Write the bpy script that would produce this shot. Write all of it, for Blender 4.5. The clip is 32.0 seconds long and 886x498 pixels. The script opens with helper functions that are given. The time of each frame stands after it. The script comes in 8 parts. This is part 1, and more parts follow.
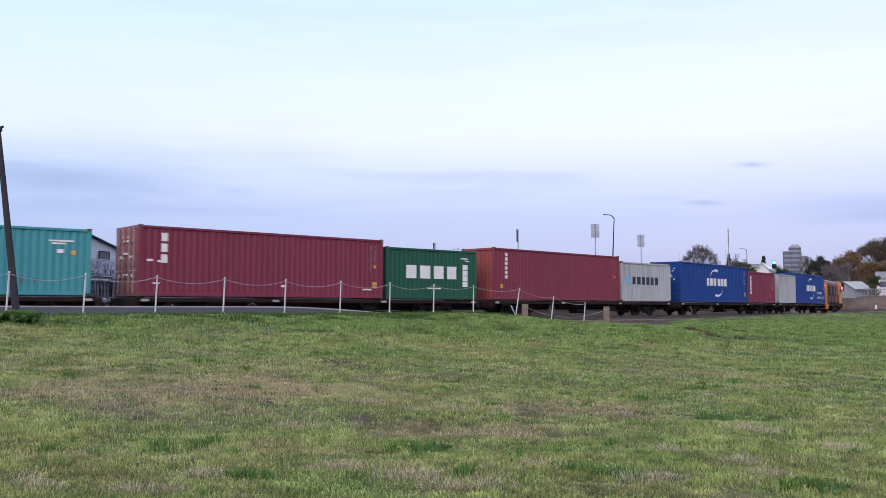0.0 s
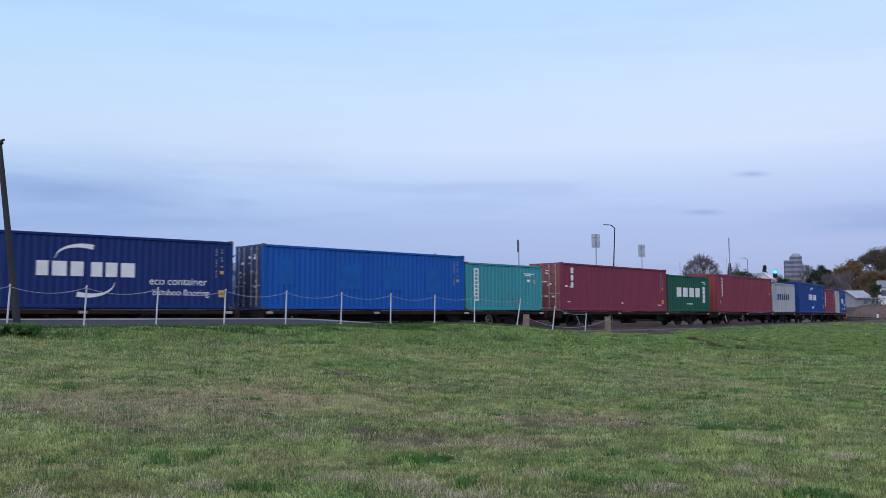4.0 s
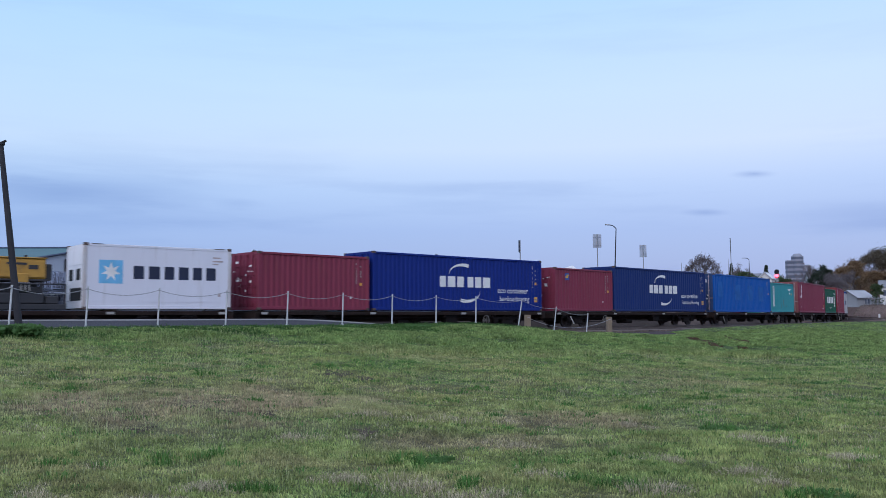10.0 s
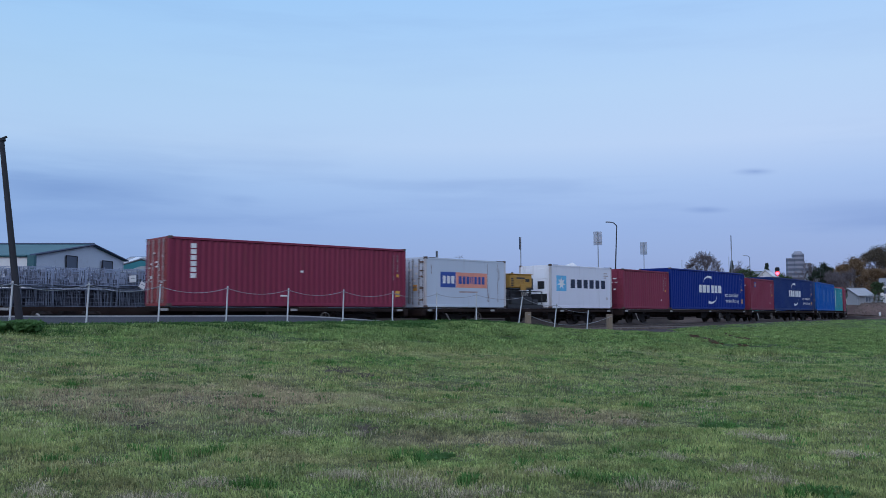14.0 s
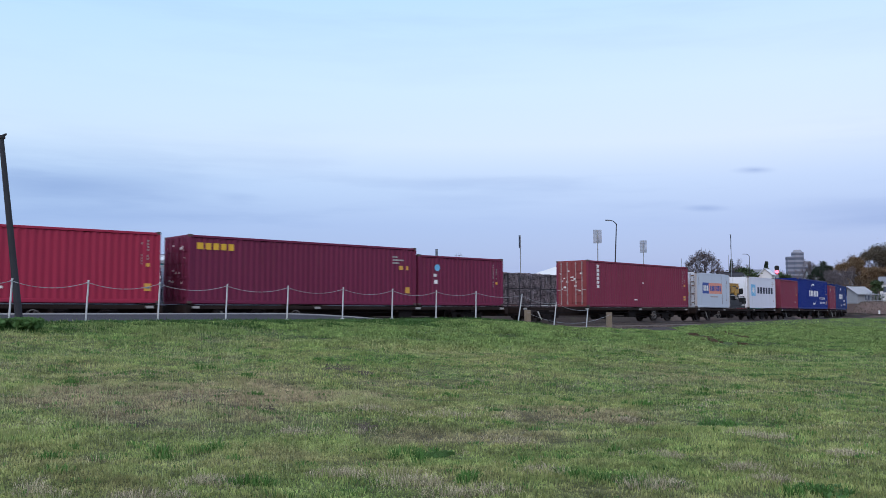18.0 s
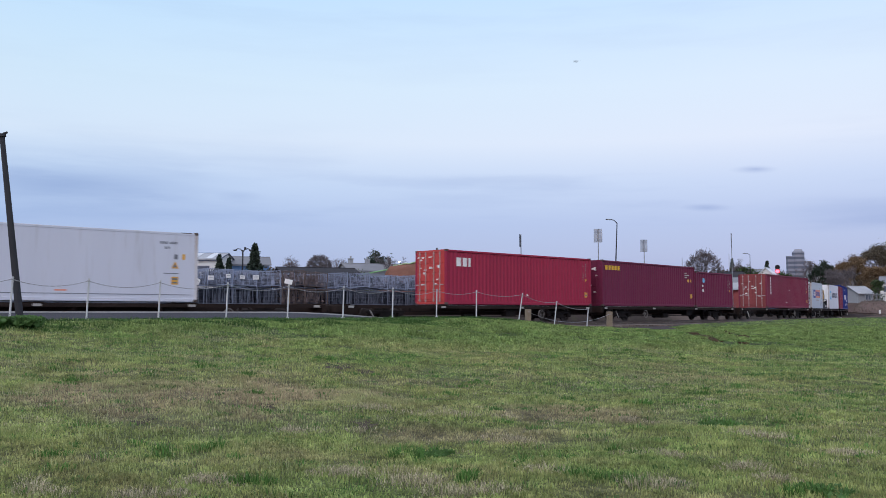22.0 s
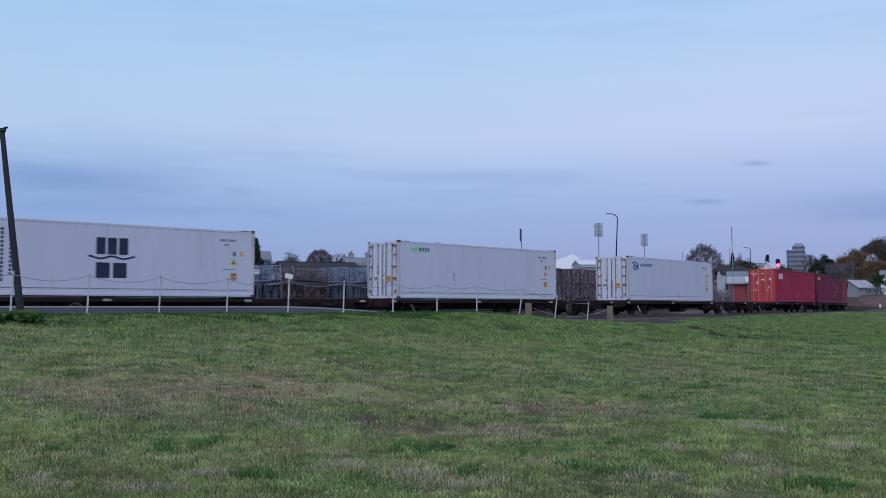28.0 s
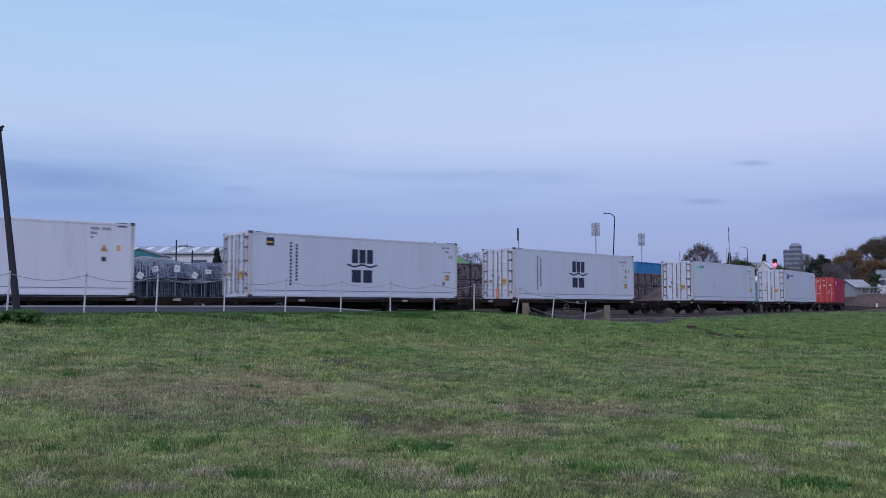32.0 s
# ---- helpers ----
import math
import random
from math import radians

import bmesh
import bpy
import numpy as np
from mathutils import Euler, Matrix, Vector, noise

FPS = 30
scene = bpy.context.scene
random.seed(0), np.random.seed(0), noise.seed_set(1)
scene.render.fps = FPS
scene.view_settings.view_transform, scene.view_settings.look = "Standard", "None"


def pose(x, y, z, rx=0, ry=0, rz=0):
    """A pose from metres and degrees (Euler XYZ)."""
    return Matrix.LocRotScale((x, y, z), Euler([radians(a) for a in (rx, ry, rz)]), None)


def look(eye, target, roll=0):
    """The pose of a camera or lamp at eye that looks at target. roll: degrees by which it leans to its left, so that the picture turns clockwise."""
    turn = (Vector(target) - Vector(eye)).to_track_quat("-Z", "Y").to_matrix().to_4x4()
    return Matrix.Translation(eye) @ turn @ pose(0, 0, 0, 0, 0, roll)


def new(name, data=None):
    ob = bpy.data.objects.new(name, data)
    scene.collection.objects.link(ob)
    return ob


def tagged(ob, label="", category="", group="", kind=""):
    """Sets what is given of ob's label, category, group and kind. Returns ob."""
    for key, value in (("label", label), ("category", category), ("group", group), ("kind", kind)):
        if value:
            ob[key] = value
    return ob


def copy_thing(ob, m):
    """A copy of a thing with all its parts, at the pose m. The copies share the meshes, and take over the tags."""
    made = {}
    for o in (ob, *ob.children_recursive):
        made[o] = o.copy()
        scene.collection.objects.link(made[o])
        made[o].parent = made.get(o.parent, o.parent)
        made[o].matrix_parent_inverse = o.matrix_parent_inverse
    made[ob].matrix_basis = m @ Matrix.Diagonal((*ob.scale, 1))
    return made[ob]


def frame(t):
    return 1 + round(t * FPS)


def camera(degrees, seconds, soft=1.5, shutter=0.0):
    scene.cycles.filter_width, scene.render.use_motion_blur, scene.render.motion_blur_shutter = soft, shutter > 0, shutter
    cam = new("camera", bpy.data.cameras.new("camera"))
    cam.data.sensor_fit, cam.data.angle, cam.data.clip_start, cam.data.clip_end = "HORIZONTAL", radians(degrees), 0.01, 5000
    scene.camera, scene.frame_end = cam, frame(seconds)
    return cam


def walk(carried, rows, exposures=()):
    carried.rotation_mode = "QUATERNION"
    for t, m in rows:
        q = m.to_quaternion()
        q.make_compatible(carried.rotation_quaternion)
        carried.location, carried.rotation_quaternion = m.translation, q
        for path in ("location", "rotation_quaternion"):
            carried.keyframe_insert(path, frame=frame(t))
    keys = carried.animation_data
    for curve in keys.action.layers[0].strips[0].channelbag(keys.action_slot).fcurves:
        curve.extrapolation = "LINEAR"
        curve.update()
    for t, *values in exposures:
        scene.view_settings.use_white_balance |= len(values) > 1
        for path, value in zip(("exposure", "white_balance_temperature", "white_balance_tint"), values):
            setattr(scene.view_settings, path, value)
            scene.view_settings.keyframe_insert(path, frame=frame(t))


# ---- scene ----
# ---- camera and its small sway ----
cam = camera(53.69, 32.0, soft=0.82, shutter=0.42)
EYE = (0.0, 0.0, 1.5)
# seconds, yaw, pitch, roll in degrees: a phone held by a standing filmer
SWAY = [
    (0, 0.000, 3.800, 0.096), (0.5, -0.006, 3.858, 0.063), (1, 0.013, 3.826, 0.030), (1.5, 0.051, 3.865, -0.002), (2, 0.004, 4.016, -0.035),
    (2.5, 0.071, 4.137, -0.068), (3, 0.074, 4.274, -0.100), (3.5, 0.062, 4.443, -0.133), (5.5, 0.059, 4.553, -0.264), (6, 0.104, 4.542, -0.296),
    (6.5, 0.126, 4.573, -0.329), (7, 0.105, 4.530, -0.362), (7.5, 0.160, 4.488, -0.342), (8, 0.154, 4.451, -0.322), (8.5, 0.169, 4.518, -0.302),
    (9, 0.188, 4.466, -0.282), (9.5, 0.182, 4.498, -0.263), (10, 0.135, 4.538, -0.243), (10.5, 0.078, 4.580, -0.223), (11, 0.053, 4.566, -0.203),
    (11.5, 0.075, 4.450, -0.183), (12, 0.134, 4.379, -0.163), (12.5, 0.103, 4.405, -0.143), (13, 0.115, 4.391, -0.124), (13.5, 0.106, 4.440, -0.118),
    (14, 0.174, 4.338, -0.113), (14.5, 0.068, 4.317, -0.108), (16.5, 0.052, 4.315, -0.087), (17, 0.074, 4.273, -0.082), (17.5, 0.130, 4.271, -0.063),
    (18, 0.152, 4.207, -0.044), (18.5, 0.174, 4.325, -0.026), (19, 0.205, 4.260, -0.007), (19.5, 0.230, 4.264, 0.012), (20, 0.195, 4.194, 0.031),
    (20.5, 0.176, 4.239, 0.050), (21, 0.195, 4.206, 0.069), (21.5, 0.173, 4.077, 0.066), (22, 0.189, 4.133, 0.047), (22.5, 0.236, 4.074, 0.029),
    (23, 0.177, 4.041, 0.011), (23.5, 0.164, 4.068, -0.007), (24, 0.158, 4.060, -0.025), (24.5, 0.133, 4.038, -0.023), (25, 0.146, 3.990, -0.022),
    (25.5, 0.158, 3.948, -0.020), (27.5, 0.193, 3.874, -0.012), (28, 0.214, 3.767, -0.011), (28.5, 0.093, 3.823, -0.009), (29, 0.086, 3.961, -0.007),
    (29.5, 0.020, 3.925, -0.005), (30, -0.012, 3.931, -0.003), (30.5, -0.034, 3.934, -0.002), (31, -0.006, 3.899, 0.000), (31.5, 0.077, 3.837, 0.000),
    (32, 0.036, 3.733, 0.000),
]
EXPOSURES = [(0.0, 0.38, 7080, 21), (1.0, 0.20, 6880, 20), (2.0, 0.22, 6880, 19), (3.0, 0.20, 7050, 21), (4.0, 0.0, 6300, 15), (5.5, -0.21, 5740, 11), (7.0, 0.0, 6020, 13), (9.0, 0.02, 6100, 14),
             (11.0, 0.02, 6030, 14), (13.0, -0.17, 5760, 11), (14.0, -0.27, 5680, 11), (16.0, 0.03, 6180, 12), (17.0, 0.14, 6480, 13), (19.0, 0.12, 6380, 12), (21.5, 0.12, 6830, 15), (24.0, 0.10, 6920, 15), (25.0, -0.24, 6330, 14),
             (28.0, -0.29, 5930, 17), (30.0, -0.27, 6060, 19), (32.0, -0.28, 5980, 20)]
walk(cam, [(t, pose(*EYE, 90 + p, 0, y) @ pose(0, 0, 0, 0, 0, r)) for t, y, p, r in SWAY], EXPOSURES)

# ---- world: soft evening sky after sunset, thin cloud bands low over the horizon ----
world = bpy.data.worlds.new("evening_sky")
scene.world = world
world.use_nodes = True
wn, wl = world.node_tree.nodes, world.node_tree.links
wn.clear()


def wnode(kind, **inputs):
    n = wn.new(kind)
    for k, v in inputs.items():
        n.inputs[k].default_value = v
    return n


w_out, w_bg = wnode("ShaderNodeOutputWorld"), wnode("ShaderNodeBackground", Strength=1.0)
w_tc = wnode("ShaderNodeTexCoord")
w_sep = wnode("ShaderNodeSeparateXYZ")
wl.new(w_tc.outputs["Generated"], w_sep.inputs[0])
w_ramp = wnode("ShaderNodeValToRGB")
wl.new(w_sep.outputs["Z"], w_ramp.inputs["Fac"])
SKY = [(0.0, (0.285, 0.385, 0.665)), (0.05, (0.290, 0.405, 0.715)), (0.10, (0.324, 0.450, 0.775)), (0.145, (0.436, 0.568, 0.845)), (0.19, (0.590, 0.70, 0.895)), (0.25, (0.572, 0.725, 0.91)),
       (0.35, (0.47, 0.685, 0.95)), (0.55, (0.66, 0.80, 1.07)), (1.0, (0.92, 0.965, 1.12))]
while len(w_ramp.color_ramp.elements) < len(SKY):
    w_ramp.color_ramp.elements.new(0.5)
for e, (p, c) in zip(w_ramp.color_ramp.elements, SKY):
    e.position, e.color = p, (*c, 1)
w_sky = wnode("ShaderNodeTexSky")
w_sky.sky_type, w_sky.sun_disc, w_sky.sun_elevation, w_sky.sun_rotation = "NISHITA", False, radians(3), radians(200)
w_sky_mix = wnode("ShaderNodeMix", Factor=0.04)
w_sky_mix.data_type = "RGBA"
wl.new(w_ramp.outputs["Color"], w_sky_mix.inputs["A"])
wl.new(w_sky.outputs["Color"], w_sky_mix.inputs["B"])
# stretched cloud noise: direction divided by height gives a cloud deck in perspective
w_map = wnode("ShaderNodeMapping")
w_map.inputs["Scale"].default_value = (1.6, 1.6, 15.0)
w_map.inputs["Location"].default_value = (0.35, 0.1, 0.25)
wl.new(w_tc.outputs["Generated"], w_map.inputs["Vector"])
w_noise = wnode("ShaderNodeTexNoise", Scale=2.1, Detail=6.0, Roughness=0.55)
wl.new(w_map.outputs[0], w_noise.inputs["Vector"])
w_cr = wnode("ShaderNodeValToRGB")
w_cr.color_ramp.elements[0].position, w_cr.color_ramp.elements[1].position = 0.50, 0.72
wl.new(w_noise.outputs["Fac"], w_cr.inputs["Fac"])
w_band = wnode("ShaderNodeValToRGB")
for e, (p, v) in zip((w_band.color_ramp.elements[0], w_band.color_ramp.elements[1], w_band.color_ramp.elements.new(0.5), w_band.color_ramp.elements.new(0.6)),
                     ((0.02, 0.25), (0.11, 0.42), (0.165, 0.2), (0.22, 0.0))):
    e.position, e.color = p, (v, v, v, 1)
wl.new(w_sep.outputs["Z"], w_band.inputs["Fac"])
w_mul = wnode("ShaderNodeMath")
w_mul.operation = "MULTIPLY"
wl.new(w_cr.outputs["Color"], w_mul.inputs[0])
wl.new(w_band.outputs["Color"], w_mul.inputs[1])
w_cloud = wnode("ShaderNodeMix")
w_cloud.data_type = "RGBA"
w_cloud.inputs["B"].default_value = (0.262, 0.375, 0.655, 1)


def cloud_at(u0, v0, half_w, half_h, density, ragged):
    """A flat cloud around one bearing (u, v: tangents of bearing and height), its edge broken by noise; returns its density."""
    du, dv, ln_ = wnode("ShaderNodeMath"), wnode("ShaderNodeMath"), wnode("ShaderNodeMath")
    vm = wnode("ShaderNodeCombineXYZ")
    for n, src, c0, k in ((du, w_u, u0, half_w), (dv, w_v, v0, half_h)):
        n.operation = "MULTIPLY_ADD"
        wl.new(src.outputs[0], n.inputs[0])
        n.inputs[1].default_value, n.inputs[2].default_value = 1 / k, -c0 / k
    wl.new(du.outputs[0], vm.inputs[0])
    wl.new(dv.outputs[0], vm.inputs[1])
    length = wnode("ShaderNodeVectorMath")
    length.operation = "LENGTH"
    wl.new(vm.outputs[0], length.inputs[0])
    ln_.operation = "MULTIPLY_ADD"
    wl.new(w_noise.outputs["Fac"], ln_.inputs[0])
    ln_.inputs[1].default_value = -ragged
    wl.new(length.outputs["Value"], ln_.inputs[2])
    mr = wnode("ShaderNodeMapRange")
    mr.interpolation_type = "SMOOTHSTEP"
    mr.inputs["From Min"].default_value, mr.inputs["From Max"].default_value = 1.0 - 0.5 * ragged, -0.1 - 0.5 * ragged
    mr.inputs["To Min"].default_value, mr.inputs["To Max"].default_value = 0.0, density
    wl.new(ln_.outputs[0], mr.inputs["Value"])
    return mr


w_y, w_u, w_v = wnode("ShaderNodeMath"), wnode("ShaderNodeMath"), wnode("ShaderNodeMath")
w_y.operation, w_u.operation, w_v.operation = "MAXIMUM", "DIVIDE", "DIVIDE"
wl.new(w_sep.outputs["Y"], w_y.inputs[0])
w_y.inputs[1].default_value = 0.05
wl.new(w_sep.outputs["X"], w_u.inputs[0])
wl.new(w_y.outputs[0], w_u.inputs[1])
wl.new(w_sep.outputs["Z"], w_v.inputs[0])
wl.new(w_y.outputs[0], w_v.inputs[1])
w_sum = w_mul
for spec in ((0.357, 0.1648, 0.046, 0.0085, 0.85, 1.4), (-0.44, 0.146, 0.26, 0.036, 0.75, 0.8), (-0.40, 0.118, 0.30, 0.030, 0.45, 2.0), (0.50, 0.116, 0.20, 0.030, 0.40, 1.5), (0.02, 0.150, 0.20, 0.012, 0.14, 1.8),
             (0.30, 0.120, 0.035, 0.006, 0.5, 0.8), (-0.24, 0.132, 0.04, 0.010, 0.25, 0.8)):
    add = wnode("ShaderNodeMath")
    add.operation, add.use_clamp = "ADD", True
    wl.new(w_sum.outputs[0], add.inputs[0])
    wl.new(cloud_at(*spec).outputs[0], add.inputs[1])
    w_sum = add
wl.new(w_sum.outputs[0], w_cloud.inputs["Factor"])
wl.new(w_sky_mix.outputs["Result"], w_cloud.inputs["A"])
# the sky is a little bluer away from the afterglow
w_side = wnode("ShaderNodeMapRange")
w_side.inputs["From Min"].default_value, w_side.inputs["From Max"].default_value = -0.45, 0.35
wl.new(w_u.outputs[0], w_side.inputs["Value"])
w_hue = wnode("ShaderNodeMix")
w_hue.data_type = "RGBA"
w_hue.inputs["A"].default_value, w_hue.inputs["B"].default_value = (0.915, 0.985, 0.99, 1), (1.01, 1.0, 1.0, 1)
wl.new(w_side.outputs[0], w_hue.inputs["Factor"])
w_tinted = wnode("ShaderNodeMix", Factor=1.0)
w_tinted.data_type, w_tinted.blend_type = "RGBA", "MULTIPLY"
wl.new(w_cloud.outputs["Result"], w_tinted.inputs["A"])
wl.new(w_hue.outputs["Result"], w_tinted.inputs["B"])
wl.new(w_tinted.outputs["Result"], w_bg.inputs["Color"])
wl.new(w_bg.outputs[0], w_out.inputs[0])

sun = new("sun", bpy.data.lights.new("sun", "SUN"))
sun.data.energy, sun.data.angle, sun.data.color = 1.0, radians(40), (0.965, 0.96, 1.03)
sun.matrix_world = look((0, 0, 60), (30, 80, 0))

# ---- materials ----
MATS = {}


def material(name, colour, rough=0.6, metal=0.0, vary=0.25, scale=3.0, fine=40.0, bump=0.15, dirt=None, dirt_amount=0.0, streak=False, emit=0.0, island=0.0, spec=0.5, thin=0.0):
    """Paint, metal, timber and the like: a base colour broken up at two scales, with stains and fine relief."""
    if name in MATS:
        return MATS[name]
    m = bpy.data.materials.new(name)
    MATS[name] = m
    m.use_nodes = True
    nt, ln = m.node_tree.nodes, m.node_tree.links
    b = nt["Principled BSDF"]
    b.inputs["Metallic"].default_value, b.inputs["Roughness"].default_value, b.inputs["Specular IOR Level"].default_value = metal, rough, spec
    tc = nt.new("ShaderNodeTexCoord")
    big, small = nt.new("ShaderNodeTexNoise"), nt.new("ShaderNodeTexNoise")
    big.inputs["Scale"].default_value, big.inputs["Detail"].default_value = scale * 0.35, 5
    small.inputs["Scale"].default_value, small.inputs["Detail"].default_value = fine, 3
    src = tc.outputs["Object"]
    if streak:
        mp = nt.new("ShaderNodeMapping")
        mp.inputs["Scale"].default_value = (2.6, 2.6, 0.22)
        ln.new(src, mp.inputs["Vector"])
        ln.new(mp.outputs[0], big.inputs["Vector"])
    else:
        ln.new(src, big.inputs["Vector"])
    ln.new(src, small.inputs["Vector"])
    mix = nt.new("ShaderNodeMix")
    mix.data_type = "RGBA"
    lo = tuple(c * (1 - vary) for c in colour)
    hi = tuple(min(1, c * (1 + vary)) for c in colour)
    mix.inputs["A"].default_value, mix.inputs["B"].default_value = (*lo, 1), (*hi, 1)
    add = nt.new("ShaderNodeMath")
    add.operation = "MULTIPLY_ADD"
    add.inputs[1].default_value = 0.4
    ln.new(small.outputs["Fac"], add.inputs[0])
    sub = nt.new("ShaderNodeMath")
    sub.operation = "MULTIPLY_ADD"
    sub.inputs[1].default_value, sub.inputs[2].default_value = 1.6, -0.5
    ln.new(big.outputs["Fac"], sub.inputs[0])
    ln.new(sub.outputs[0], add.inputs[2])
    ln.new(add.outputs[0], mix.inputs["Factor"])
    col = mix.outputs["Result"]
    if island:
        geo = nt.new("ShaderNodeNewGeometry")
        hsv = nt.new("ShaderNodeHueSaturation")
        mr = nt.new("ShaderNodeMapRange")
        mr.inputs["To Min"].default_value, mr.inputs["To Max"].default_value = 1 - island, 1 + island
        ln.new(geo.outputs["Random Per Island"], mr.inputs["Value"])
        ln.new(mr.outputs[0], hsv.inputs["Value"])
        ln.new(col, hsv.inputs["Color"])
        col = hsv.outputs["Color"]
    if dirt:
        dn = nt.new("ShaderNodeTexNoise")
        dn.inputs["Scale"].default_value, dn.inputs["Detail"].default_value, dn.inputs["Roughness"].default_value = scale * 1.3, 8, 0.7
        if streak:
            ln.new(mp.outputs[0], dn.inputs["Vector"])
        else:
            ln.new(src, dn.inputs["Vector"])
        dr = nt.new("ShaderNodeValToRGB")
        dr.color_ramp.elements[0].position, dr.color_ramp.elements[1].position = 0.62 - 0.3 * dirt_amount, 0.80
        ln.new(dn.outputs["Fac"], dr.inputs["Fac"])
        dm = nt.new("ShaderNodeMix")
        dm.data_type = "RGBA"
        dm.inputs["B"].default_value = (*dirt, 1)
        fac = nt.new("ShaderNodeMath")
        fac.operation = "MULTIPLY"
        fac.inputs[1].default_value = min(1, dirt_amount * 2)
        ln.new(dr.outputs["Color"], fac.inputs[0])
        ln.new(fac.outputs[0], dm.inputs["Factor"])
        ln.new(col, dm.inputs["A"])
        col = dm.outputs["Result"]
    ln.new(col, b.inputs["Base Color"])
    if bump:
        bp = nt.new("ShaderNodeBump")
        bp.inputs["Strength"].default_value, bp.inputs["Distance"].default_value = bump, 0.02
        ln.new(small.outputs["Fac"], bp.inputs["Height"])
        ln.new(bp.outputs[0], b.inputs["Normal"])
    if thin:
        translucent(m, col, thin)
    if emit:
        b.inputs["Emission Color"].default_value, b.inputs["Emission Strength"].default_value = (*colour, 1), emit
    return m


def grass_material(name, green, olive, straw, soil, lush, thin):
    """Meadow colour by place: olive and straw patches, worn stretches, a lush belt towards the lane; the same patches for the turf and for the blades on it."""
    m = bpy.data.materials.new(name)
    m.use_nodes = True
    nt, ln = m.node_tree.nodes, m.node_tree.links
    b = nt["Principled BSDF"]
    b.inputs["Roughness"].default_value, b.inputs["Specular IOR Level"].default_value = 0.8, 0.12
    tc = nt.new("ShaderNodeTexCoord")

    def noise_of(scale, detail, lo, hi, stretch=None):
        n, r = nt.new("ShaderNodeTexNoise"), nt.new("ShaderNodeValToRGB")
        n.inputs["Scale"].default_value, n.inputs["Detail"].default_value, n.inputs["Roughness"].default_value = scale, detail, 0.62
        if stretch:
            mp = nt.new("ShaderNodeMapping")
            mp.inputs["Scale"].default_value = stretch
            ln.new(tc.outputs["Object"], mp.inputs["Vector"])
            ln.new(mp.outputs[0], n.inputs["Vector"])
        else:
            ln.new(tc.outputs["Object"], n.inputs["Vector"])
        r.color_ramp.elements[0].position, r.color_ramp.elements[1].position = lo, hi
        ln.new(n.outputs["Fac"], r.inputs["Fac"])
        return r.outputs["Color"]

    def mixed(a, c, fac):
        x = nt.new("ShaderNodeMix")
        x.data_type = "RGBA"
        for slot, v in (("A", a), ("B", c)):
            if isinstance(v, tuple):
                x.inputs[slot].default_value = (*v, 1)
            else:
                ln.new(v, x.inputs[slot])
        ln.new(fac, x.inputs["Factor"])
        return x.outputs["Result"]

    def math_node(op, p, q, r=None):
        n = nt.new("ShaderNodeMath")
        n.operation = op
        for i, v in enumerate((p, q, r)):
            if v is None:
                continue
            if isinstance(v, (int, float)):
                n.inputs[i].default_value = v
            else:
                ln.new(v, n.inputs[i])
        return n.outputs[0]

    def ramped(v, lo, hi, top=1.0):
        n = nt.new("ShaderNodeMapRange")
        n.interpolation_type = "SMOOTHSTEP"
        n.inputs["From Min"].default_value, n.inputs["From Max"].default_value, n.inputs["To Max"].default_value = lo, hi, top
        ln.new(v, n.inputs["Value"])
        return n.outputs[0]

    rn = nt.new("ShaderNodeTexNoise")
    rn.inputs["Scale"].default_value, rn.inputs["Detail"].default_value = 0.9, 9
    ln.new(tc.outputs["Object"], rn.inputs["Vector"])
    rag = rn.outputs["Fac"]
    col = mixed(green, olive, noise_of(0.45, 6, 0.36, 0.62))
    col = mixed(col, straw, noise_of(0.85, 8, 0.50, 0.76, (0.6, 1.0, 1.0)))
    col = mixed(col, soil, noise_of(0.30, 9, 0.56, 0.78, (0.7, 1.0, 1.0)))
    # broad stretches of the meadow, fresh green or worn and brownish
    for centre, size, depth, shade in (((11.0, 21.5, 0.3), (4.6, 6.0, 30.0), 0.60, lush), ((7.4, 14.6, 0.2), (2.2, 3.8, 30.0), 0.45, lush), ((-3.0, 12.1, 0.3), (4.2, 3.6, 30.0), 0.85, soil),
                                       ((1.7, 11.3, 0.2), (2.0, 1.3, 30.0), 0.75, soil), ((0.4, 9.3, 0.1), (1.6, 0.9, 30.0), 0.55, soil), ((4.2, 16.5, 0.3), (3.6, 1.6, 30.0), 0.45, soil)):
        sub_, div_, len_ = nt.new("ShaderNodeVectorMath"), nt.new("ShaderNodeVectorMath"), nt.new("ShaderNodeVectorMath")
        sub_.operation, div_.operation, len_.operation = "SUBTRACT", "DIVIDE", "LENGTH"
        sub_.inputs[1].default_value, div_.inputs[1].default_value = centre, size
        ln.new(tc.outputs["Object"], sub_.inputs[0])
        ln.new(sub_.outputs[0], div_.inputs[0])
        ln.new(div_.outputs[0], len_.inputs[0])
        edge = math_node("MULTIPLY_ADD", rag, 2.2, len_.outputs["Value"])
        col = mixed(col, shade, ramped(edge, 2.04, 1.20, depth))
    # the lush belt before the lane
    sep = nt.new("ShaderNodeSeparateXYZ")
    ln.new(tc.outputs["Object"], sep.inputs[0])
    belt = math_node("MULTIPLY_ADD", rag, 5.0, math_node("MULTIPLY_ADD", sep.outputs["X"], -0.32, sep.outputs["Y"]))
    col = mixed(col, lush, ramped(belt, 23.7, 26.8, 0.80))
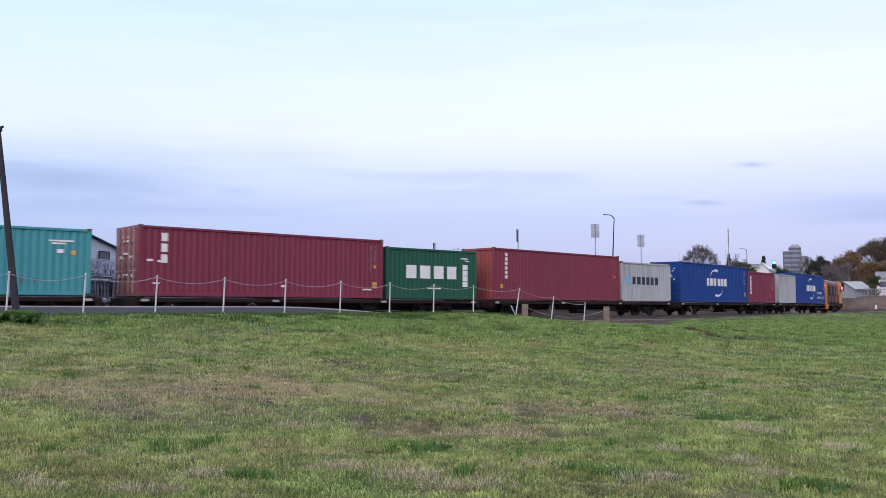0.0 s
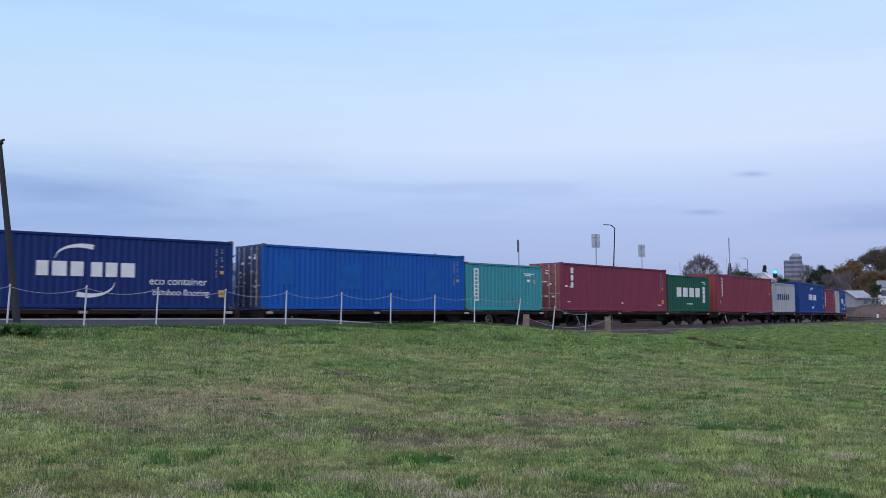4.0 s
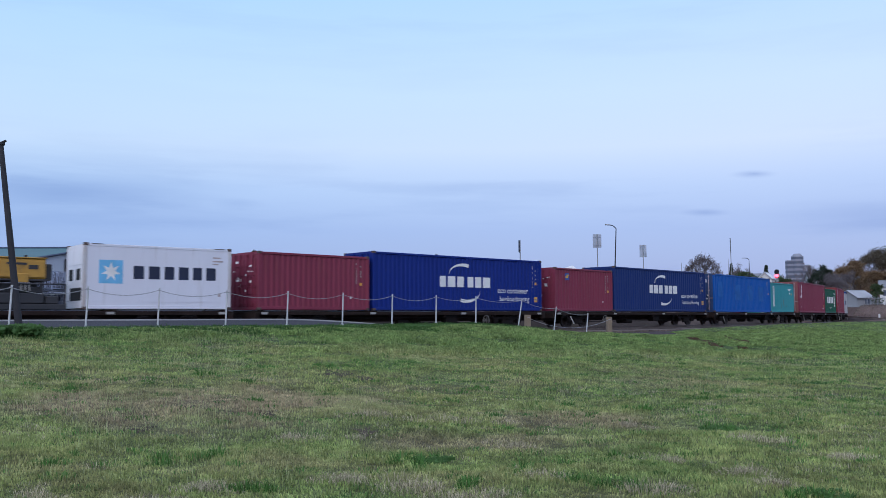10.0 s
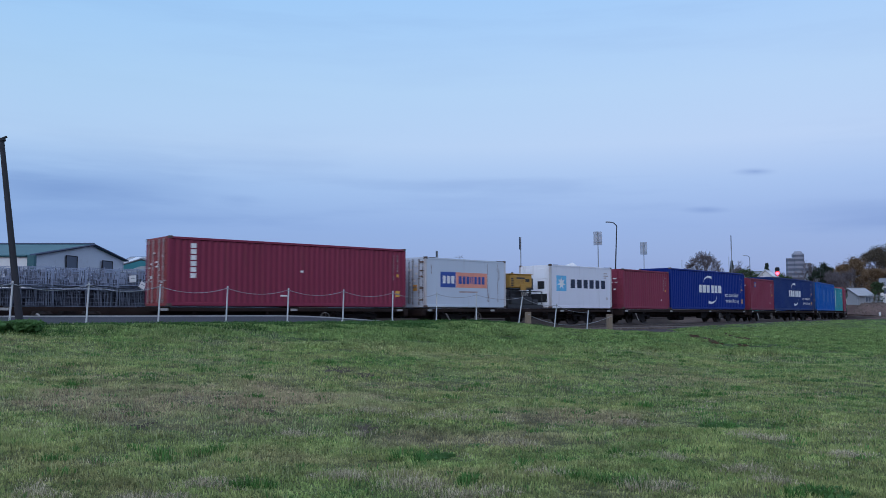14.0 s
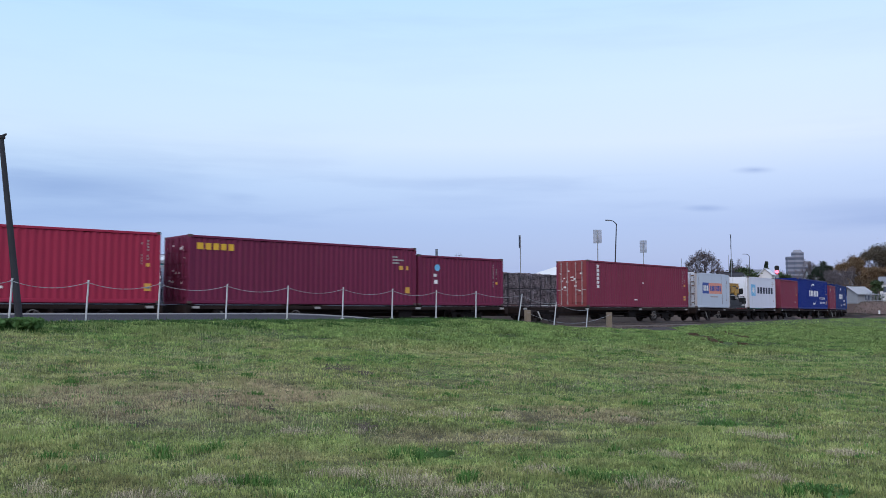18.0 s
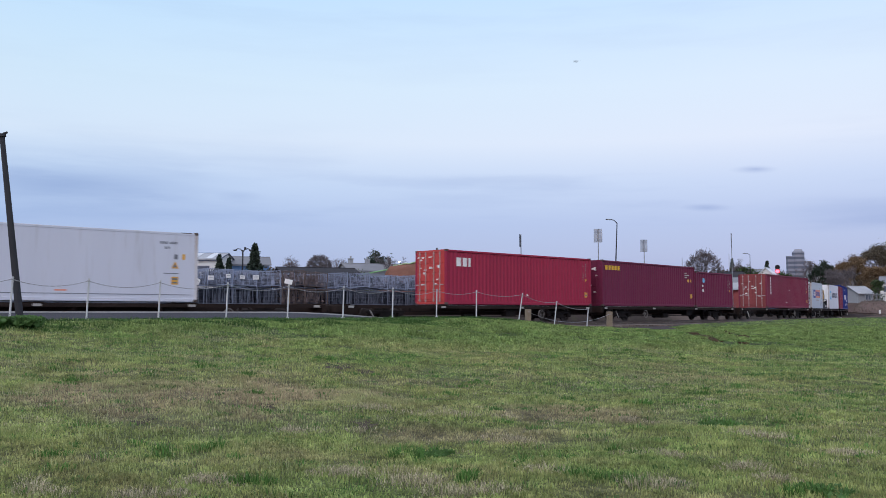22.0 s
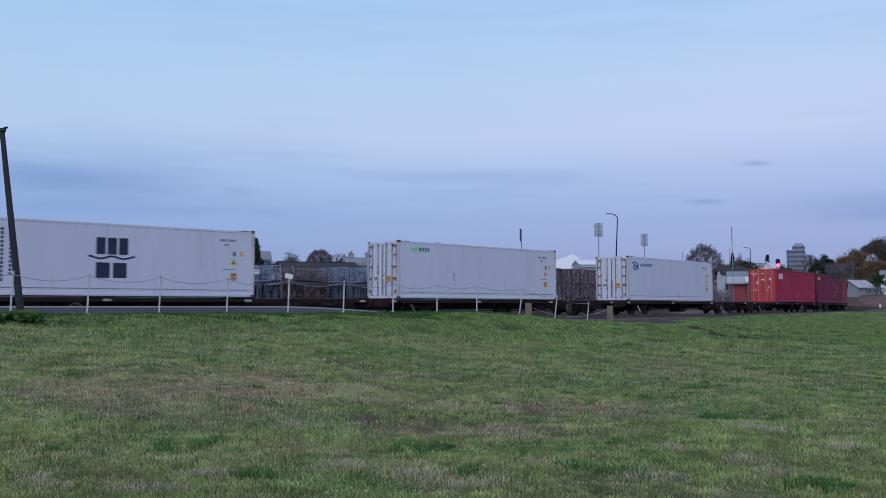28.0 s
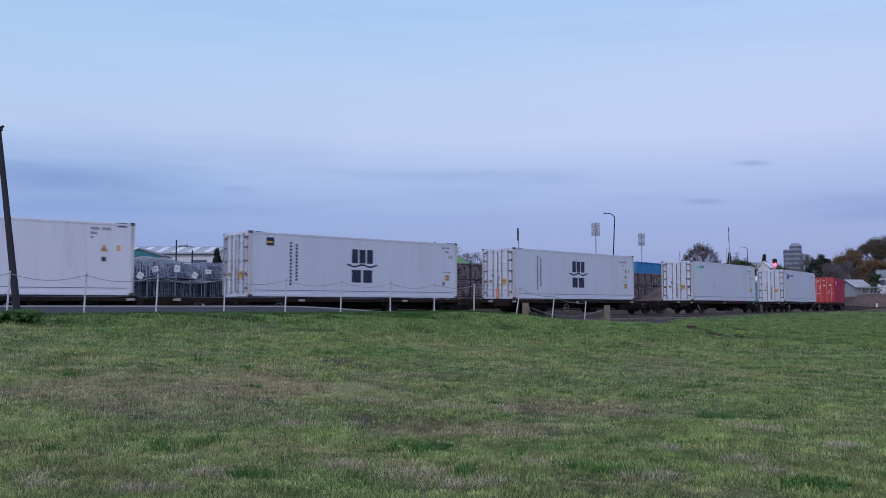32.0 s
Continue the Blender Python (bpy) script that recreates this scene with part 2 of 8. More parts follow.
    # clumps a hand's width to a pace across, some fresh and dark, some thin and pale
    for sc, lo, hi in ((1.5, 0.80, 1.22), (4.2, 0.72, 1.24), (11.0, 0.78, 1.22)):
        cn, cm, ck = nt.new("ShaderNodeTexNoise"), nt.new("ShaderNodeMapRange"), nt.new("ShaderNodeHueSaturation")
        cn.inputs["Scale"].default_value, cn.inputs["Detail"].default_value, cn.inputs["Roughness"].default_value = sc, 4, 0.55
        ln.new(tc.outputs["Object"], cn.inputs["Vector"])
        cm.inputs["From Min"].default_value, cm.inputs["From Max"].default_value = 0.36, 0.64
        cm.inputs["To Min"].default_value, cm.inputs["To Max"].default_value = lo, hi
        ln.new(cn.outputs["Fac"], cm.inputs["Value"])
        ln.new(cm.outputs[0], ck.inputs["Value"])
        ln.new(col, ck.inputs["Color"])
        col = ck.outputs["Color"]
    if thin:
        geo, hsv = nt.new("ShaderNodeNewGeometry"), nt.new("ShaderNodeHueSaturation")
        ln.new(math_node("MULTIPLY_ADD", geo.outputs["Random Per Island"], 0.40, 0.80), hsv.inputs["Value"])
        ln.new(math_node("MULTIPLY_ADD", geo.outputs["Random Per Island"], -0.03, 0.513), hsv.inputs["Hue"])
        ln.new(col, hsv.inputs["Color"])
        col = hsv.outputs["Color"]
        translucent(m, col, 0.3)
    else:
        # fine dark mottle: shade between the blades put into the turf's colour
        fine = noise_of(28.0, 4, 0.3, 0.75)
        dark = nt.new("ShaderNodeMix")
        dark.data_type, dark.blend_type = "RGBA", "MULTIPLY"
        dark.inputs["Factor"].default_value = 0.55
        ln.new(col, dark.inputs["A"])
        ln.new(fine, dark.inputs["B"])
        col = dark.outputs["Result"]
        bp = nt.new("ShaderNodeBump")
        bp.inputs["Strength"].default_value, bp.inputs["Distance"].default_value = 0.6, 0.06
        ln.new(fine, bp.inputs["Height"])
        ln.new(bp.outputs[0], b.inputs["Normal"])
    ln.new(col, b.inputs["Base Color"])
    return m


def translucent(m, colour, share_of):
    """Lets a thin leaf pass part of the light that falls on its other side."""
    nt, ln = m.node_tree.nodes, m.node_tree.links
    t, x = nt.new("ShaderNodeBsdfTranslucent"), nt.new("ShaderNodeMixShader")
    ln.new(colour, t.inputs["Color"])
    x.inputs["Fac"].default_value = share_of
    ln.new(nt["Principled BSDF"].outputs[0], x.inputs[1])
    ln.new(t.outputs[0], x.inputs[2])
    ln.new(x.outputs[0], nt["Material Output"].inputs["Surface"])


# ---- mesh helpers ----
def part(name, bm, mat, parent=None, label=""):
    """Links a bmesh as one mesh object, under a thing or a part where one is given."""
    me = bpy.data.meshes.new(name)
    bm.to_mesh(me)
    bm.free()
    if mat:
        me.materials.append(mat)
    ob = new(name, me)
    if parent:
        ob.parent = parent
    return tagged(ob, label)


def share(name, me, parent, m=None, label=""):
    """Another object on the same mesh."""
    ob = new(name, me)
    ob.parent = parent
    if m is not None:
        ob.matrix_basis = m
    return tagged(ob, label)


def thing(name, m, label, category, group="", kind=""):
    ob = new(name)
    ob.matrix_basis = m
    return tagged(ob, label, category, group, kind)


def box(bm, x0, x1, y0, y1, z0, z1, bevel=0.0):
    v = [bm.verts.new((x, y, z)) for x in (x0, x1) for y in (y0, y1) for z in (z0, z1)]
    fs = [bm.faces.new([v[i] for i in q]) for q in ((0, 1, 3, 2), (4, 6, 7, 5), (0, 4, 5, 1), (2, 3, 7, 6), (0, 2, 6, 4), (1, 5, 7, 3))]
    if bevel:
        es = list({e for f in fs for e in f.edges})
        bmesh.ops.bevel(bm, geom=es, offset=bevel, segments=1, affect="EDGES")
    return bm


def boxes(rows, bevel=0.0):
    bm = bmesh.new()
    for r in rows:
        box(bm, *r, bevel)
    return bm


def tube(bm, p, q, r0, r1=None, n=8):
    """A tapered round bar from p to q."""
    r1 = r0 if r1 is None else r1
    p, q = Vector(p), Vector(q)
    m = (q - p).to_track_quat("Z", "Y").to_matrix()
    rings = []
    for c, r in ((p, r0), (q, r1)):
        rings.append([bm.verts.new(c + m @ Vector((r * math.cos(2 * math.pi * i / n), r * math.sin(2 * math.pi * i / n), 0))) for i in range(n)])
    for i in range(n):
        bm.faces.new((rings[0][i], rings[0][(i + 1) % n], rings[1][(i + 1) % n], rings[1][i]))
    bm.faces.new(rings[0][::-1])
    bm.faces.new(rings[1])
    return bm


def tubes(rows, n=8):
    bm = bmesh.new()
    for r in rows:
        tube(bm, *r, n=n)
    return bm


def strip_along(bm, pts, profile):
    """Sweeps a closed profile of (side, up) along points; side is to the left of the way."""
    rings = []
    for i, p in enumerate(pts):
        a, b = pts[max(0, i - 1)], pts[min(len(pts) - 1, i + 1)]
        d = Vector((b[0] - a[0], b[1] - a[1], 0)).normalized()
        left = Vector((-d.y, d.x, 0))
        rings.append([bm.verts.new(Vector(p) + left * s + Vector((0, 0, u))) for s, u in profile])
    n = len(profile)
    for r, q in zip(rings, rings[1:]):
        for i in range(n):
            bm.faces.new((r[i], r[(i + 1) % n], q[(i + 1) % n], q[i]))
    bm.faces.new(rings[0])
    bm.faces.new(rings[-1][::-1])
    return bm


def smooth01(x):
    x = np.clip(x, 0, 1)
    return x * x * (3 - 2 * x)


# ---- the railway's line: a long left-hand curve ----
CURVE_S = [-90, -40, 0, 25, 50, 75, 110, 135, 170, 400]
CURVE_K = [0.00000, 0.00396, 0.00380, 0.00348, 0.00447, 0.00518, 0.00547, 0.00500, 0.00300, 0.00300]
LINE_S = np.arange(-320.0, 420.0, 0.5)
_k = np.interp(LINE_S, CURVE_S, CURVE_K)
_th = np.concatenate([[0], np.cumsum(0.25 * (_k[1:] + _k[:-1]))])
_i0 = int(np.argmin(abs(LINE_S)))
LINE_TH = _th - _th[_i0] + 0.6801
_mid = 0.5 * (LINE_TH[1:] + LINE_TH[:-1])
_x, _y = np.concatenate([[0], np.cumsum(np.cos(_mid) * 0.5)]), np.concatenate([[0], np.cumsum(np.sin(_mid) * 0.5)])
LINE_X, LINE_Y = _x - _x[_i0] + (-13.047), _y - _y[_i0] + 35.754
RAIL_TOP, DECK = 0.93, 1.903


def line_at(s, side=0.0, z=0.0):
    """A point beside the railway's centre line, side metres to its left."""
    x, y, h = (float(np.interp(s, LINE_S, a)) for a in (LINE_X, LINE_Y, LINE_TH))
    return (x - side * math.sin(h), y + side * math.cos(h), z)


def line_turn(s):
    return math.degrees(float(np.interp(s, LINE_S, LINE_TH)))


# ---- ground: meadow up to a crest by the road, the road's low bank, trackbed, yard, far rise ----
FX, FY, FD = -8.17, 25.0, math.sqrt(0.5)
_cx, _cy = LINE_X[::4], LINE_Y[::4]


def lattice(x, y, seed):
    """Smooth value noise, one cell a metre, 0 to 1."""
    xi, yi = np.floor(x), np.floor(y)
    fx, fy = x - xi, y - yi
    fx, fy = fx * fx * (3 - 2 * fx), fy * fy * (3 - 2 * fy)

    def h(a, b):
        v = np.sin(a * 127.1 + b * 311.7 + seed * 74.7) * 43758.5453
        return v - np.floor(v)
    return (h(xi, yi) * (1 - fx) + h(xi + 1, yi) * fx) * (1 - fy) + (h(xi, yi + 1) * (1 - fx) + h(xi + 1, yi + 1) * fx) * fy


def ground_z(x, y):
    x, y = np.asarray(x, float), np.asarray(y, float)
    u = ((x - FX) - (y - FY)) * FD
    a = ((x - FX) + (y - FY)) * FD
    crest = np.interp(a, [-60, 13, 15.6, 18.2, 20.8, 27, 30, 42, 57, 120], [1.30, 1.31, 1.18, 0.93, 0.74, 0.72, 0.92, 1.10, 1.20, 1.25])
    base = np.interp(u, [-1, 0, 2, 6, 14, 23.5, 45, 400], [1.27, 1.27, 1.13, 0.75, 0.30, 0.0, -0.4, -0.6])
    field = base + (crest - 1.30) * smooth01(1 - (u - 0.5) / 6.5)
    field = field + 0.10 * (lattice(x * 0.45, y * 0.45, 1) - 0.5) * smooth01(u / 2) + 0.05 * (lattice(x * 1.7, y * 1.7, 2) - 0.5) * smooth01(u / 2)
    left = np.interp(u, [-40, -8.3, -6.6, -5.6, 0], [0.70, 0.70, 1.05, 1.26, 1.20])
    right = 0.66 + (crest - 0.66) * smooth01((u + 2.2) / 2.2)
    turn = smooth01((a - 9.0) / 6.0)
    low = left * (1 - turn) + right * turn
    z = np.where(u > 0, field, low)
    # far rise of the town, and the bank on the outside of the curve
    z = z + 16.0 * smooth01((y - 190) / 420) * smooth01((x - 0.10 * y) / (0.25 * np.abs(y) + 1)) + 2.5 * smooth01((y - 120) / 200)
    z = z + 2.1 * smooth01((y - 128) / 22) * smooth01((x - 0.456 * y) / 2.6)
    z = z + 0.45 * smooth01((y - 96) / 10) * smooth01((x - 0.462 * y) / 3.0)
    return z


def ground_at(x, y):
    return float(ground_z(np.array([x]), np.array([y]))[0])


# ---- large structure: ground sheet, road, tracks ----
# darker than the blades: shade of the gaps between clumps is in these colours
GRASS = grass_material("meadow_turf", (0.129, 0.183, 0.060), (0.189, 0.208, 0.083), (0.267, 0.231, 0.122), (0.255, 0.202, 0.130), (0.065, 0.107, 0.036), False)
GRAVEL = material("gravel", (0.060, 0.049, 0.053), 0.95, spec=0.12, vary=0.45, scale=1.2, fine=22, bump=0.8, dirt=(0.06, 0.045, 0.04), dirt_amount=0.35)
BANK = material("bare_bank", (0.120, 0.078, 0.069), 0.95, spec=0.12, vary=0.4, scale=0.5, fine=6, bump=0.8, dirt=(0.12, 0.10, 0.06), dirt_amount=0.3)
ASPHALT = material("asphalt", (0.040, 0.040, 0.050), 0.9, spec=0.2, vary=0.25, scale=0.8, fine=60, bump=0.4, dirt=(0.05, 0.05, 0.05), dirt_amount=0.3)
CONCRETE = material("concrete_kerb", (0.42, 0.41, 0.40), 0.85, vary=0.2, scale=2, fine=50, bump=0.3)


def ground():
    gx = np.concatenate([-np.geomspace(3000, 60, 26), np.arange(-56, -24, 2.0), np.arange(-24, 48, 0.4), np.arange(48, 130, 2.0), np.geomspace(132, 3200, 30)])
    gy = np.concatenate([-np.geomspace(2500, 12, 20), np.arange(-10, 4, 1.0), np.arange(4, 46, 0.4), np.arange(46, 200, 2.0), np.geomspace(202, 3600, 34)])
    X, Y = np.meshgrid(gx, gy)
    Z = ground_z(X, Y)
    nx, ny = len(gx), len(gy)
    co = np.stack([X, Y, Z], -1).reshape(-1, 3)
    i = np.arange((ny - 1) * nx).reshape(ny - 1, nx)[:, :-1].ravel()
    quads = np.stack([i, i + 1, i + 1 + nx, i + nx], -1)
    me = bpy.data.meshes.new("ground")
    me.vertices.add(len(co))
    me.vertices.foreach_set("co", co.ravel())
    me.loops.add(quads.size)
    me.loops.foreach_set("vertex_index", quads.ravel().astype(np.int32))
    me.polygons.add(len(quads))
    me.polygons.foreach_set("loop_start", (np.arange(len(quads)) * 4).astype(np.int32))
    c = co[quads].mean(1)
    u = ((c[:, 0] - FX) - (c[:, 1] - FY)) * FD
    a = ((c[:, 0] - FX) + (c[:, 1] - FY)) * FD
    grass = (u > -0.15) & ~((a > 19.5) & (a < 27.5) & (u < 1.0))
    bank = ~grass & (c[:, 0] > 0.40 * c[:, 1]) & (c[:, 1] > 100)
    far = ~grass & (c[:, 1] > 150)
    idx = np.where(grass, 0, np.where(bank | far, 2, 1))
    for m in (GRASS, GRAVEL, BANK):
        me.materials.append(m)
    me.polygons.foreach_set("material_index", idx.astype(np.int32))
    me.update()
    me.polygons.foreach_set("use_smooth", np.ones(len(quads), bool))
    tagged(new("ground", me), "rough grassy meadow rising to a road, with gravel trackside beyond", "ground", kind="structure")


ground()


def along(a, u):
    return FX + (a + u) * FD, FY + (a - u) * FD


def road():
    def z(a):
        return 1.355 - 0.62 * float(smooth01(np.array((a - 7.5) / 13.0)))
    pts = [(*along(a, -2.9), z(a)) for a in np.arange(-60, 22.1, 1.0)]
    tagged(part("road", strip_along(bmesh.new(), pts, [(2.55, -0.3), (-2.6, -0.3), (-2.6, -0.07), (2.55, 0.12)]), ASPHALT),
           "grey asphalt lane along the railway behind the post-and-chain fence", "road", kind="structure")
    tagged(part("kerb", strip_along(bmesh.new(), pts, [(2.75, -0.2), (2.552, -0.2), (2.552, 0.165), (2.75, 0.165)]), CONCRETE),
           "pale concrete kerb on the far edge of the lane", "kerb", kind="structure")


road()

RAIL = material("rail_steel", (0.16, 0.12, 0.10), 0.45, 0.7, vary=0.3, scale=4, fine=30)
SLEEPER = material("sleeper", (0.13, 0.10, 0.085), 0.9, vary=0.35, scale=2, fine=25, bump=0.5, island=0.25)
BALLAST = material("ballast", (0.052, 0.042, 0.043), 0.95, spec=0.12, vary=0.5, scale=2.5, fine=18, bump=1.0, dirt=(0.05, 0.035, 0.03), dirt_amount=0.4)


def railway(label, pts, sleepers=True):
    """A track: ballast bed, sleepers and two rails along points at rail-top height."""
    t = thing("railway_track", pose(0, 0, 0), label, "railway track", "railway tracks", "structure")
    part("ballast_bed", strip_along(bmesh.new(), pts, [(1.6, -0.20), (2.5, -0.55), (-2.5, -0.55), (-1.6, -0.20)]), BALLAST, t)
    for side in (0.535, -0.535):
        part("rail", strip_along(bmesh.new(), pts, [(side + 0.035, 0.0), (side + 0.035, -0.04), (side + 0.01, -0.05), (side + 0.06, -0.13), (side - 0.06, -0.13),
                                                   (side - 0.01, -0.05), (side - 0.035, -0.04), (side - 0.035, 0.0)]), RAIL, t)
    if sleepers:
        bm = bmesh.new()
        for p, q in zip(pts, pts[1:]):
            p, q = Vector(p), Vector(q)
            d = (q - p).normalized()
            left = Vector((-d.y, d.x, 0))
            n = max(1, round((q - p).length / 0.7))
            for i in range(n):
                c = p.lerp(q, i / n)
                v = [bm.verts.new(c + left * sx * 1.05 + d * sy * 0.11 + Vector((0, 0, z))) for sx in (1, -1) for sy in (1, -1) for z in (-0.12, -0.24)]
                for f in ((0, 2, 3, 1), (4, 5, 7, 6), (0, 1, 5, 4), (2, 6, 7, 3), (0, 4, 6, 2)):
                    bm.faces.new([v[k] for k in f])
        tagged(part("sleepers", bm, SLEEPER, t), kind="stuff")


railway("main railway line on dark ballast, curving away", [line_at(s, 0, RAIL_TOP) for s in np.arange(-120, 330, 2.0)])
railway("siding on gravel beside the main line", [line_at(s, -4.2, RAIL_TOP - 0.04) for s in np.arange(13, 88, 2.0)] +
        [(line_at(87, -4.2)[0] + d * math.cos(radians(line_turn(87) - 0.12 * d)), line_at(87, -4.2)[1] + d * math.sin(radians(line_turn(87) - 0.12 * d)), RAIL_TOP - 0.04 + 0.3 * min(1, d / 25)) for d in np.arange(2, 30, 2.0)])


BERM = material("dark_trackside_soil", (0.062, 0.050, 0.045), 0.95, spec=0.12, vary=0.45, scale=0.8, fine=8, bump=0.8, dirt=(0.09, 0.09, 0.05), dirt_amount=0.3)


def berm():
    """Low banks on the far side of the line."""
    for s0, s1, side, h in ((-110, 51, 6.0, 1.55), (51, 112, 6.6, 2.0)):
        pts = [line_at(s, side, 0.5) for s in np.arange(s0, s1, 2.0)]
        tagged(part("bank", strip_along(bmesh.new(), pts, [(1.6, 0.0), (-1.6, 0.0), (-0.5, h - 0.55), (0.5, h - 0.5)]), BERM), "low bank of dark soil beside the line", "bank", kind="structure")


berm()

railway("branch line climbing away on the outside of the curve", [(57.4, 128.0, 1.62), (58.2, 124.0, 1.5), (59.2, 120.0, 1.36), (60.8, 116.0, 1.28), (63.4, 111.0, 1.22), (68.0, 106.0, 1.20), (76.0, 102.0, 1.20), (92.0, 99.0, 1.20)])

# ---- the train ----
MOVERS = []          # (thing, wagon's place along the line at the start, offset on the wagon)
SPEED, GAIN = 6.3194, 0.0267


def train_moved(t):
    return SPEED * t + 0.5 * GAIN * t * t


def on_line(s, reach):
    """Pose of a vehicle that rests on two bogies reach metres apart."""
    a, b = Vector(line_at(s - reach / 2)), Vector(line_at(s + reach / 2))
    c, d = (a + b) / 2, b - a
    return pose(c.x, c.y, 0, 0, 0, math.degrees(math.atan2(d.y, d.x)))


STEEL = material("wagon_steel", (0.024, 0.016, 0.014), 0.85, 0.0, spec=0.12, vary=0.4, scale=3, fine=25, bump=0.3, dirt=(0.055, 0.032, 0.022), dirt_amount=0.25)
BOGIE = material("bogie_steel", (0.016, 0.013, 0.013), 0.85, 0.0, spec=0.12, vary=0.4, scale=4, fine=25, bump=0.3, dirt=(0.05, 0.032, 0.024), dirt_amount=0.25)
WHEEL = material("wheel_steel", (0.07, 0.055, 0.05), 0.5, 0.7, vary=0.3, scale=5, fine=30)
PALE_MARK = material("pale_stencil", (0.36, 0.34, 0.32), 0.7, vary=0.3, scale=8, fine=60, bump=0)
HAND_WHEEL = material("worn_grey_paint", (0.17, 0.155, 0.145), 0.7, vary=0.3, scale=8, fine=60, bump=0)
WHITE_MARK = material("white_mark", (0.78, 0.76, 0.74), 0.6, vary=0.12, scale=5, fine=40, bump=0)
NAVY_MARK = material("navy_mark", (0.012, 0.018, 0.05), 0.6, vary=0.2, scale=5, bump=0)
BLUE_MARK = material("blue_mark", (0.03, 0.07, 0.30), 0.6, vary=0.2, scale=5, bump=0)
SKYBLUE_MARK = material("sky_blue_mark", (0.16, 0.45, 0.70), 0.6, vary=0.15, scale=5, bump=0)
ORANGE_MARK = material("orange_mark", (0.74, 0.29, 0.20), 0.6, vary=0.15, scale=5, bump=0)
YELLOW_MARK = material("yellow_mark", (0.75, 0.42, 0.03), 0.6, vary=0.15, scale=5, bump=0)
SLATE_MARK = material("slate_mark", (0.16, 0.17, 0.20), 0.7, vary=0.25, scale=6, bump=0)
AMBER_MARK = material("amber_mark", (0.70, 0.36, 0.06), 0.6, vary=0.15, scale=5, bump=0)
LIME_MARK = material("lime_mark", (0.20, 0.75, 0.30), 0.6, vary=0.15, scale=5, bump=0)
GHOST_MARK = material("faded_patch", (0.011, 0.106, 0.362), 0.6, spec=0.18, vary=0.3, scale=5, bump=0)
PINK_MARK = material("faded_red", (0.55, 0.10, 0.10), 0.6, vary=0.2, scale=5, bump=0)


def wheel_mesh():
    bm = bmesh.new()
    n = 20
    prof = [(0.0, -0.06), (0.12, -0.10), (0.13, -0.05), (0.33, -0.035), (0.36, -0.075), (0.405, -0.075), (0.41, 0.035), (0.435, 0.045), (0.435, 0.075), (0.36, 0.075),
            (0.33, 0.02), (0.12, 0.05), (0.0, 0.06)]
    rings = []
    for r, y in prof:
        if r == 0:
            rings.append([bm.verts.new((0, y, 0))])
        else:
            rings.append([bm.verts.new((r * math.cos(2 * math.pi * i / n), y, r * math.sin(2 * math.pi * i / n))) for i in range(n)])
    for a, b in zip(rings, rings[1:]):
        for i in range(n):
            j = (i + 1) % n
            if len(a) == 1:
                bm.faces.new((a[0], b[i], b[j]))
            elif len(b) == 1:
                bm.faces.new((a[i], b[0], a[j]))
            else:
                bm.faces.new((a[i], b[i], b[j], a[j]))
    bmesh.ops.recalc_face_normals(bm, faces=bm.faces)
    return bm


def wheelset_mesh():
    bm = wheel_mesh()
    left = [v for v in bm.verts]
    for v in left:
        v.co.y = -v.co.y - 0.53
    bm2 = wheel_mesh()
    me = bpy.data.meshes.new("tmp")
    bm2.to_mesh(me)
    bm2.free()
    me.transform(Matrix.Translation((0, 0.53, 0)))
    bm.from_mesh(me)
    bpy.data.meshes.remove(me)
    tube(bm, (0, -0.85, 0), (0, 0.85, 0), 0.07, n=8)
    for a in range(3):                                   # wear marks that show the turning
        c, s = math.cos(a * 2.1), math.sin(a * 2.1)
        for y in (-0.61, 0.61):
            tube(bm, (0.2 * c, y - 0.02, 0.2 * s), (0.2 * c, y + 0.02, 0.2 * s), 0.05, n=6)
    bmesh.ops.recalc_face_normals(bm, faces=bm.faces)
    return bm


def bogie_mesh(n_axles=2):
    """Side frames with axle boxes, springs and a bolster; wheels are parts of their own."""
    bm = bmesh.new()
    span = 0.92 * (n_axles - 1)
    for y in (-0.86, 0.86):
        box(bm, -span - 0.25, span + 0.25, y - 0.07, y + 0.07, 0.50, 0.66, 0.02)
        box(bm, -0.42, 0.42, y - 0.08, y + 0.08, 0.22, 0.52, 0.03)
        for i in range(n_axles):
            x = -span + 2 * span * i / max(1, n_axles - 1)
            box(bm, x - 0.16, x + 0.16, y - 0.10, y + 0.10, 0.30, 0.56, 0.03)
            tube(bm, (x, y - 0.13 if y < 0 else y + 0.13, 0.42), (x, y, 0.42), 0.10, n=8)
        for x in (-0.22, 0.0, 0.22):
            tube(bm, (x, y, 0.24), (x, y, 0.5), 0.07, n=6)
    box(bm, -0.25, 0.25, -0.9, 0.9, 0.46, 0.78, 0.02)
    for x in (-0.55, 0.55):
        box(bm, x - 0.04, x + 0.04, -0.75, 0.75, 0.35, 0.45)
    return bm


_meshes = {}


def cached(name, build, mat):
    if name not in _meshes:
        bm = build()
        me = bpy.data.meshes.new(name)
        bm.to_mesh(me)
        bm.free()
        me.materials.append(mat)
        _meshes[name] = me
    return _meshes[name]


WHEELS = []


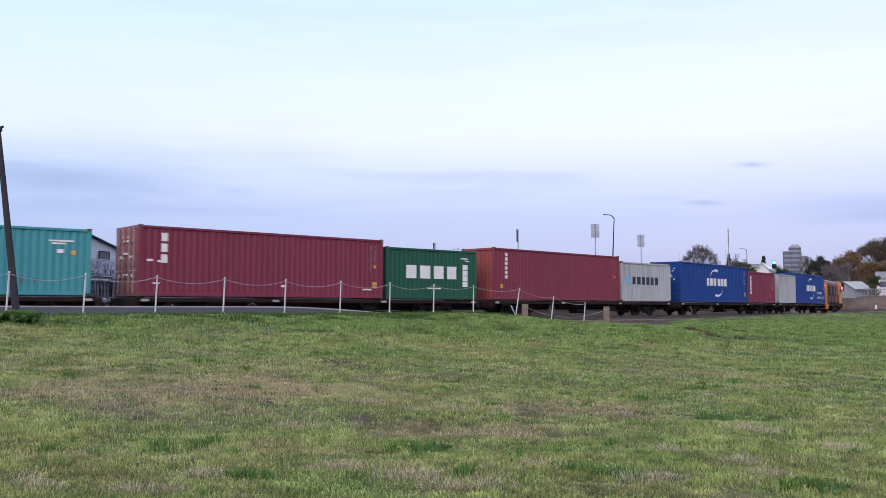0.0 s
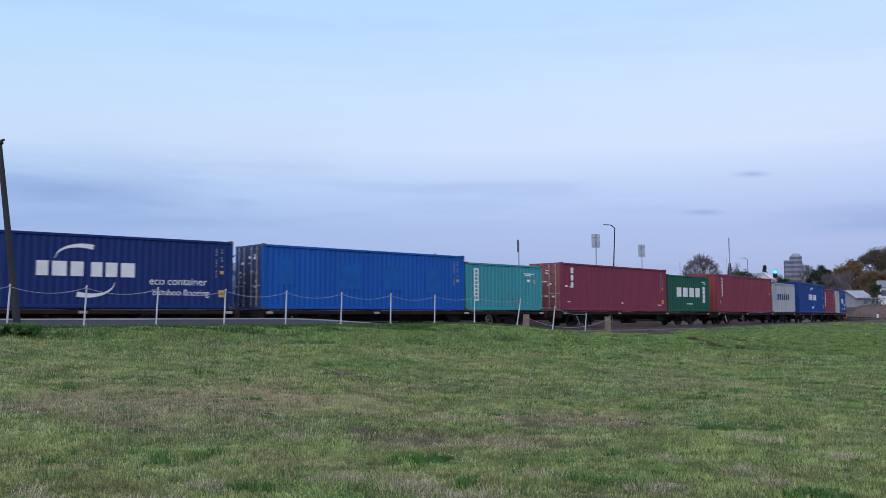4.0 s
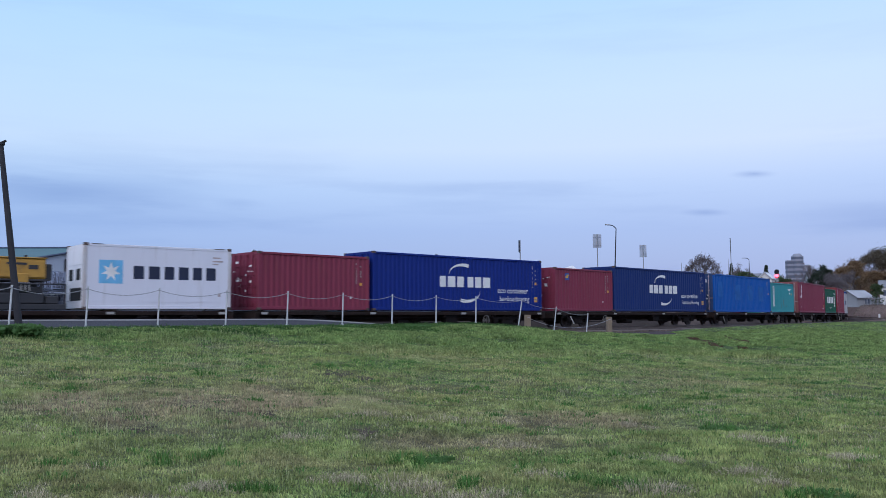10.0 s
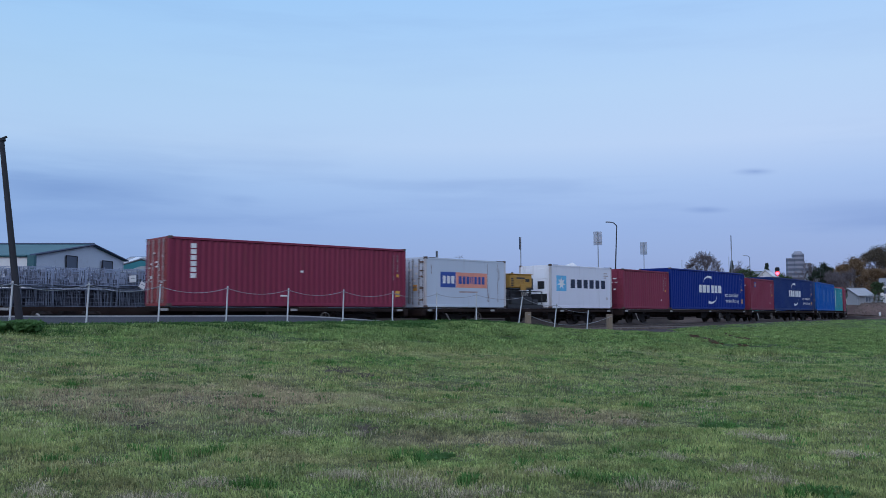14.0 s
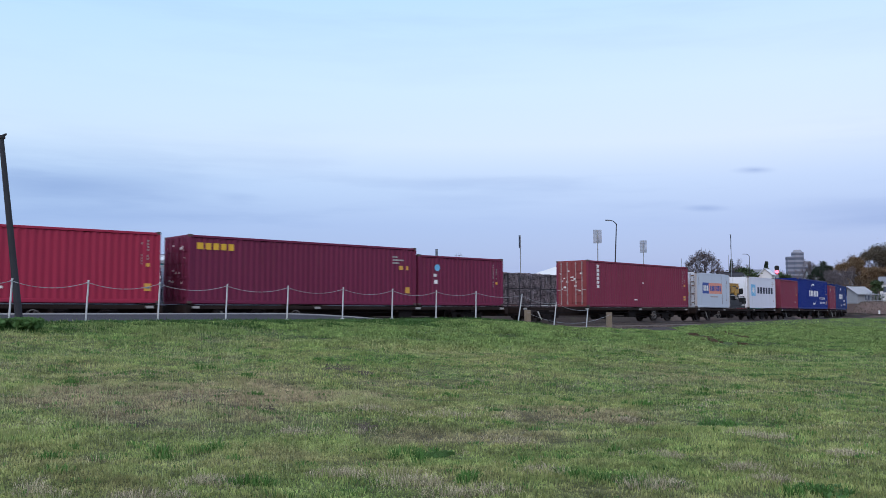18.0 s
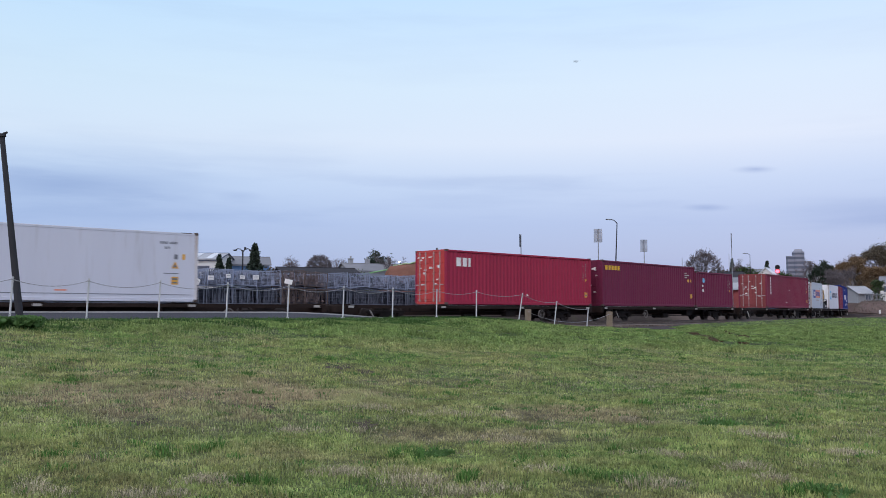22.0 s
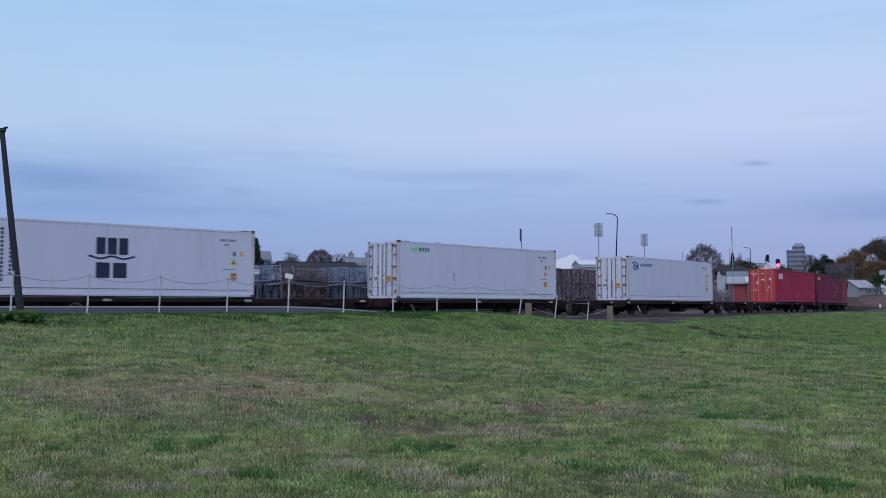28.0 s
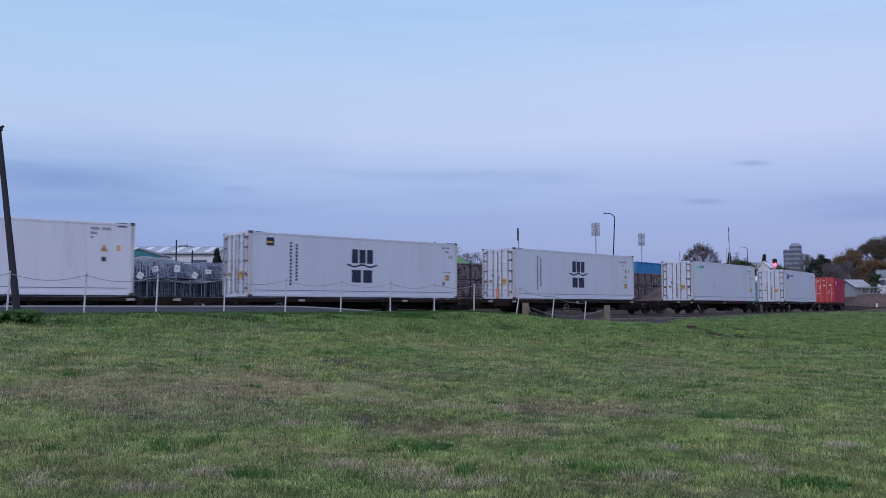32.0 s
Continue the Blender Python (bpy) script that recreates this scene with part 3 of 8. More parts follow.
def bogie(parent, x, axles=2):
    b = share("bogie", cached("bogie%d" % axles, lambda: bogie_mesh(axles), BOGIE), parent, pose(x, 0, RAIL_TOP))
    span = 0.92 * (axles - 1)
    for i in range(axles):
        wx = -span + 2 * span * i / (axles - 1)
        w = share("wheelset", cached("wheelset", wheelset_mesh, WHEEL), b, pose(wx, 0, 0.435))
        WHEELS.append((w, wx, b))


WAGON_LONG, REACH = 18.9, 13.2


def wagon_parts(w, seed):
    """A skeletal container flat: side sills, cross bearers, headstocks, twist-lock posts, brake gear, couplers."""
    rnd = random.Random(seed)
    d, h = DECK, WAGON_LONG / 2
    part("underframe", boxes([(-h, h, -0.32, -0.18, d - 0.52, d - 0.10), (-h, h, 0.18, 0.32, d - 0.52, d - 0.10), (-h, h, -0.42, -0.08, d - 0.55, d - 0.52),
                              (-h, h, 0.08, 0.42, d - 0.55, d - 0.52)]), STEEL, w)
    for y in (-1.16, 1.16):
        bm = boxes([(-h + 0.1, h - 0.1, y - 0.05, y + 0.05, d - 0.21, d - 0.06)])
        for bx in (-5.2, -1.7, 1.7, 5.2):              # gussets under the sill
            box(bm, bx - 0.05, bx + 0.05, y * 0.97 - 0.03, y * 0.97 + 0.03, d - 0.34, d - 0.2)
        part("side_sill", bm, STEEL, w)
    for x in (-h + 0.12, h - 0.12):
        part("headstock", boxes([(x - 0.12, x + 0.12, -1.2, 1.2, d - 0.42, d - 0.07)], 0.02), STEEL, w)
    for x in (-h + 0.35, -3.15, -2.85, 2.85, 3.15, h - 0.35):
        part("cross_bearer", boxes([(x - 0.10, x + 0.10, -1.21, 1.21, d - 0.20, d - 0.02)]), STEEL, w)
    for x, y in ((-h + 0.5, -1.22), (-3.0, -1.22), (3.0, -1.22), (h - 0.5, -1.22)):
        part("stencil_plate", boxes([(x - 0.18, x + 0.14, y - 0.006, y - 0.002, d - 0.19, d - 0.09)]), PALE_MARK, w, "pale stencilled plate")
    for sx in (-1, 1):
        bm = boxes([(min(sx * h, sx * (h + 0.35)), max(sx * h, sx * (h + 0.35)), -0.09, 0.09, d - 0.50, d - 0.30)], 0.02)
        box(bm, sx * (h + 0.35) - 0.06, sx * (h + 0.35) + 0.06, -0.16, 0.16, d - 0.55, d - 0.25)
        part("coupler", bm, BOGIE, w)
    part("brake_cylinder", tubes([((-1.2, -0.75, d - 0.62), (-0.5, -0.75, d - 0.62), 0.15)], 10), BOGIE, w)
    part("air_reservoir", tubes([((0.2, 0.65, d - 0.60), (1.4, 0.65, d - 0.60), 0.19)], 10), BOGIE, w)
    part("equipment_box", boxes([(1.9, 2.7, -1.02, -0.62, d - 0.62, d - 0.22)], 0.02), BOGIE, w)
    part("brake_rigging", tubes([((-6, -0.6, d - 0.62), (6, -0.6, d - 0.62), 0.025), ((-5.5, -0.9, d - 0.36), (4.8, -0.9, d - 0.36), 0.02)], 6), BOGIE, w)
    # spoked handbrake wheel on the side
    x0 = rnd.choice((-4.2, 4.6))
    bm = bmesh.new()
    n = 16
    for i in range(n):
        a, b = 2 * math.pi * i / n, 2 * math.pi * (i + 1) / n
        tube(bm, (x0 + 0.24 * math.cos(a), -1.26, d - 0.50 + 0.24 * math.sin(a)), (x0 + 0.24 * math.cos(b), -1.26, d - 0.50 + 0.24 * math.sin(b)), 0.018, n=5)
    for i in range(5):
        a = 2 * math.pi * i / 5
        tube(bm, (x0, -1.24, d - 0.50), (x0 + 0.24 * math.cos(a), -1.26, d - 0.50 + 0.24 * math.sin(a)), 0.012, n=4)
    tube(bm, (x0, -1.26, d - 0.50), (x0, -1.02, d - 0.50), 0.03, n=6)
    part("handbrake_wheel", bm, HAND_WHEEL, w, "spoked handbrake wheel")
    for x in (-REACH / 2, REACH / 2):
        bogie(w, x)
    part("lever", tubes([((-h + 1.6, -1.23, d - 0.30), (-h + 1.9, -1.25, d - 0.75), 0.025)], 5), WHITE_MARK if seed % 3 == 0 else PALE_MARK, w)


def wagon(s0, seed):
    """A wagon whose rear end stands s0 metres along the line at the start."""
    c = s0 + WAGON_LONG / 2
    w = thing("container_wagon", on_line(c, REACH), "dark weathered flat container wagon on two bogies", "rail wagon", "wagons of the goods train")
    wagon_parts(w, seed)
    MOVERS.append((w, c, 0.0, REACH))
    return c


def corrugated(length, height, depth=0.036, pitch=0.278):
    """A trapezoid-ribbed sheet in the plane y = 0, from x = 0 and z = 0, ribs going inward (+y)."""
    bm = bmesh.new()
    n = max(4, round(length / pitch))
    p = length / n
    xs = []
    for i in range(n):
        xs += [(i * p + p * 0.12, 0), (i * p + p * 0.42, 0), (i * p + p * 0.62, depth), (i * p + p * 0.92, depth)]
    xs = [(0, 0)] + xs[:-1] + [(length, 0)]
    lo = [bm.verts.new((x, y, 0)) for x, y in xs]
    hi = [bm.verts.new((x, y, height)) for x, y in xs]
    for i in range(len(xs) - 1):
        bm.faces.new((lo[i], lo[i + 1], hi[i + 1], hi[i]))
    return bm


def put(bm, m):
    bmesh.ops.transform(bm, matrix=m, verts=bm.verts)
    return bm


def paint(name, colour, dirt=(0.10, 0.05, 0.035), amount=0.25):
    return material(name, colour, 0.55, vary=0.13, scale=1.4, fine=30, bump=0.08, dirt=dirt, dirt_amount=amount, streak=True, spec=0.18)


CW = 2.438
CAST = material("corner_casting", (0.10, 0.07, 0.06), 0.7, 0.3, vary=0.35, scale=6)
ROD = material("lock_rod", (0.42, 0.34, 0.33), 0.5, 0.3, vary=0.3, scale=8)
DARK = material("black_gap", (0.012, 0.012, 0.014), 0.9, vary=0.2, scale=5)
RUST_POST = material("stained_white_post", (0.56, 0.54, 0.55), 0.6, vary=0.2, scale=2, fine=30, dirt=(0.30, 0.15, 0.07), dirt_amount=0.5, streak=True, spec=0.2)
ROD_WHITE = material("white_lock_rod", (0.25, 0.235, 0.235), 0.5, 0.1, vary=0.25, scale=6, dirt=(0.30, 0.18, 0.10), dirt_amount=0.3)
HINGE = material("rusty_hinge", (0.16, 0.10, 0.075), 0.8, vary=0.35, scale=8, fine=40)
GASKET = material("rubber_gasket", (0.03, 0.03, 0.03), 0.8, vary=0.2, scale=5)


def flat(bm, x, z, w, h, y):
    """A thin plate on the near side (y outward negative), lower left corner x, z."""
    return box(bm, x, x + w, y - 0.004, y, z, z + h)


def crescent(bm, x, z, w, h, thick, y, up=True, steps=14):
    """A tapered swoosh: an arc that is thin at one end."""
    out, inn = [], []
    for i in range(steps + 1):
        f = i / steps
        a = math.pi * (1.0 - 0.62 * f) if up else -math.pi * 0.62 * (1 - f) - 0.0
        t = thick * (0.15 + 0.85 * f) if up else thick * (0.15 + 0.85 * (1 - f))
        cx, cz = math.cos(a), math.sin(a)
        out.append((x + w * cx, z + h * cz))
        inn.append((x + (w - t * 0.6) * cx, z + (h - t) * cz))
    vo = [bm.verts.new((p[0], y - 0.004, p[1])) for p in out]
    vi = [bm.verts.new((p[0], y - 0.004, p[1])) for p in inn]
    for i in range(steps):
        bm.faces.new((vo[i], vo[i + 1], vi[i + 1], vi[i]))
    return bm


def words(parent, text, x, z, size, mat, y, name="lettering"):
    """Painted words on the near side, in the built-in font, each word a mesh."""
    for word in text.split():
        cu = bpy.data.curves.new("words", "FONT")
        cu.body, cu.size, cu.extrude = word, size, 0.0015
        ob = bpy.data.objects.new("words", cu)
        scene.collection.objects.link(ob)
        me = bpy.data.meshes.new_from_object(ob.evaluated_get(bpy.context.evaluated_depsgraph_get()))
        bpy.data.objects.remove(ob)
        me.materials.clear()
        me.materials.append(mat)
        wide = max(v.co.x for v in me.vertices)
        me.transform(Matrix.Translation((x, y - 0.003, z)) @ Matrix.Rotation(math.pi / 2, 4, "X"))
        new(name, me).parent = parent
        x += wide + 0.28 * size


def bars(rows, y):
    bm = bmesh.new()
    for x, z, w, h in rows:
        flat(bm, x, z, w, h, y)
    return bm


def data_marks(c, L, H, y, mat, rnd, sticker=True):
    """Small unreadable data lines near the front end of the side, as bars; a hazard sticker."""
    x = L / 2 - 0.55
    bm = bmesh.new()
    for i in range(11):
        if rnd.random() < 0.85:
            flat(bm, x - 0.22, H - 0.42 - i * 0.115, 0.035, 0.075, y)
        if i < 7 and rnd.random() < 0.7:
            flat(bm, x + 0.02, H - 0.42 - i * 0.12, 0.05, 0.075, y)
    tagged(part("marking", bm, mat, c), kind="stuff")
    part("hazard_label", boxes([(x - 0.02, x + 0.12, y - 0.004, y, H - 1.42, H - 1.28)]), AMBER_MARK, c, "small amber label")
    if sticker:
        part("warning_sticker", boxes([(x - 0.08, x + 0.18, y - 0.004, y, 0.50, 0.80)]), AMBER_MARK, c, "amber warning sticker")
        part("sticker_print", boxes([(x - 0.05, x + 0.15, y - 0.008, y - 0.005, 0.60, 0.67)]), SLATE_MARK, c)


def container(s_rear, wagon_c, L, H, colour_name, colour, label, style="dry", doors="rear", end_colour=None, dirt=0.25, dirt_col=(0.10, 0.05, 0.035), group="containers on the train"):
    """A shipping container of length L and height H. style dry: corrugated steel; reefer: smooth insulated sides."""
    off = s_rear + L / 2 - wagon_c
    c = thing("shipping_container", on_line(wagon_c, REACH) @ pose(off, 0, DECK), label, "container", group)
    MOVERS.append((c, wagon_c, off, REACH))
    mat = paint(colour_name, colour, dirt_col, dirt) if style == "dry" else material(colour_name, colour, 0.5, vary=0.05, scale=1.0, fine=30, bump=0.05, dirt=dirt_col, dirt_amount=dirt * 1.1, streak=True, spec=0.2)
    end = paint(colour_name + "_end", end_colour, dirt_col, dirt + 0.1) if end_colour else mat
    hx, hy, ph = L / 2, CW / 2, H - 0.30
    side_y = hy - 0.03
    for sgn in (-1, 1):
        if style == "dry":
            bm = put(corrugated(L - 0.24, ph), pose(-hx + 0.12, -side_y, 0.16))
        else:
            bm = boxes([(-hx + 0.10, hx - 0.10, -side_y - 0.012, -side_y + 0.05, 0.30, H - 0.12), (-hx + 0.10, hx - 0.10, -side_y - 0.004, -side_y + 0.045, 0.12, 0.31)])
        if sgn > 0:
            put(bm, Matrix.Rotation(math.pi, 4, "Z"))
        wall = part("side_wall", bm, mat, c)
        if style != "dry" and sgn < 0:
            x = -hx + 1.05
            while x < hx - 0.8:                       # faint sheet joints
                part("sheet_joint", boxes([(x, x + 0.012, -side_y - 0.015, -side_y - 0.0115, 0.31, H - 0.13)]), mat, wall)
                x += 1.14
        y = sgn * (hy - 0.04)
        part("top_rail", boxes([(-hx + 0.08, hx - 0.08, y - 0.035, y + 0.035, H - 0.13, H - 0.03)], 0.01), mat, c)
        part("bottom_rail", boxes([(-hx + 0.08, hx - 0.08, y - 0.03, y + 0.035, 0.02, 0.16)], 0.01), mat, c)
    if style == "dry":
        roof = put(corrugated(L - 0.16, CW - 0.12, 0.02, 0.21), Matrix.Translation((-hx + 0.08, -hy + 0.06, H - 0.03)) @ Matrix.Rotation(-math.pi / 2, 4, "X"))
        bmesh.ops.recalc_face_normals(roof, faces=roof.faces)
    else:
        for xa in (-hx + 0.30, hx - 0.75):              # worn dark ends of the roof rail
            part("worn_strip", boxes([(xa, xa + 0.45, -hy - 0.001, -hy + 0.06, H - 0.05, H - 0.024)]), CAST, c, "worn dark strip")
        roof = boxes([(-hx + 0.08, hx - 0.08, -hy + 0.06, hy - 0.06, H - 0.10, H - 0.035)])
    part("roof", roof, mat, c)
    part("floor", boxes([(-hx + 0.1, hx - 0.1, -hy + 0.08, hy - 0.08, 0.06, 0.14)]), STEEL, c)
    for sx in (-1, 1):
        for sy in (-1, 1):
            x, y = sx * (hx - 0.07), sy * (hy - 0.07)
            part("corner_post", boxes([(x - 0.065, x + 0.065, y - 0.068, y + 0.068, 0.10, H - 0.10)], 0.012), mat if style == "dry" else RUST_POST, c)
            for z in (0, H - 0.118):
                cast = boxes([(x - 0.089 - 0.0, x + 0.089, y - 0.081, y + 0.081, z, z + 0.118)], 0.012)
                put(cast, Matrix.Translation((-sx * 0.019, -sy * 0.011, 0)))
                part("corner_casting", cast, CAST, c)
    for ex, has_doors in ((-1, doors == "rear"), (1, doors == "front")):
        fx = ex * (hx - 0.05)
        if has_doors:
            for sy in (-1, 1):
                w = hy - 0.15
                bm = bmesh.new()
                y0, y1 = (0.012, w) if sy > 0 else (-w, -0.012)
                box(bm, -0.03, 0.03, y0, y1, 0.17, H - 0.15, 0.0)
                nb = 5 if style == "dry" else 0
                for i in range(nb):                    # pressed panels of the door
                    z0 = 0.28 + i * (H - 0.52) / nb
                    box(bm, -0.065 if ex < 0 else 0.028, -0.028 if ex < 0 else 0.065, y0 + 0.07, y1 - 0.07, z0, z0 + (H - 0.52) / nb - 0.09, 0.008)
                door = part("door", put(bm, Matrix.Translation((fx, 0, 0))), end, c)
                if style != "dry":
                    for z in (0.35, 0.95, 1.55, H - 0.75, H - 0.30):
                        yy = sy * (hy - 0.16)
                        part("hinge", boxes([(fx + ex * 0.05 - 0.03, fx + ex * 0.05 + 0.03, min(yy, yy - sy * 0.22), max(yy, yy - sy * 0.22), z, z + 0.07)], 0.006), HINGE, door, "rusty hinge")
                    part("stain", boxes([(fx + ex * 0.034 - 0.003, fx + ex * 0.034 + 0.003, min(sy * 0.02, sy * 0.10), max(sy * 0.02, sy * 0.10), 0.2, 1.3)]), RUST_POST, door, "rust-stained door edge")
                for k in (0.30, 0.74):
                    y = sy * (hy - 0.15) * k
                    xx = fx + ex * 0.095
                    rod = tubes([((xx, y, 0.12), (xx, y, H - 0.10), 0.026)], 6)
                    for z in (0.2, 0.75, H * 0.55, H - 0.25):
                        box(rod, xx - 0.03, xx + 0.03, y - 0.045, y + 0.045, z, z + 0.06)
                    box(rod, xx - 0.015, xx + 0.015, min(y, y + sy * 0.30), max(y, y + sy * 0.30), 1.02, 1.07)
                    part("lock_rod", rod, ROD_WHITE if style != "dry" else ROD if end_colour else mat, door)
                lab = bmesh.new()
                xx = fx + ex * 0.068
                rnd = random.Random(int(s_rear * 7) + sy)
                for i in range(7):
                    y = sy * rnd.uniform(0.12, 0.85)
                    z = rnd.uniform(0.8, H - 0.4)
                    box(lab, xx - 0.003, xx + 0.003, y, y + rnd.uniform(0.10, 0.26), z, z + rnd.uniform(0.05, 0.12))
                tagged(part("door_label", lab, WHITE_MARK, door, "small white data labels"), kind="stuff")
            if style != "dry":
                xx = fx + ex * 0.07
                part("door_gasket", boxes([(xx - 0.004, xx + 0.004, -0.022, 0.022, 0.2, H - 0.2), (xx - 0.004, xx + 0.004, -hy + 0.155, -hy + 0.185, 0.2, H - 0.2), (xx - 0.004, xx + 0.004, hy - 0.185, hy - 0.155, 0.2, H - 0.2)]), GASKET, c)
                part("warning_sticker", boxes([(xx - 0.004, xx + 0.004, -0.62, -0.32, 0.85, 1.15)]), AMBER_MARK, c, "amber warning sticker")
                part("warning_sticker", boxes([(xx - 0.004, xx + 0.004, 0.45, 0.62, 0.95, 1.10)]), AMBER_MARK, c, "amber warning sticker")
                part("inspection_plate", boxes([(xx - 0.004, xx + 0.004, 0.30, 0.42, 1.25, 1.4)]), GASKET, c)
            part("door_header", boxes([(fx - 0.05, fx + 0.05, -hy + 0.13, hy - 0.13, H - 0.15, H - 0.02)]), end, c)
            part("door_sill", boxes([(fx - 0.05, fx + 0.05, -hy + 0.13, hy - 0.13, 0.02, 0.16)]), end, c)
        elif style == "dry":
            bm = put(corrugated(CW - 0.26, H - 0.28, 0.04, 0.26), Matrix.Translation((fx, 0, 0.15)) @ Matrix.Rotation(ex * math.pi / 2, 4, "Z") @ Matrix.Translation((-(CW - 0.26) / 2, 0, 0)))
            part("end_wall", bm, end, c)
            for z0, z1 in ((H - 0.14, H - 0.03), (0.02, 0.16)):
                part("end_rail", boxes([(fx - 0.04, fx + 0.04, -hy + 0.13, hy - 0.13, z0, z1)]), end, c)
        else:
            # machinery end of a refrigerated container
            unit = part("refrigeration_unit", boxes([(fx - 0.04, fx + 0.04, -hy + 0.13, hy - 0.13, 0.05, H - 0.05)]), end, c)
            xx = fx + ex * 0.045
            for gy in (-0.75, 0.25):
                part("fan_grille", boxes([(xx - 0.008, xx + 0.008, gy, gy + 0.5, 1.15, 1.60)]), DARK, unit)
            # a black plate instead of a hole, the inside's shade in its colour
            part("condenser_opening", boxes([(xx - 0.008, xx + 0.008, -0.95, 0.55, 0.35, 0.85)]), DARK, unit)
            part("control_box", boxes([(xx - 0.02, xx + 0.06, 0.6, 0.95, 0.35, 1.0)], 0.01), end, unit)
            part("access_panel", boxes([(xx - 0.01, xx + 0.012, -0.9, 0.9, 1.75, H - 0.25)], 0.004), end, unit)
    return c, -(side_y + (0.0 if style == "dry" else 0.012)), L, H


RED = (0.222, 0.040, 0.070)
MAROON = (0.165, 0.024, 0.060)


def swooshes(c, y, cx, cz, k, mat):
    """Two tapered arcs above and below a company's name."""
    part("swoosh_mark", crescent(bmesh.new(), cx + 0.15 * k, cz + 0.48 * k, 1.05 * k, 0.60 * k, 0.20 * k, y, True), mat, c)
    part("swoosh_mark", crescent(bmesh.new(), cx + 0.30 * k, cz - 0.40 * k, 1.05 * k, 0.60 * k, 0.20 * k, y, False), mat, c)


def blue_forty(rear, wc, colour_name, colour, label, slogan=True):
    c, y, L, H = container(rear, wc, 12.19, 2.896, colour_name, colour, label, dirt=0.06, dirt_col=(0.04, 0.04, 0.06))
    mark_row(c, -1.78, 1.24, (0.50, 0.62, 0.56), 0.56, 0.05, y, WHITE_MARK)
    mark_row(c, 0.20, 1.24, (0.50, 0.53, 0.64), 0.56, 0.05, y, WHITE_MARK)
    swooshes(c, y, -0.2, 1.42, 1.0, WHITE_MARK)
    if slogan:
        words(c, "eco container", 2.5, 0.98, 0.44, WHITE_MARK, y)
        words(c, "bamboo flooring", 2.65, 0.55, 0.36, WHITE_MARK, y)
    data_marks(c, L, H, y, PALE_MARK, random.Random(int(rear)))
    return c


def red_twenty(rear, wc, label, name="red_paint", colour=RED, dirt=0.25):
    c, y, L, H = container(rear, wc, 6.06, 2.591, name, colour, label, dirt=dirt)
    data_marks(c, L, H, y, PALE_MARK, random.Random(int(rear)), False)
    tagged(part("marking", bars([(1.9, 0.55, 0.10, 0.10)], y), WHITE_MARK, c), kind="stuff")
    return c, y, L, H


def mark_row(c, x, z, widths, h, gap, y, mat):
    """A row of plain upright blocks, one for each mark of a company's name."""
    for w in widths:
        part("company_mark", bars([(x + 0.08 * w, z, 0.84 * w, h)], y), mat, c)
        x += w + gap


def mark_column(c, x, z_top, n, w, h, gap, y, mat):
    for i in range(n):
        part("company_mark", bars([(x, z_top - i * (h + gap) - h, w, h)], y), mat, c)


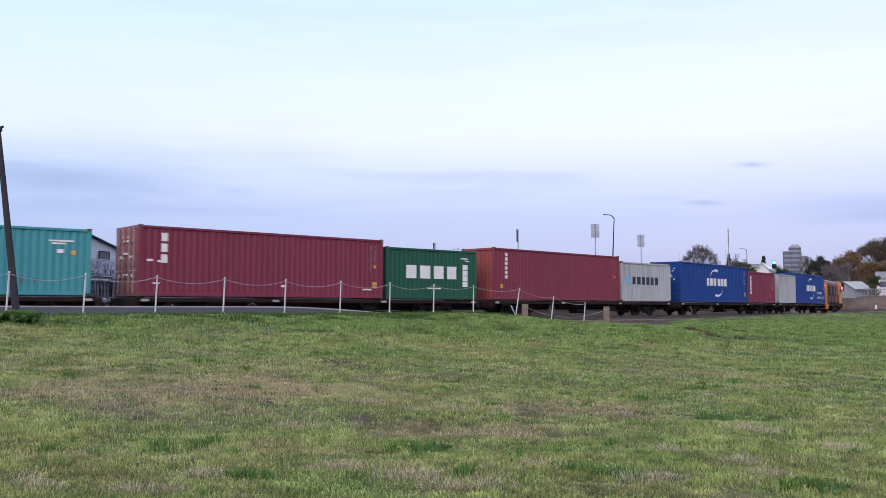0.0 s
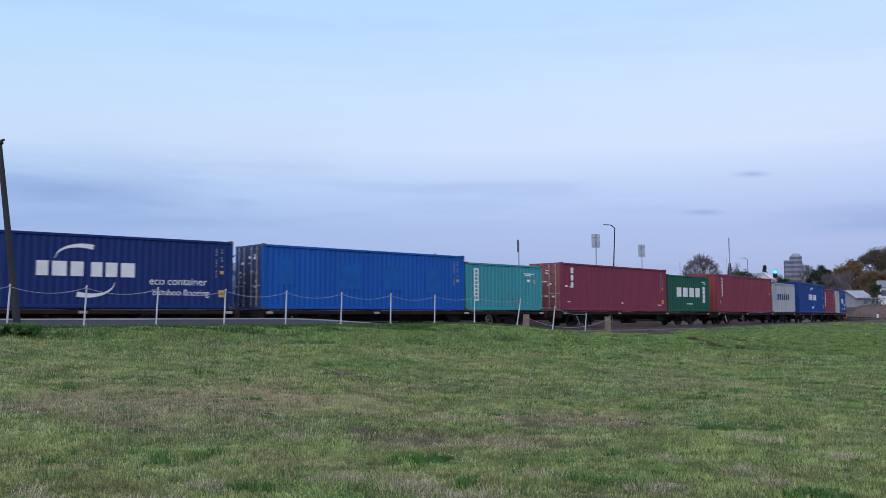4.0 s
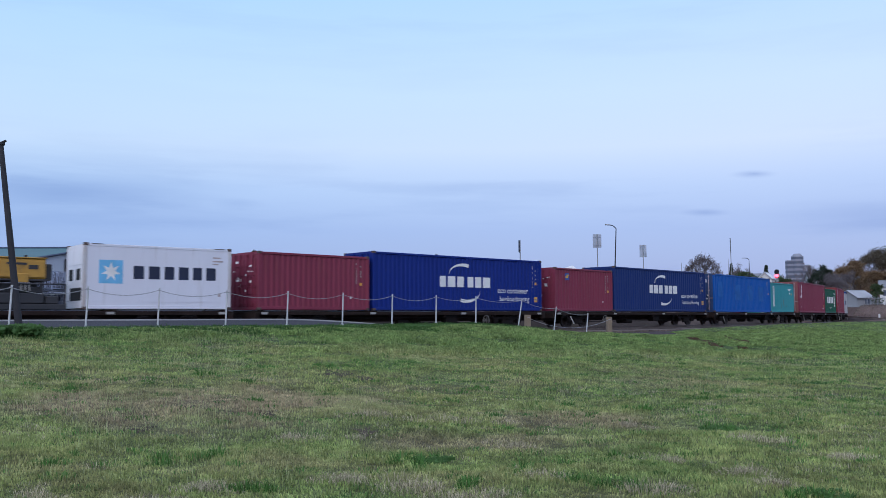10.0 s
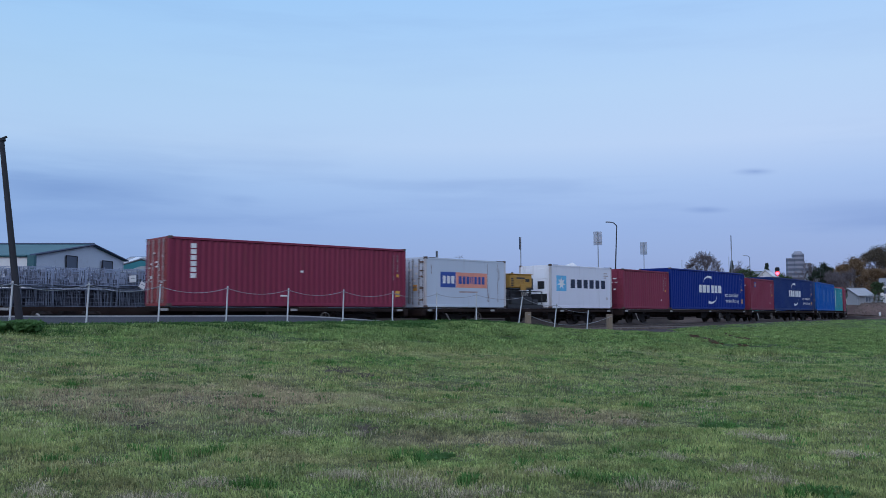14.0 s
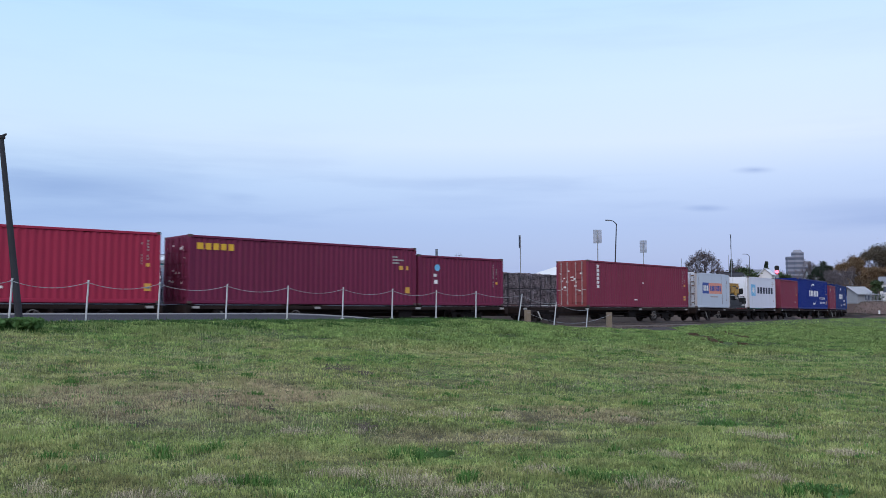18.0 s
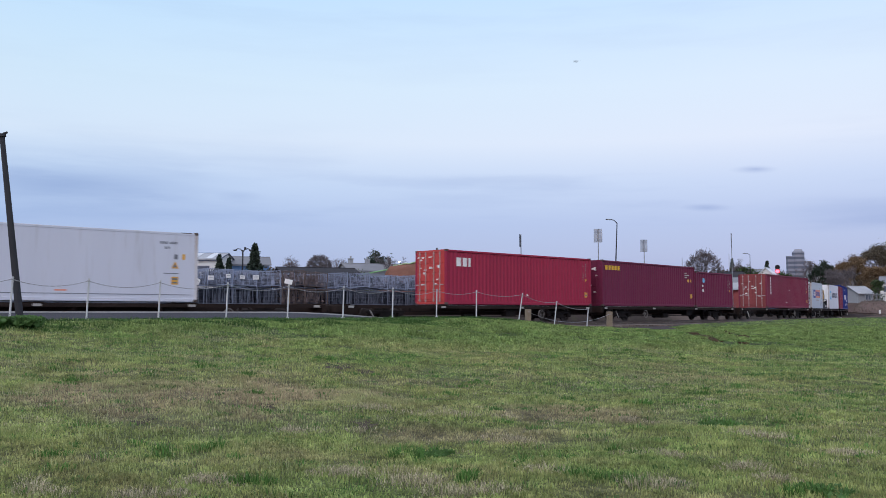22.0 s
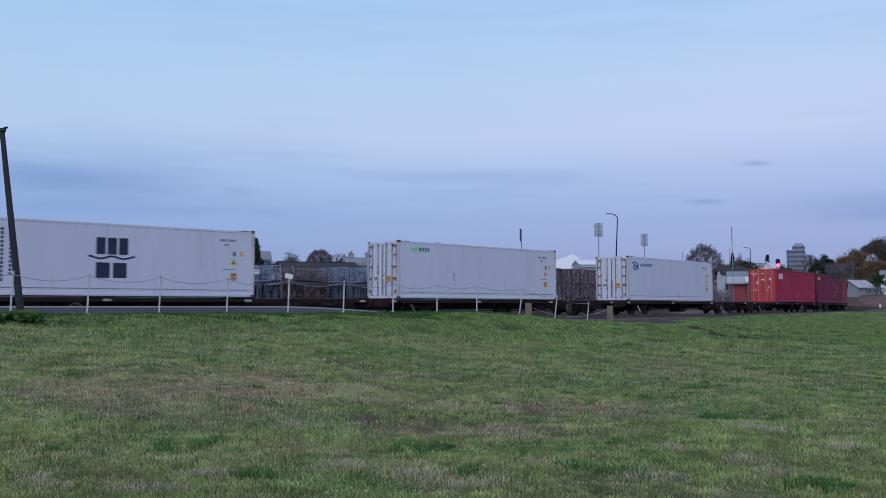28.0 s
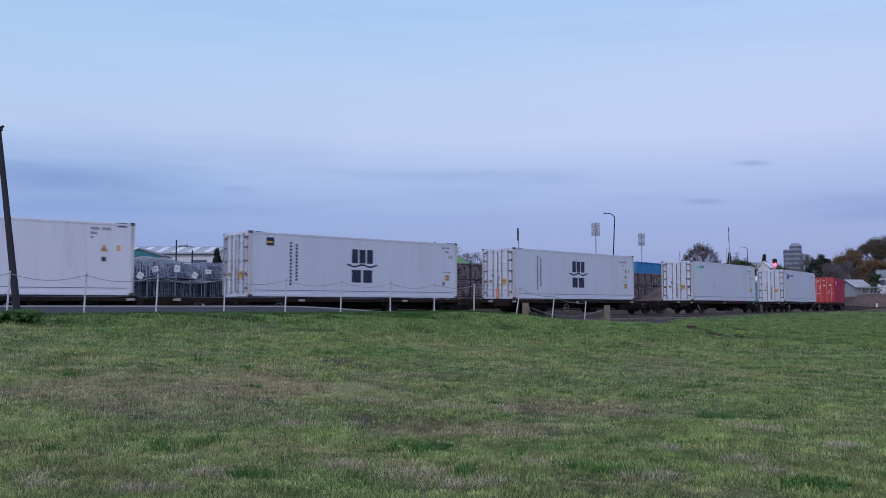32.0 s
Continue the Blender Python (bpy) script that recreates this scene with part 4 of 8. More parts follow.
def reefer(rear, wc, label, L=12.19, H=2.896, doors="rear", name="reefer_white", colour=(0.605, 0.62, 0.70), marks="full"):
    # ends in a brighter copy of the side white: stronger light put into colour
    c, y, L, H = container(rear, wc, L, H, name, colour, label, "reefer", doors, end_colour=tuple(min(0.84, v * 1.14) for v in colour), dirt=0.20, dirt_col=(0.28, 0.24, 0.20))
    if L < 7:
        return c, y, L, H
    x = L / 2 - 1.0
    text = [(x - 0.62 + 0.085 * i, H - 0.52, 0.06, 0.10) for i in range(4)] + [(x - 0.22 + 0.085 * i, H - 0.52, 0.06, 0.10) for i in range(4)] + [(x - 0.42 + 0.08 * i, H - 0.72, 0.055, 0.09) for i in range(3)]
    if marks == "line":
        text = [(x - 0.05 + 0.08 * i, H - 0.34, 0.055, 0.09) for i in range(7) if i != 3] + [(x + 0.16 + 0.08 * i, H - 0.54, 0.055, 0.09) for i in range(3)] + [(x + 0.42, H - 0.84, 0.07, 0.17), (x + 0.58, H - 0.84, 0.07, 0.17)]
    elif marks == "triangle":
        text = [(x - 0.68 + 0.085 * i, H - 0.34, 0.06, 0.11) for i in range(9) if i != 4] + [(x - 0.68 + 0.085 * i, H - 0.52, 0.06, 0.10) for i in range(3)] + [(x - 0.66, H - 0.68, 0.08, 0.10)]
        part("maker_plate", bars([(x + 0.33, H - 0.20, 0.34, 0.05)], y), GASKET, c)
    tagged(part("marking", bars(text, y), SLATE_MARK, c), kind="stuff")
    if marks != "line":
        zt = 1.72 if marks == "triangle" else 1.38
        xt = x - 0.17 if marks == "triangle" else x + 0.02
        for name_, half, low, high, mat, off in (("warning_triangle", 0.16, 0.0, 0.30, AMBER_MARK, 0.004), ("triangle_field", 0.085, 0.05, 0.21, SLATE_MARK, 0.008)):
            tri = bmesh.new()
            tri.faces.new([tri.verts.new(p) for p in ((xt - half, y - off, zt + low), (xt + half, y - off, zt + low), (xt, y - off, zt + high))])
            part(name_, tri, mat, c)
        part("warning_label", bars([(x + 0.32, H - 1.14, 0.13, 0.22)], y), AMBER_MARK, c, "small amber label")
    if marks == "triangle":
        part("inspection_plate", bars([(x - 0.26, H - 1.56, 0.17, 0.18)], y), GASKET, c, "small dark plate")
    else:
        zs, xs = (0.90, x + 0.16) if marks == "line" else (0.72, x - 0.13)
        part("warning_sticker", bars([(xs, zs, 0.30, 0.32)], y), AMBER_MARK, c, "amber warning sticker")
        part("sticker_print", bars([(xs + 0.03, zs + 0.19, 0.24, 0.07), (xs + 0.03, zs + 0.05, 0.24, 0.05)], y - 0.004), SLATE_MARK, c)
        part("data_line", bars([(x - 0.06 if marks == "line" else x - 0.45, zs + 0.44, 0.62, 0.03)], y), SLATE_MARK, c)
        part("inspection_plate", bars([(x - 0.02, zs - 0.24, 0.15, 0.18)] if marks == "line" else [(x - 0.02, H - 1.14, 0.15, 0.20)], y), SLATE_MARK, c, "small slate label")
    part("floor_line", bars([(-L / 2 + 0.3, 0.295, L - 0.6, 0.02)], y), SLATE_MARK, c)
    return c, y, L, H


def bar_emblem(c, y, x, z):
    """A navy company emblem of plain blocks over a wavy line."""
    for i in range(3):
        part("company_mark", boxes([(x + i * 0.44, x + i * 0.44 + 0.36, y - 0.004, y, z + 0.92, z + 1.58)], 0.0), NAVY_MARK, c, "navy block")
    wave = bmesh.new()
    top, low = [], []
    for i in range(21):
        f = i / 20
        zz = z + 0.80 + 0.05 * math.cos(f * 4 * math.pi)
        top.append(wave.verts.new((x - 0.30 + 1.82 * f, y - 0.004, zz + 0.04)))
        low.append(wave.verts.new((x - 0.30 + 1.82 * f, y - 0.004, zz - 0.04)))
    for i in range(20):
        wave.faces.new((low[i], low[i + 1], top[i + 1], top[i]))
    part("company_mark", wave, NAVY_MARK, c)
    for i in range(2):
        part("company_mark", boxes([(x + i * 0.66, x + i * 0.66 + 0.54, y - 0.004, y, z, z + 0.60)], 0.0), NAVY_MARK, c, "navy block")



def train():
    # head of the train
    wc = wagon(58.95, 1)
    c, y, L, H = container(59.0, wc, 6.06, 2.591, "silver_grey", (0.42, 0.43, 0.44), "weathered light grey twenty-foot container", dirt=0.35)
    mark_row(c, -1.9, 1.95, (0.22, 0.22, 0.22, 0.22), 0.18, 0.06, y, ROD)
    c = blue_forty(65.2, wc, "mid_blue", (0.010, 0.054, 0.225), "mid blue forty-foot container with white block marks and swooshes")
    wc = wagon(39.45, 2)
    c = blue_forty(39.72, wc, "mid_blue", (0.010, 0.054, 0.225), "mid blue forty-foot container with white block marks and swooshes", False)
    c, y, L, H = red_twenty(52.05, wc, "red twenty-foot container with white upright marks")
    mark_column(c, -2.5, 2.2, 5, 0.26, 0.24, 0.07, y, WHITE_MARK)
    wc = wagon(19.6, 3)
    c, y, L, H = container(19.77, wc, 12.19, 2.896, "bright_red_brown", (0.230, 0.044, 0.068), "red forty-foot container with a column of white marks", doors="front",
                           end_colour=(0.32, 0.075, 0.07))
    mark_column(c, -5.1, 2.62, 6, 0.20, 0.18, 0.07, y, WHITE_MARK)
    part("warning_sticker", bars([(-5.5, 0.65, 0.22, 0.22)], y), AMBER_MARK, c)
    data_marks(c, L, H, y, PINK_MARK, random.Random(5), False)
    c, y, L, H = container(32.2, wc, 6.06, 2.591, "silver_grey", (0.42, 0.43, 0.44), "light grey twenty-foot container with a pale blue star and dark marks", dirt=0.3)
    mark_row(c, -1.75, 1.12, (0.45, 0.50, 0.42, 0.46, 0.42, 0.46), 0.50, 0.10, y, NAVY_MARK)
    star = bmesh.new()
    star.faces.new([star.verts.new((-2.20 + (0.42 if i % 2 == 0 else 0.17) * math.sin(math.pi * i / 7), y - 0.006, 1.37 + (0.42 if i % 2 == 0 else 0.17) * math.cos(math.pi * i / 7))) for i in range(14)])
    part("star_mark", star, SKYBLUE_MARK, c, "pale blue star")
    wc = wagon(-0.1, 4)
    c, y, L, H = container(0.09, wc, 12.19, 2.896, "red_paint", RED, "dull red forty-foot container with faded doors and three white marks", end_colour=(0.28, 0.10, 0.10), dirt=0.3)
    mark_column(c, -5.15, 2.60, 3, 0.26, 0.34, 0.10, y, WHITE_MARK)
    tagged(part("marking", bars([(-5.75, 1.42, 0.26, 0.10), (-5.3, 1.40, 0.22, 0.08), (-5.5, 0.52, 0.3, 0.05), (4.9, 0.40, 0.5, 0.06)], y), WHITE_MARK, c), kind="stuff")
    part("small_label", bars([(0.42, 0.48, 0.20, 0.09)], y), WHITE_MARK, c, "small white label")
    data_marks(c, L, H, y, PALE_MARK, random.Random(9))
    c, y, L, H = container(12.5, wc, 6.06, 2.591, "deep_green", (0.016, 0.098, 0.060), "deep green twenty-foot container with bold white block marks", dirt=0.15)
    mark_row(c, -1.85, 1.05, (0.78, 0.80, 0.78, 0.76), 0.66, 0.12, y, WHITE_MARK)
    mark_column(c, 2.02, 1.83, 4, 0.36, 0.27, 0.03, y, WHITE_MARK)
    tagged(part("marking", bars([(-0.4, 0.52, 0.9, 0.07), (1.9, 2.12, 0.5, 0.06), (2.2, 2.0, 0.3, 0.06)], y), WHITE_MARK, c), kind="stuff")
    wc = wagon(-20.1, 5)
    c, y, L, H = container(-19.99, wc, 12.19, 2.896, "bright_blue", (0.010, 0.095, 0.375), "bright blue forty-foot container with faded squares", dirt=0.18, end_colour=(0.045, 0.075, 0.17))
    for patch in ((-5.3, 1.1, 0.85, 1.2), (-2.0, 0.95, 1.25, 1.2), (0.75, 0.95, 1.1, 1.2), (3.35, 0.9, 1.0, 1.2)):
        part("faded_patch", bars([patch], y), GHOST_MARK, c)
    data_marks(c, L, H, y, PALE_MARK, random.Random(10), False)
    c, y, L, H = container(-7.7, wc, 6.06, 2.591, "teal_paint", (0.050, 0.280, 0.305), "teal green twenty-foot container with a white upright strip", dirt=0.12, dirt_col=(0.07, 0.10, 0.10))
    part("name_strip", bars([(-2.42, 0.52, 0.36, 1.74)], y), WHITE_MARK, c, "white upright strip")
    mark_column(c, -2.33, 2.18, 8, 0.18, 0.145, 0.06, y - 0.004, material("dull_teal_mark", (0.10, 0.26, 0.28), 0.6, vary=0.2, scale=5, bump=0))
    for sx, sz, sh in ((0.2, 0.62, 0.5), (0.55, 0.45, 0.32), (1.0, 0.42, 0.25), (-0.3, 0.40, 0.3)):
        part("rust_run", bars([(sx, sz, 0.05, sh)], y - 0.002), HINGE, c, "thin rust run")
    tagged(part("marking", bars([(1.5, 2.05, 0.9, 0.06), (1.6, 1.95, 0.5, 0.06), (1.8, 1.62, 0.22, 0.14)], y), WHITE_MARK, c), kind="stuff")
    part("warning_sticker", bars([(2.3, 1.55, 0.16, 0.18)], y), AMBER_MARK, c)
    wc = wagon(-39.85, 6)
    blue_forty(-33.49, wc, "dark_navy", (0.013, 0.032, 0.140), "dark navy forty-foot container with white block marks, swooshes and slogan")
    c, y, L, H = red_twenty(-39.72, wc, "dull red twenty-foot container with a small navy and yellow square")
    part("company_square", bars([(-2.0, 1.85, 0.42, 0.42)], y), BLUE_MARK, c)
    part("company_mark", bars([(-1.95, 1.98, 0.26, 0.09), (-1.85, 2.1, 0.22, 0.07)], y - 0.004), YELLOW_MARK, c)
    wc = wagon(-59.45, 7)
    blue_forty(-53.03, wc, "royal_blue", (0.007, 0.024, 0.190), "royal blue forty-foot container with white block marks, swooshes and slogan")
    red_twenty(-59.31, wc, "dull red twenty-foot container with dented doors", dirt=0.3)
    global WAGON_LONG, REACH
    WAGON_LONG, REACH = 16.25, 11.0
    wc = wagon(-76.6, 8)
    c, y, L, H = reefer(-66.55, wc, "white twenty-foot refrigerated container with a pale blue star square", 6.06, 2.591, "front", "reefer_bright", (0.71, 0.705, 0.77))
    part("company_square", bars([(-2.45, 1.02, 0.92, 0.92)], y), SKYBLUE_MARK, c, "pale blue square")
    star = bmesh.new()
    v = [star.verts.new((-1.99 + (0.38 if i % 2 == 0 else 0.17) * math.sin(math.pi * i / 7), y - 0.009, 1.48 + (0.38 if i % 2 == 0 else 0.17) * math.cos(math.pi * i / 7))) for i in range(14)]
    star.faces.new(v)
    part("star_mark", star, WHITE_MARK, c)
    mark_row(c, -1.15, 1.22, (0.50, 0.54, 0.48, 0.50, 0.46, 0.50), 0.52, 0.11, y, NAVY_MARK)
    tagged(part("marking", bars([(2.2, 2.15, 0.35, 0.06), (2.2, 2.0, 0.45, 0.06), (2.2, 1.88, 0.25, 0.06), (2.45, 0.55, 0.12, 0.14)], y), ROD, c), kind="stuff")
    c, y, L, H = reefer(-76.45, wc, "white twenty-foot refrigerated container with blue and orange panels", 6.06, 2.591, "rear", "reefer_grey", (0.53, 0.57, 0.64))
    part("company_panel", bars([(-1.95, 1.05, 1.1, 0.80)], y), BLUE_MARK, c, "blue panel")
    part("company_panel", bars([(-0.83, 1.05, 2.35, 0.80)], y), ORANGE_MARK, c, "orange panel")
    mark_row(c, -1.80, 1.25, (0.24, 0.24, 0.26), 0.40, 0.06, y - 0.004, WHITE_MARK)
    mark_row(c, -0.65, 1.25, (0.26, 0.22, 0.24, 0.10, 0.10, 0.24, 0.24, 0.24), 0.40, 0.05, y - 0.004, BLUE_MARK)
    tagged(part("marking", bars([(-0.6, 0.78, 1.4, 0.09)], y), ROD, c), kind="stuff")
    for x in (1.55, 2.35):
        part("side_joint", bars([(x, 0.3, 0.022, 2.1)], y), HINGE, c, "rust-stained joint")
    for x, z, h in ((2.45, 1.5, 0.6), (-2.6, 1.7, 0.5), (1.62, 0.32, 0.5)):
        part("rust_run", bars([(x, z, 0.03, h)], y), HINGE, c, "thin rust run")
    generator(wc, -68.6)
    WAGON_LONG, REACH = 18.9, 13.2
    wc = wagon(-96.4, 9)
    c, y, L, H = container(-89.83, wc, 12.19, 2.896, "red_brown", (0.215, 0.034, 0.065), "red-brown forty-foot container with a column of white marks and faded doors", end_colour=(0.28, 0.065, 0.068))
    mark_column(c, -5.12, 2.62, 6, 0.24, 0.19, 0.06, y, WHITE_MARK)
    tagged(part("marking", bars([(0.1, 1.55, 0.16, 0.09), (-0.9, 0.45, 0.35, 0.07)], y), WHITE_MARK, c), kind="stuff")
    data_marks(c, L, H, y, PALE_MARK, random.Random(12))
    wc = wagon(-116.15, 10)
    c, y, L, H = container(-116.03, wc, 12.19, 2.896, "maroon_paint", MAROON, "maroon forty-foot container with amber block marks near the top", dirt=0.18)
    mark_row(c, -5.75, 2.28, (0.34, 0.30, 0.30, 0.30, 0.30), 0.28, 0.05, y, YELLOW_MARK)
    tagged(part("marking", bars([(4.6, 2.35, 0.3, 0.07), (4.6, 2.2, 0.7, 0.07), (4.6, 2.05, 0.4, 0.07)], y), PALE_MARK, c), kind="stuff")
    part("warning_sticker", bars([(5.40, 0.60, 0.28, 0.30)], y), AMBER_MARK, c)
    part("warning_triangle", bars([(5.0, 1.75, 0.25, 0.2), (5.45, 1.75, 0.14, 0.2)], y), AMBER_MARK, c)
    c, y, L, H = container(-103.7, wc, 6.06, 2.591, "maroon_paint", MAROON, "maroon twenty-foot container with a blue disc and white labels", dirt=0.2)
    disc = bmesh.new()
    disc.faces.new([disc.verts.new((-1.75 + 0.18 * math.cos(a * math.pi / 10), y - 0.004, 1.95 + 0.18 * math.sin(a * math.pi / 10))) for a in range(20)])
    part("company_disc", disc, SKYBLUE_MARK, c, "pale blue disc")
    part("hazard_label", bars([(-2.02, 1.48, 0.22, 0.15), (-1.98, 1.12, 0.24, 0.20)], y), WHITE_MARK, c)
    data_marks(c, L, H, y, PALE_MARK, random.Random(14), False)
    wc = wagon(-135.9, 11)
    c, y, L, H = container(-129.31, wc, 12.19, 2.896, "scarlet_paint", (0.345, 0.028, 0.064), "scarlet forty-foot container with white block marks and orange-red doors",
                           end_colour=(0.56, 0.072, 0.068), dirt=0.12)
    mark_row(c, -5.35, 2.02, (0.40, 0.36, 0.20), 0.46, 0.07, y, WHITE_MARK)
    tagged(part("marking", bars([(0.2, 0.52, 0.12, 0.10)], y), WHITE_MARK, c), kind="stuff")
    data_marks(c, L, H, y, PALE_MARK, random.Random(15))
    wc = wagon(-155.6, 12)
    c, y, L, H = reefer(-155.13, wc, "white forty-foot refrigerated container with a blue swirl emblem")
    curl = bmesh.new()
    pts = [(-5.15 + (0.06 + 0.05 * a) * math.cos(a * 1.1), 2.22 + (0.05 + 0.032 * a) * math.sin(a * 1.1)) for a in np.arange(0, 8.2, 0.4)]
    for (x0, z0), (x1, z1) in zip(pts, pts[1:]):
        tube(curl, (x0, y, z0), (x1, y, z1), 0.045, n=4)
    for dx, dz in ((0.45, 0.05), (0.55, -0.15), (0.50, 0.22)):
        tube(curl, (-5.1, y, 2.2), (-5.1 + dx, y, 2.2 + dz), 0.05, 0.01, n=4)
    part("swirl_emblem", curl, BLUE_MARK, c, "blue swirl emblem")
    mark_row(c, -4.45, 2.25, (0.20, 0.20, 0.20, 0.20, 0.20, 0.18), 0.19, 0.07, y, BLUE_MARK)
    part("company_mark", bars([(0.45, 0.40, 0.45, 0.06)], y), ORANGE_MARK, c)
    wc = wagon(-175.3, 13)
    c, y, L, H = reefer(-174.55, wc, "white forty-foot refrigerated container with a small blue and green mark")
    part("company_mark", bars([(-5.3, 2.42, 0.55, 0.14), (-5.3, 2.34, 1.25, 0.05)], y), LIME_MARK, c)
    mark_row(c, -4.7, 2.40, (0.16, 0.14, 0.14, 0.14), 0.18, 0.04, y, BLUE_MARK)
    part("scuff", bars([(-2.3, 0.95, 0.10, 0.42)], y), ROD, c)
    wc = wagon(-195.0, 14)
    c, y, L, H = reefer(-194.48, wc, "white forty-foot refrigerated container with a navy block emblem")
    part("lever_arm", boxes([(-L / 2 - 0.12, -L / 2 - 0.06, -0.12, 0.06, 0.02, 0.62)], 0.01), ORANGE_MARK, c, "orange-painted lever on the doors")
    bar_emblem(c, y, -0.65, 0.72)
    mark_column(c, -4.05, 2.5, 13, 0.10, 0.11, 0.045, y, NAVY_MARK)
    mark_column(c, -3.75, 2.4, 11, 0.10, 0.11, 0.045, y, NAVY_MARK)
    wc = wagon(-214.7, 15)
    c, y, L, H = reefer(-210.95, wc, "white forty-foot refrigerated container with navy emblem and upright marks", marks="line")
    bar_emblem(c, y, -0.65, 0.72)
    mark_column(c, -4.05, 2.5, 13, 0.10, 0.11, 0.045, y, NAVY_MARK)
    mark_column(c, -3.75, 2.4, 11, 0.10, 0.11, 0.045, y, NAVY_MARK)
    part("company_square", bars([(-5.25, 2.28, 0.38, 0.36)], y), NAVY_MARK, c)
    part("company_mark", bars([(-5.2, 2.40, 0.26, 0.08)], y - 0.004), YELLOW_MARK, c)
    wc = wagon(-234.4, 16)
    reefer(-228.1, wc, "plain white forty-foot refrigerated container with an amber warning triangle", name="reefer_bright", colour=(0.71, 0.705, 0.77), marks="triangle")


def generator(wc, s_mid):
    """Yellow diesel generator on a skid between two refrigerated containers."""
    off = s_mid - wc
    g = thing("generator_set", on_line(wc, REACH) @ pose(off, 0, DECK), "yellow diesel generator on a black skid frame on the wagon", "generator")
    MOVERS.append((g, wc, off, REACH))
    yel = material("generator_yellow", (0.46, 0.25, 0.04), 0.55, vary=0.2, scale=2, dirt=(0.10, 0.06, 0.03), dirt_amount=0.35)
    blk = material("generator_black", (0.03, 0.03, 0.035), 0.7, vary=0.3, scale=3)
    for y0 in (-1.1, 0.95):
        part("skid_beam", boxes([(-1.5, 1.5, y0, y0 + 0.15, 0, 0.20)], 0.01), blk, g)
    for x in (-1.4, -0.5, 0.5, 1.4):
        part("cross_member", boxes([(x - 0.06, x + 0.06, -0.95, 0.95, 0.02, 0.18)]), blk, g)
    part("fuel_tank", boxes([(-1.05, 0.75, -0.95, 0.6, 0.20, 0.62)], 0.05), blk, g)
    part("battery_box", boxes([(0.80, 1.25, -0.95, -0.3, 0.20, 0.50)], 0.03), blk, g)
    part("engine_block", boxes([(-0.85, 0.55, -0.7, 0.5, 0.62, 0.98), (-1.0, -0.6, -0.85, 0.3, 0.62, 0.80), (0.2, 0.7, -0.85, 0.2, 0.62, 0.86)], 0.04), blk, g)
    for x in (-1.0, 0.65):
        for y in (-0.85, 0.5):
            part("frame_leg", boxes([(x - 0.05, x + 0.05, y - 0.05, y + 0.05, 0.18, 1.14)]), blk, g)
    part("platform", boxes([(-1.15, 0.85, -0.95, 0.65, 1.06, 1.13)], 0.01), blk, g)
    body = part("canopy", boxes([(-1.08, 0.78, -0.92, 0.6, 1.135, 1.90)], 0.05), yel, g, "yellow canopy")
    for x0, x1 in ((-0.80, -0.05), (0.02, 0.70)):
        part("canopy_door", boxes([(x0, x1, -0.945, -0.922, 1.20, 1.80)], 0.006), yel, body)
    for i in range(5):
        part("louvre", boxes([(-1.04, -0.86, -0.952, -0.925, 1.24 + i * 0.10, 1.29 + i * 0.10)]), blk, body)
    part("label_plate", boxes([(-0.60, 0.10, -0.954, -0.947, 1.66, 1.74)]), blk, body)
    part("label_plate", boxes([(0.15, 0.50, -0.954, -0.947, 1.50, 1.66)]), blk, body)
    part("junction_box", boxes([(-0.30, 0.15, -1.02, -0.95, 1.00, 1.34)], 0.02), yel, g)
    for i in range(4):
        part("cable", tubes([((-0.22 + i * 0.13, -0.99, 1.02), (-0.26 + i * 0.15, -1.04, 0.70), 0.025)], 6), PALE_MARK, g)
    part("roof_plate", boxes([(-1.12, 0.82, -0.95, 0.63, 1.905, 1.95)], 0.015), yel, body)
    part("radiator", boxes([(0.80, 1.02, -0.8, 0.5, 1.10, 1.72)], 0.03), blk, g)
    part("exhaust", tubes([((0.3, 0.2, 1.9), (0.3, 0.2, 2.10), 0.06)], 8), blk, g)
    for x in (-1.45, 1.45):
        part("guard_post", tubes([((x, -1.05, 0.18), (x, -1.05, 0.95), 0.03)], 6), blk, g)
    part("guard_rail", tubes([((-1.45, -1.05, 0.95), (1.45, -1.05, 0.95), 0.03)], 6), blk, g)


train()


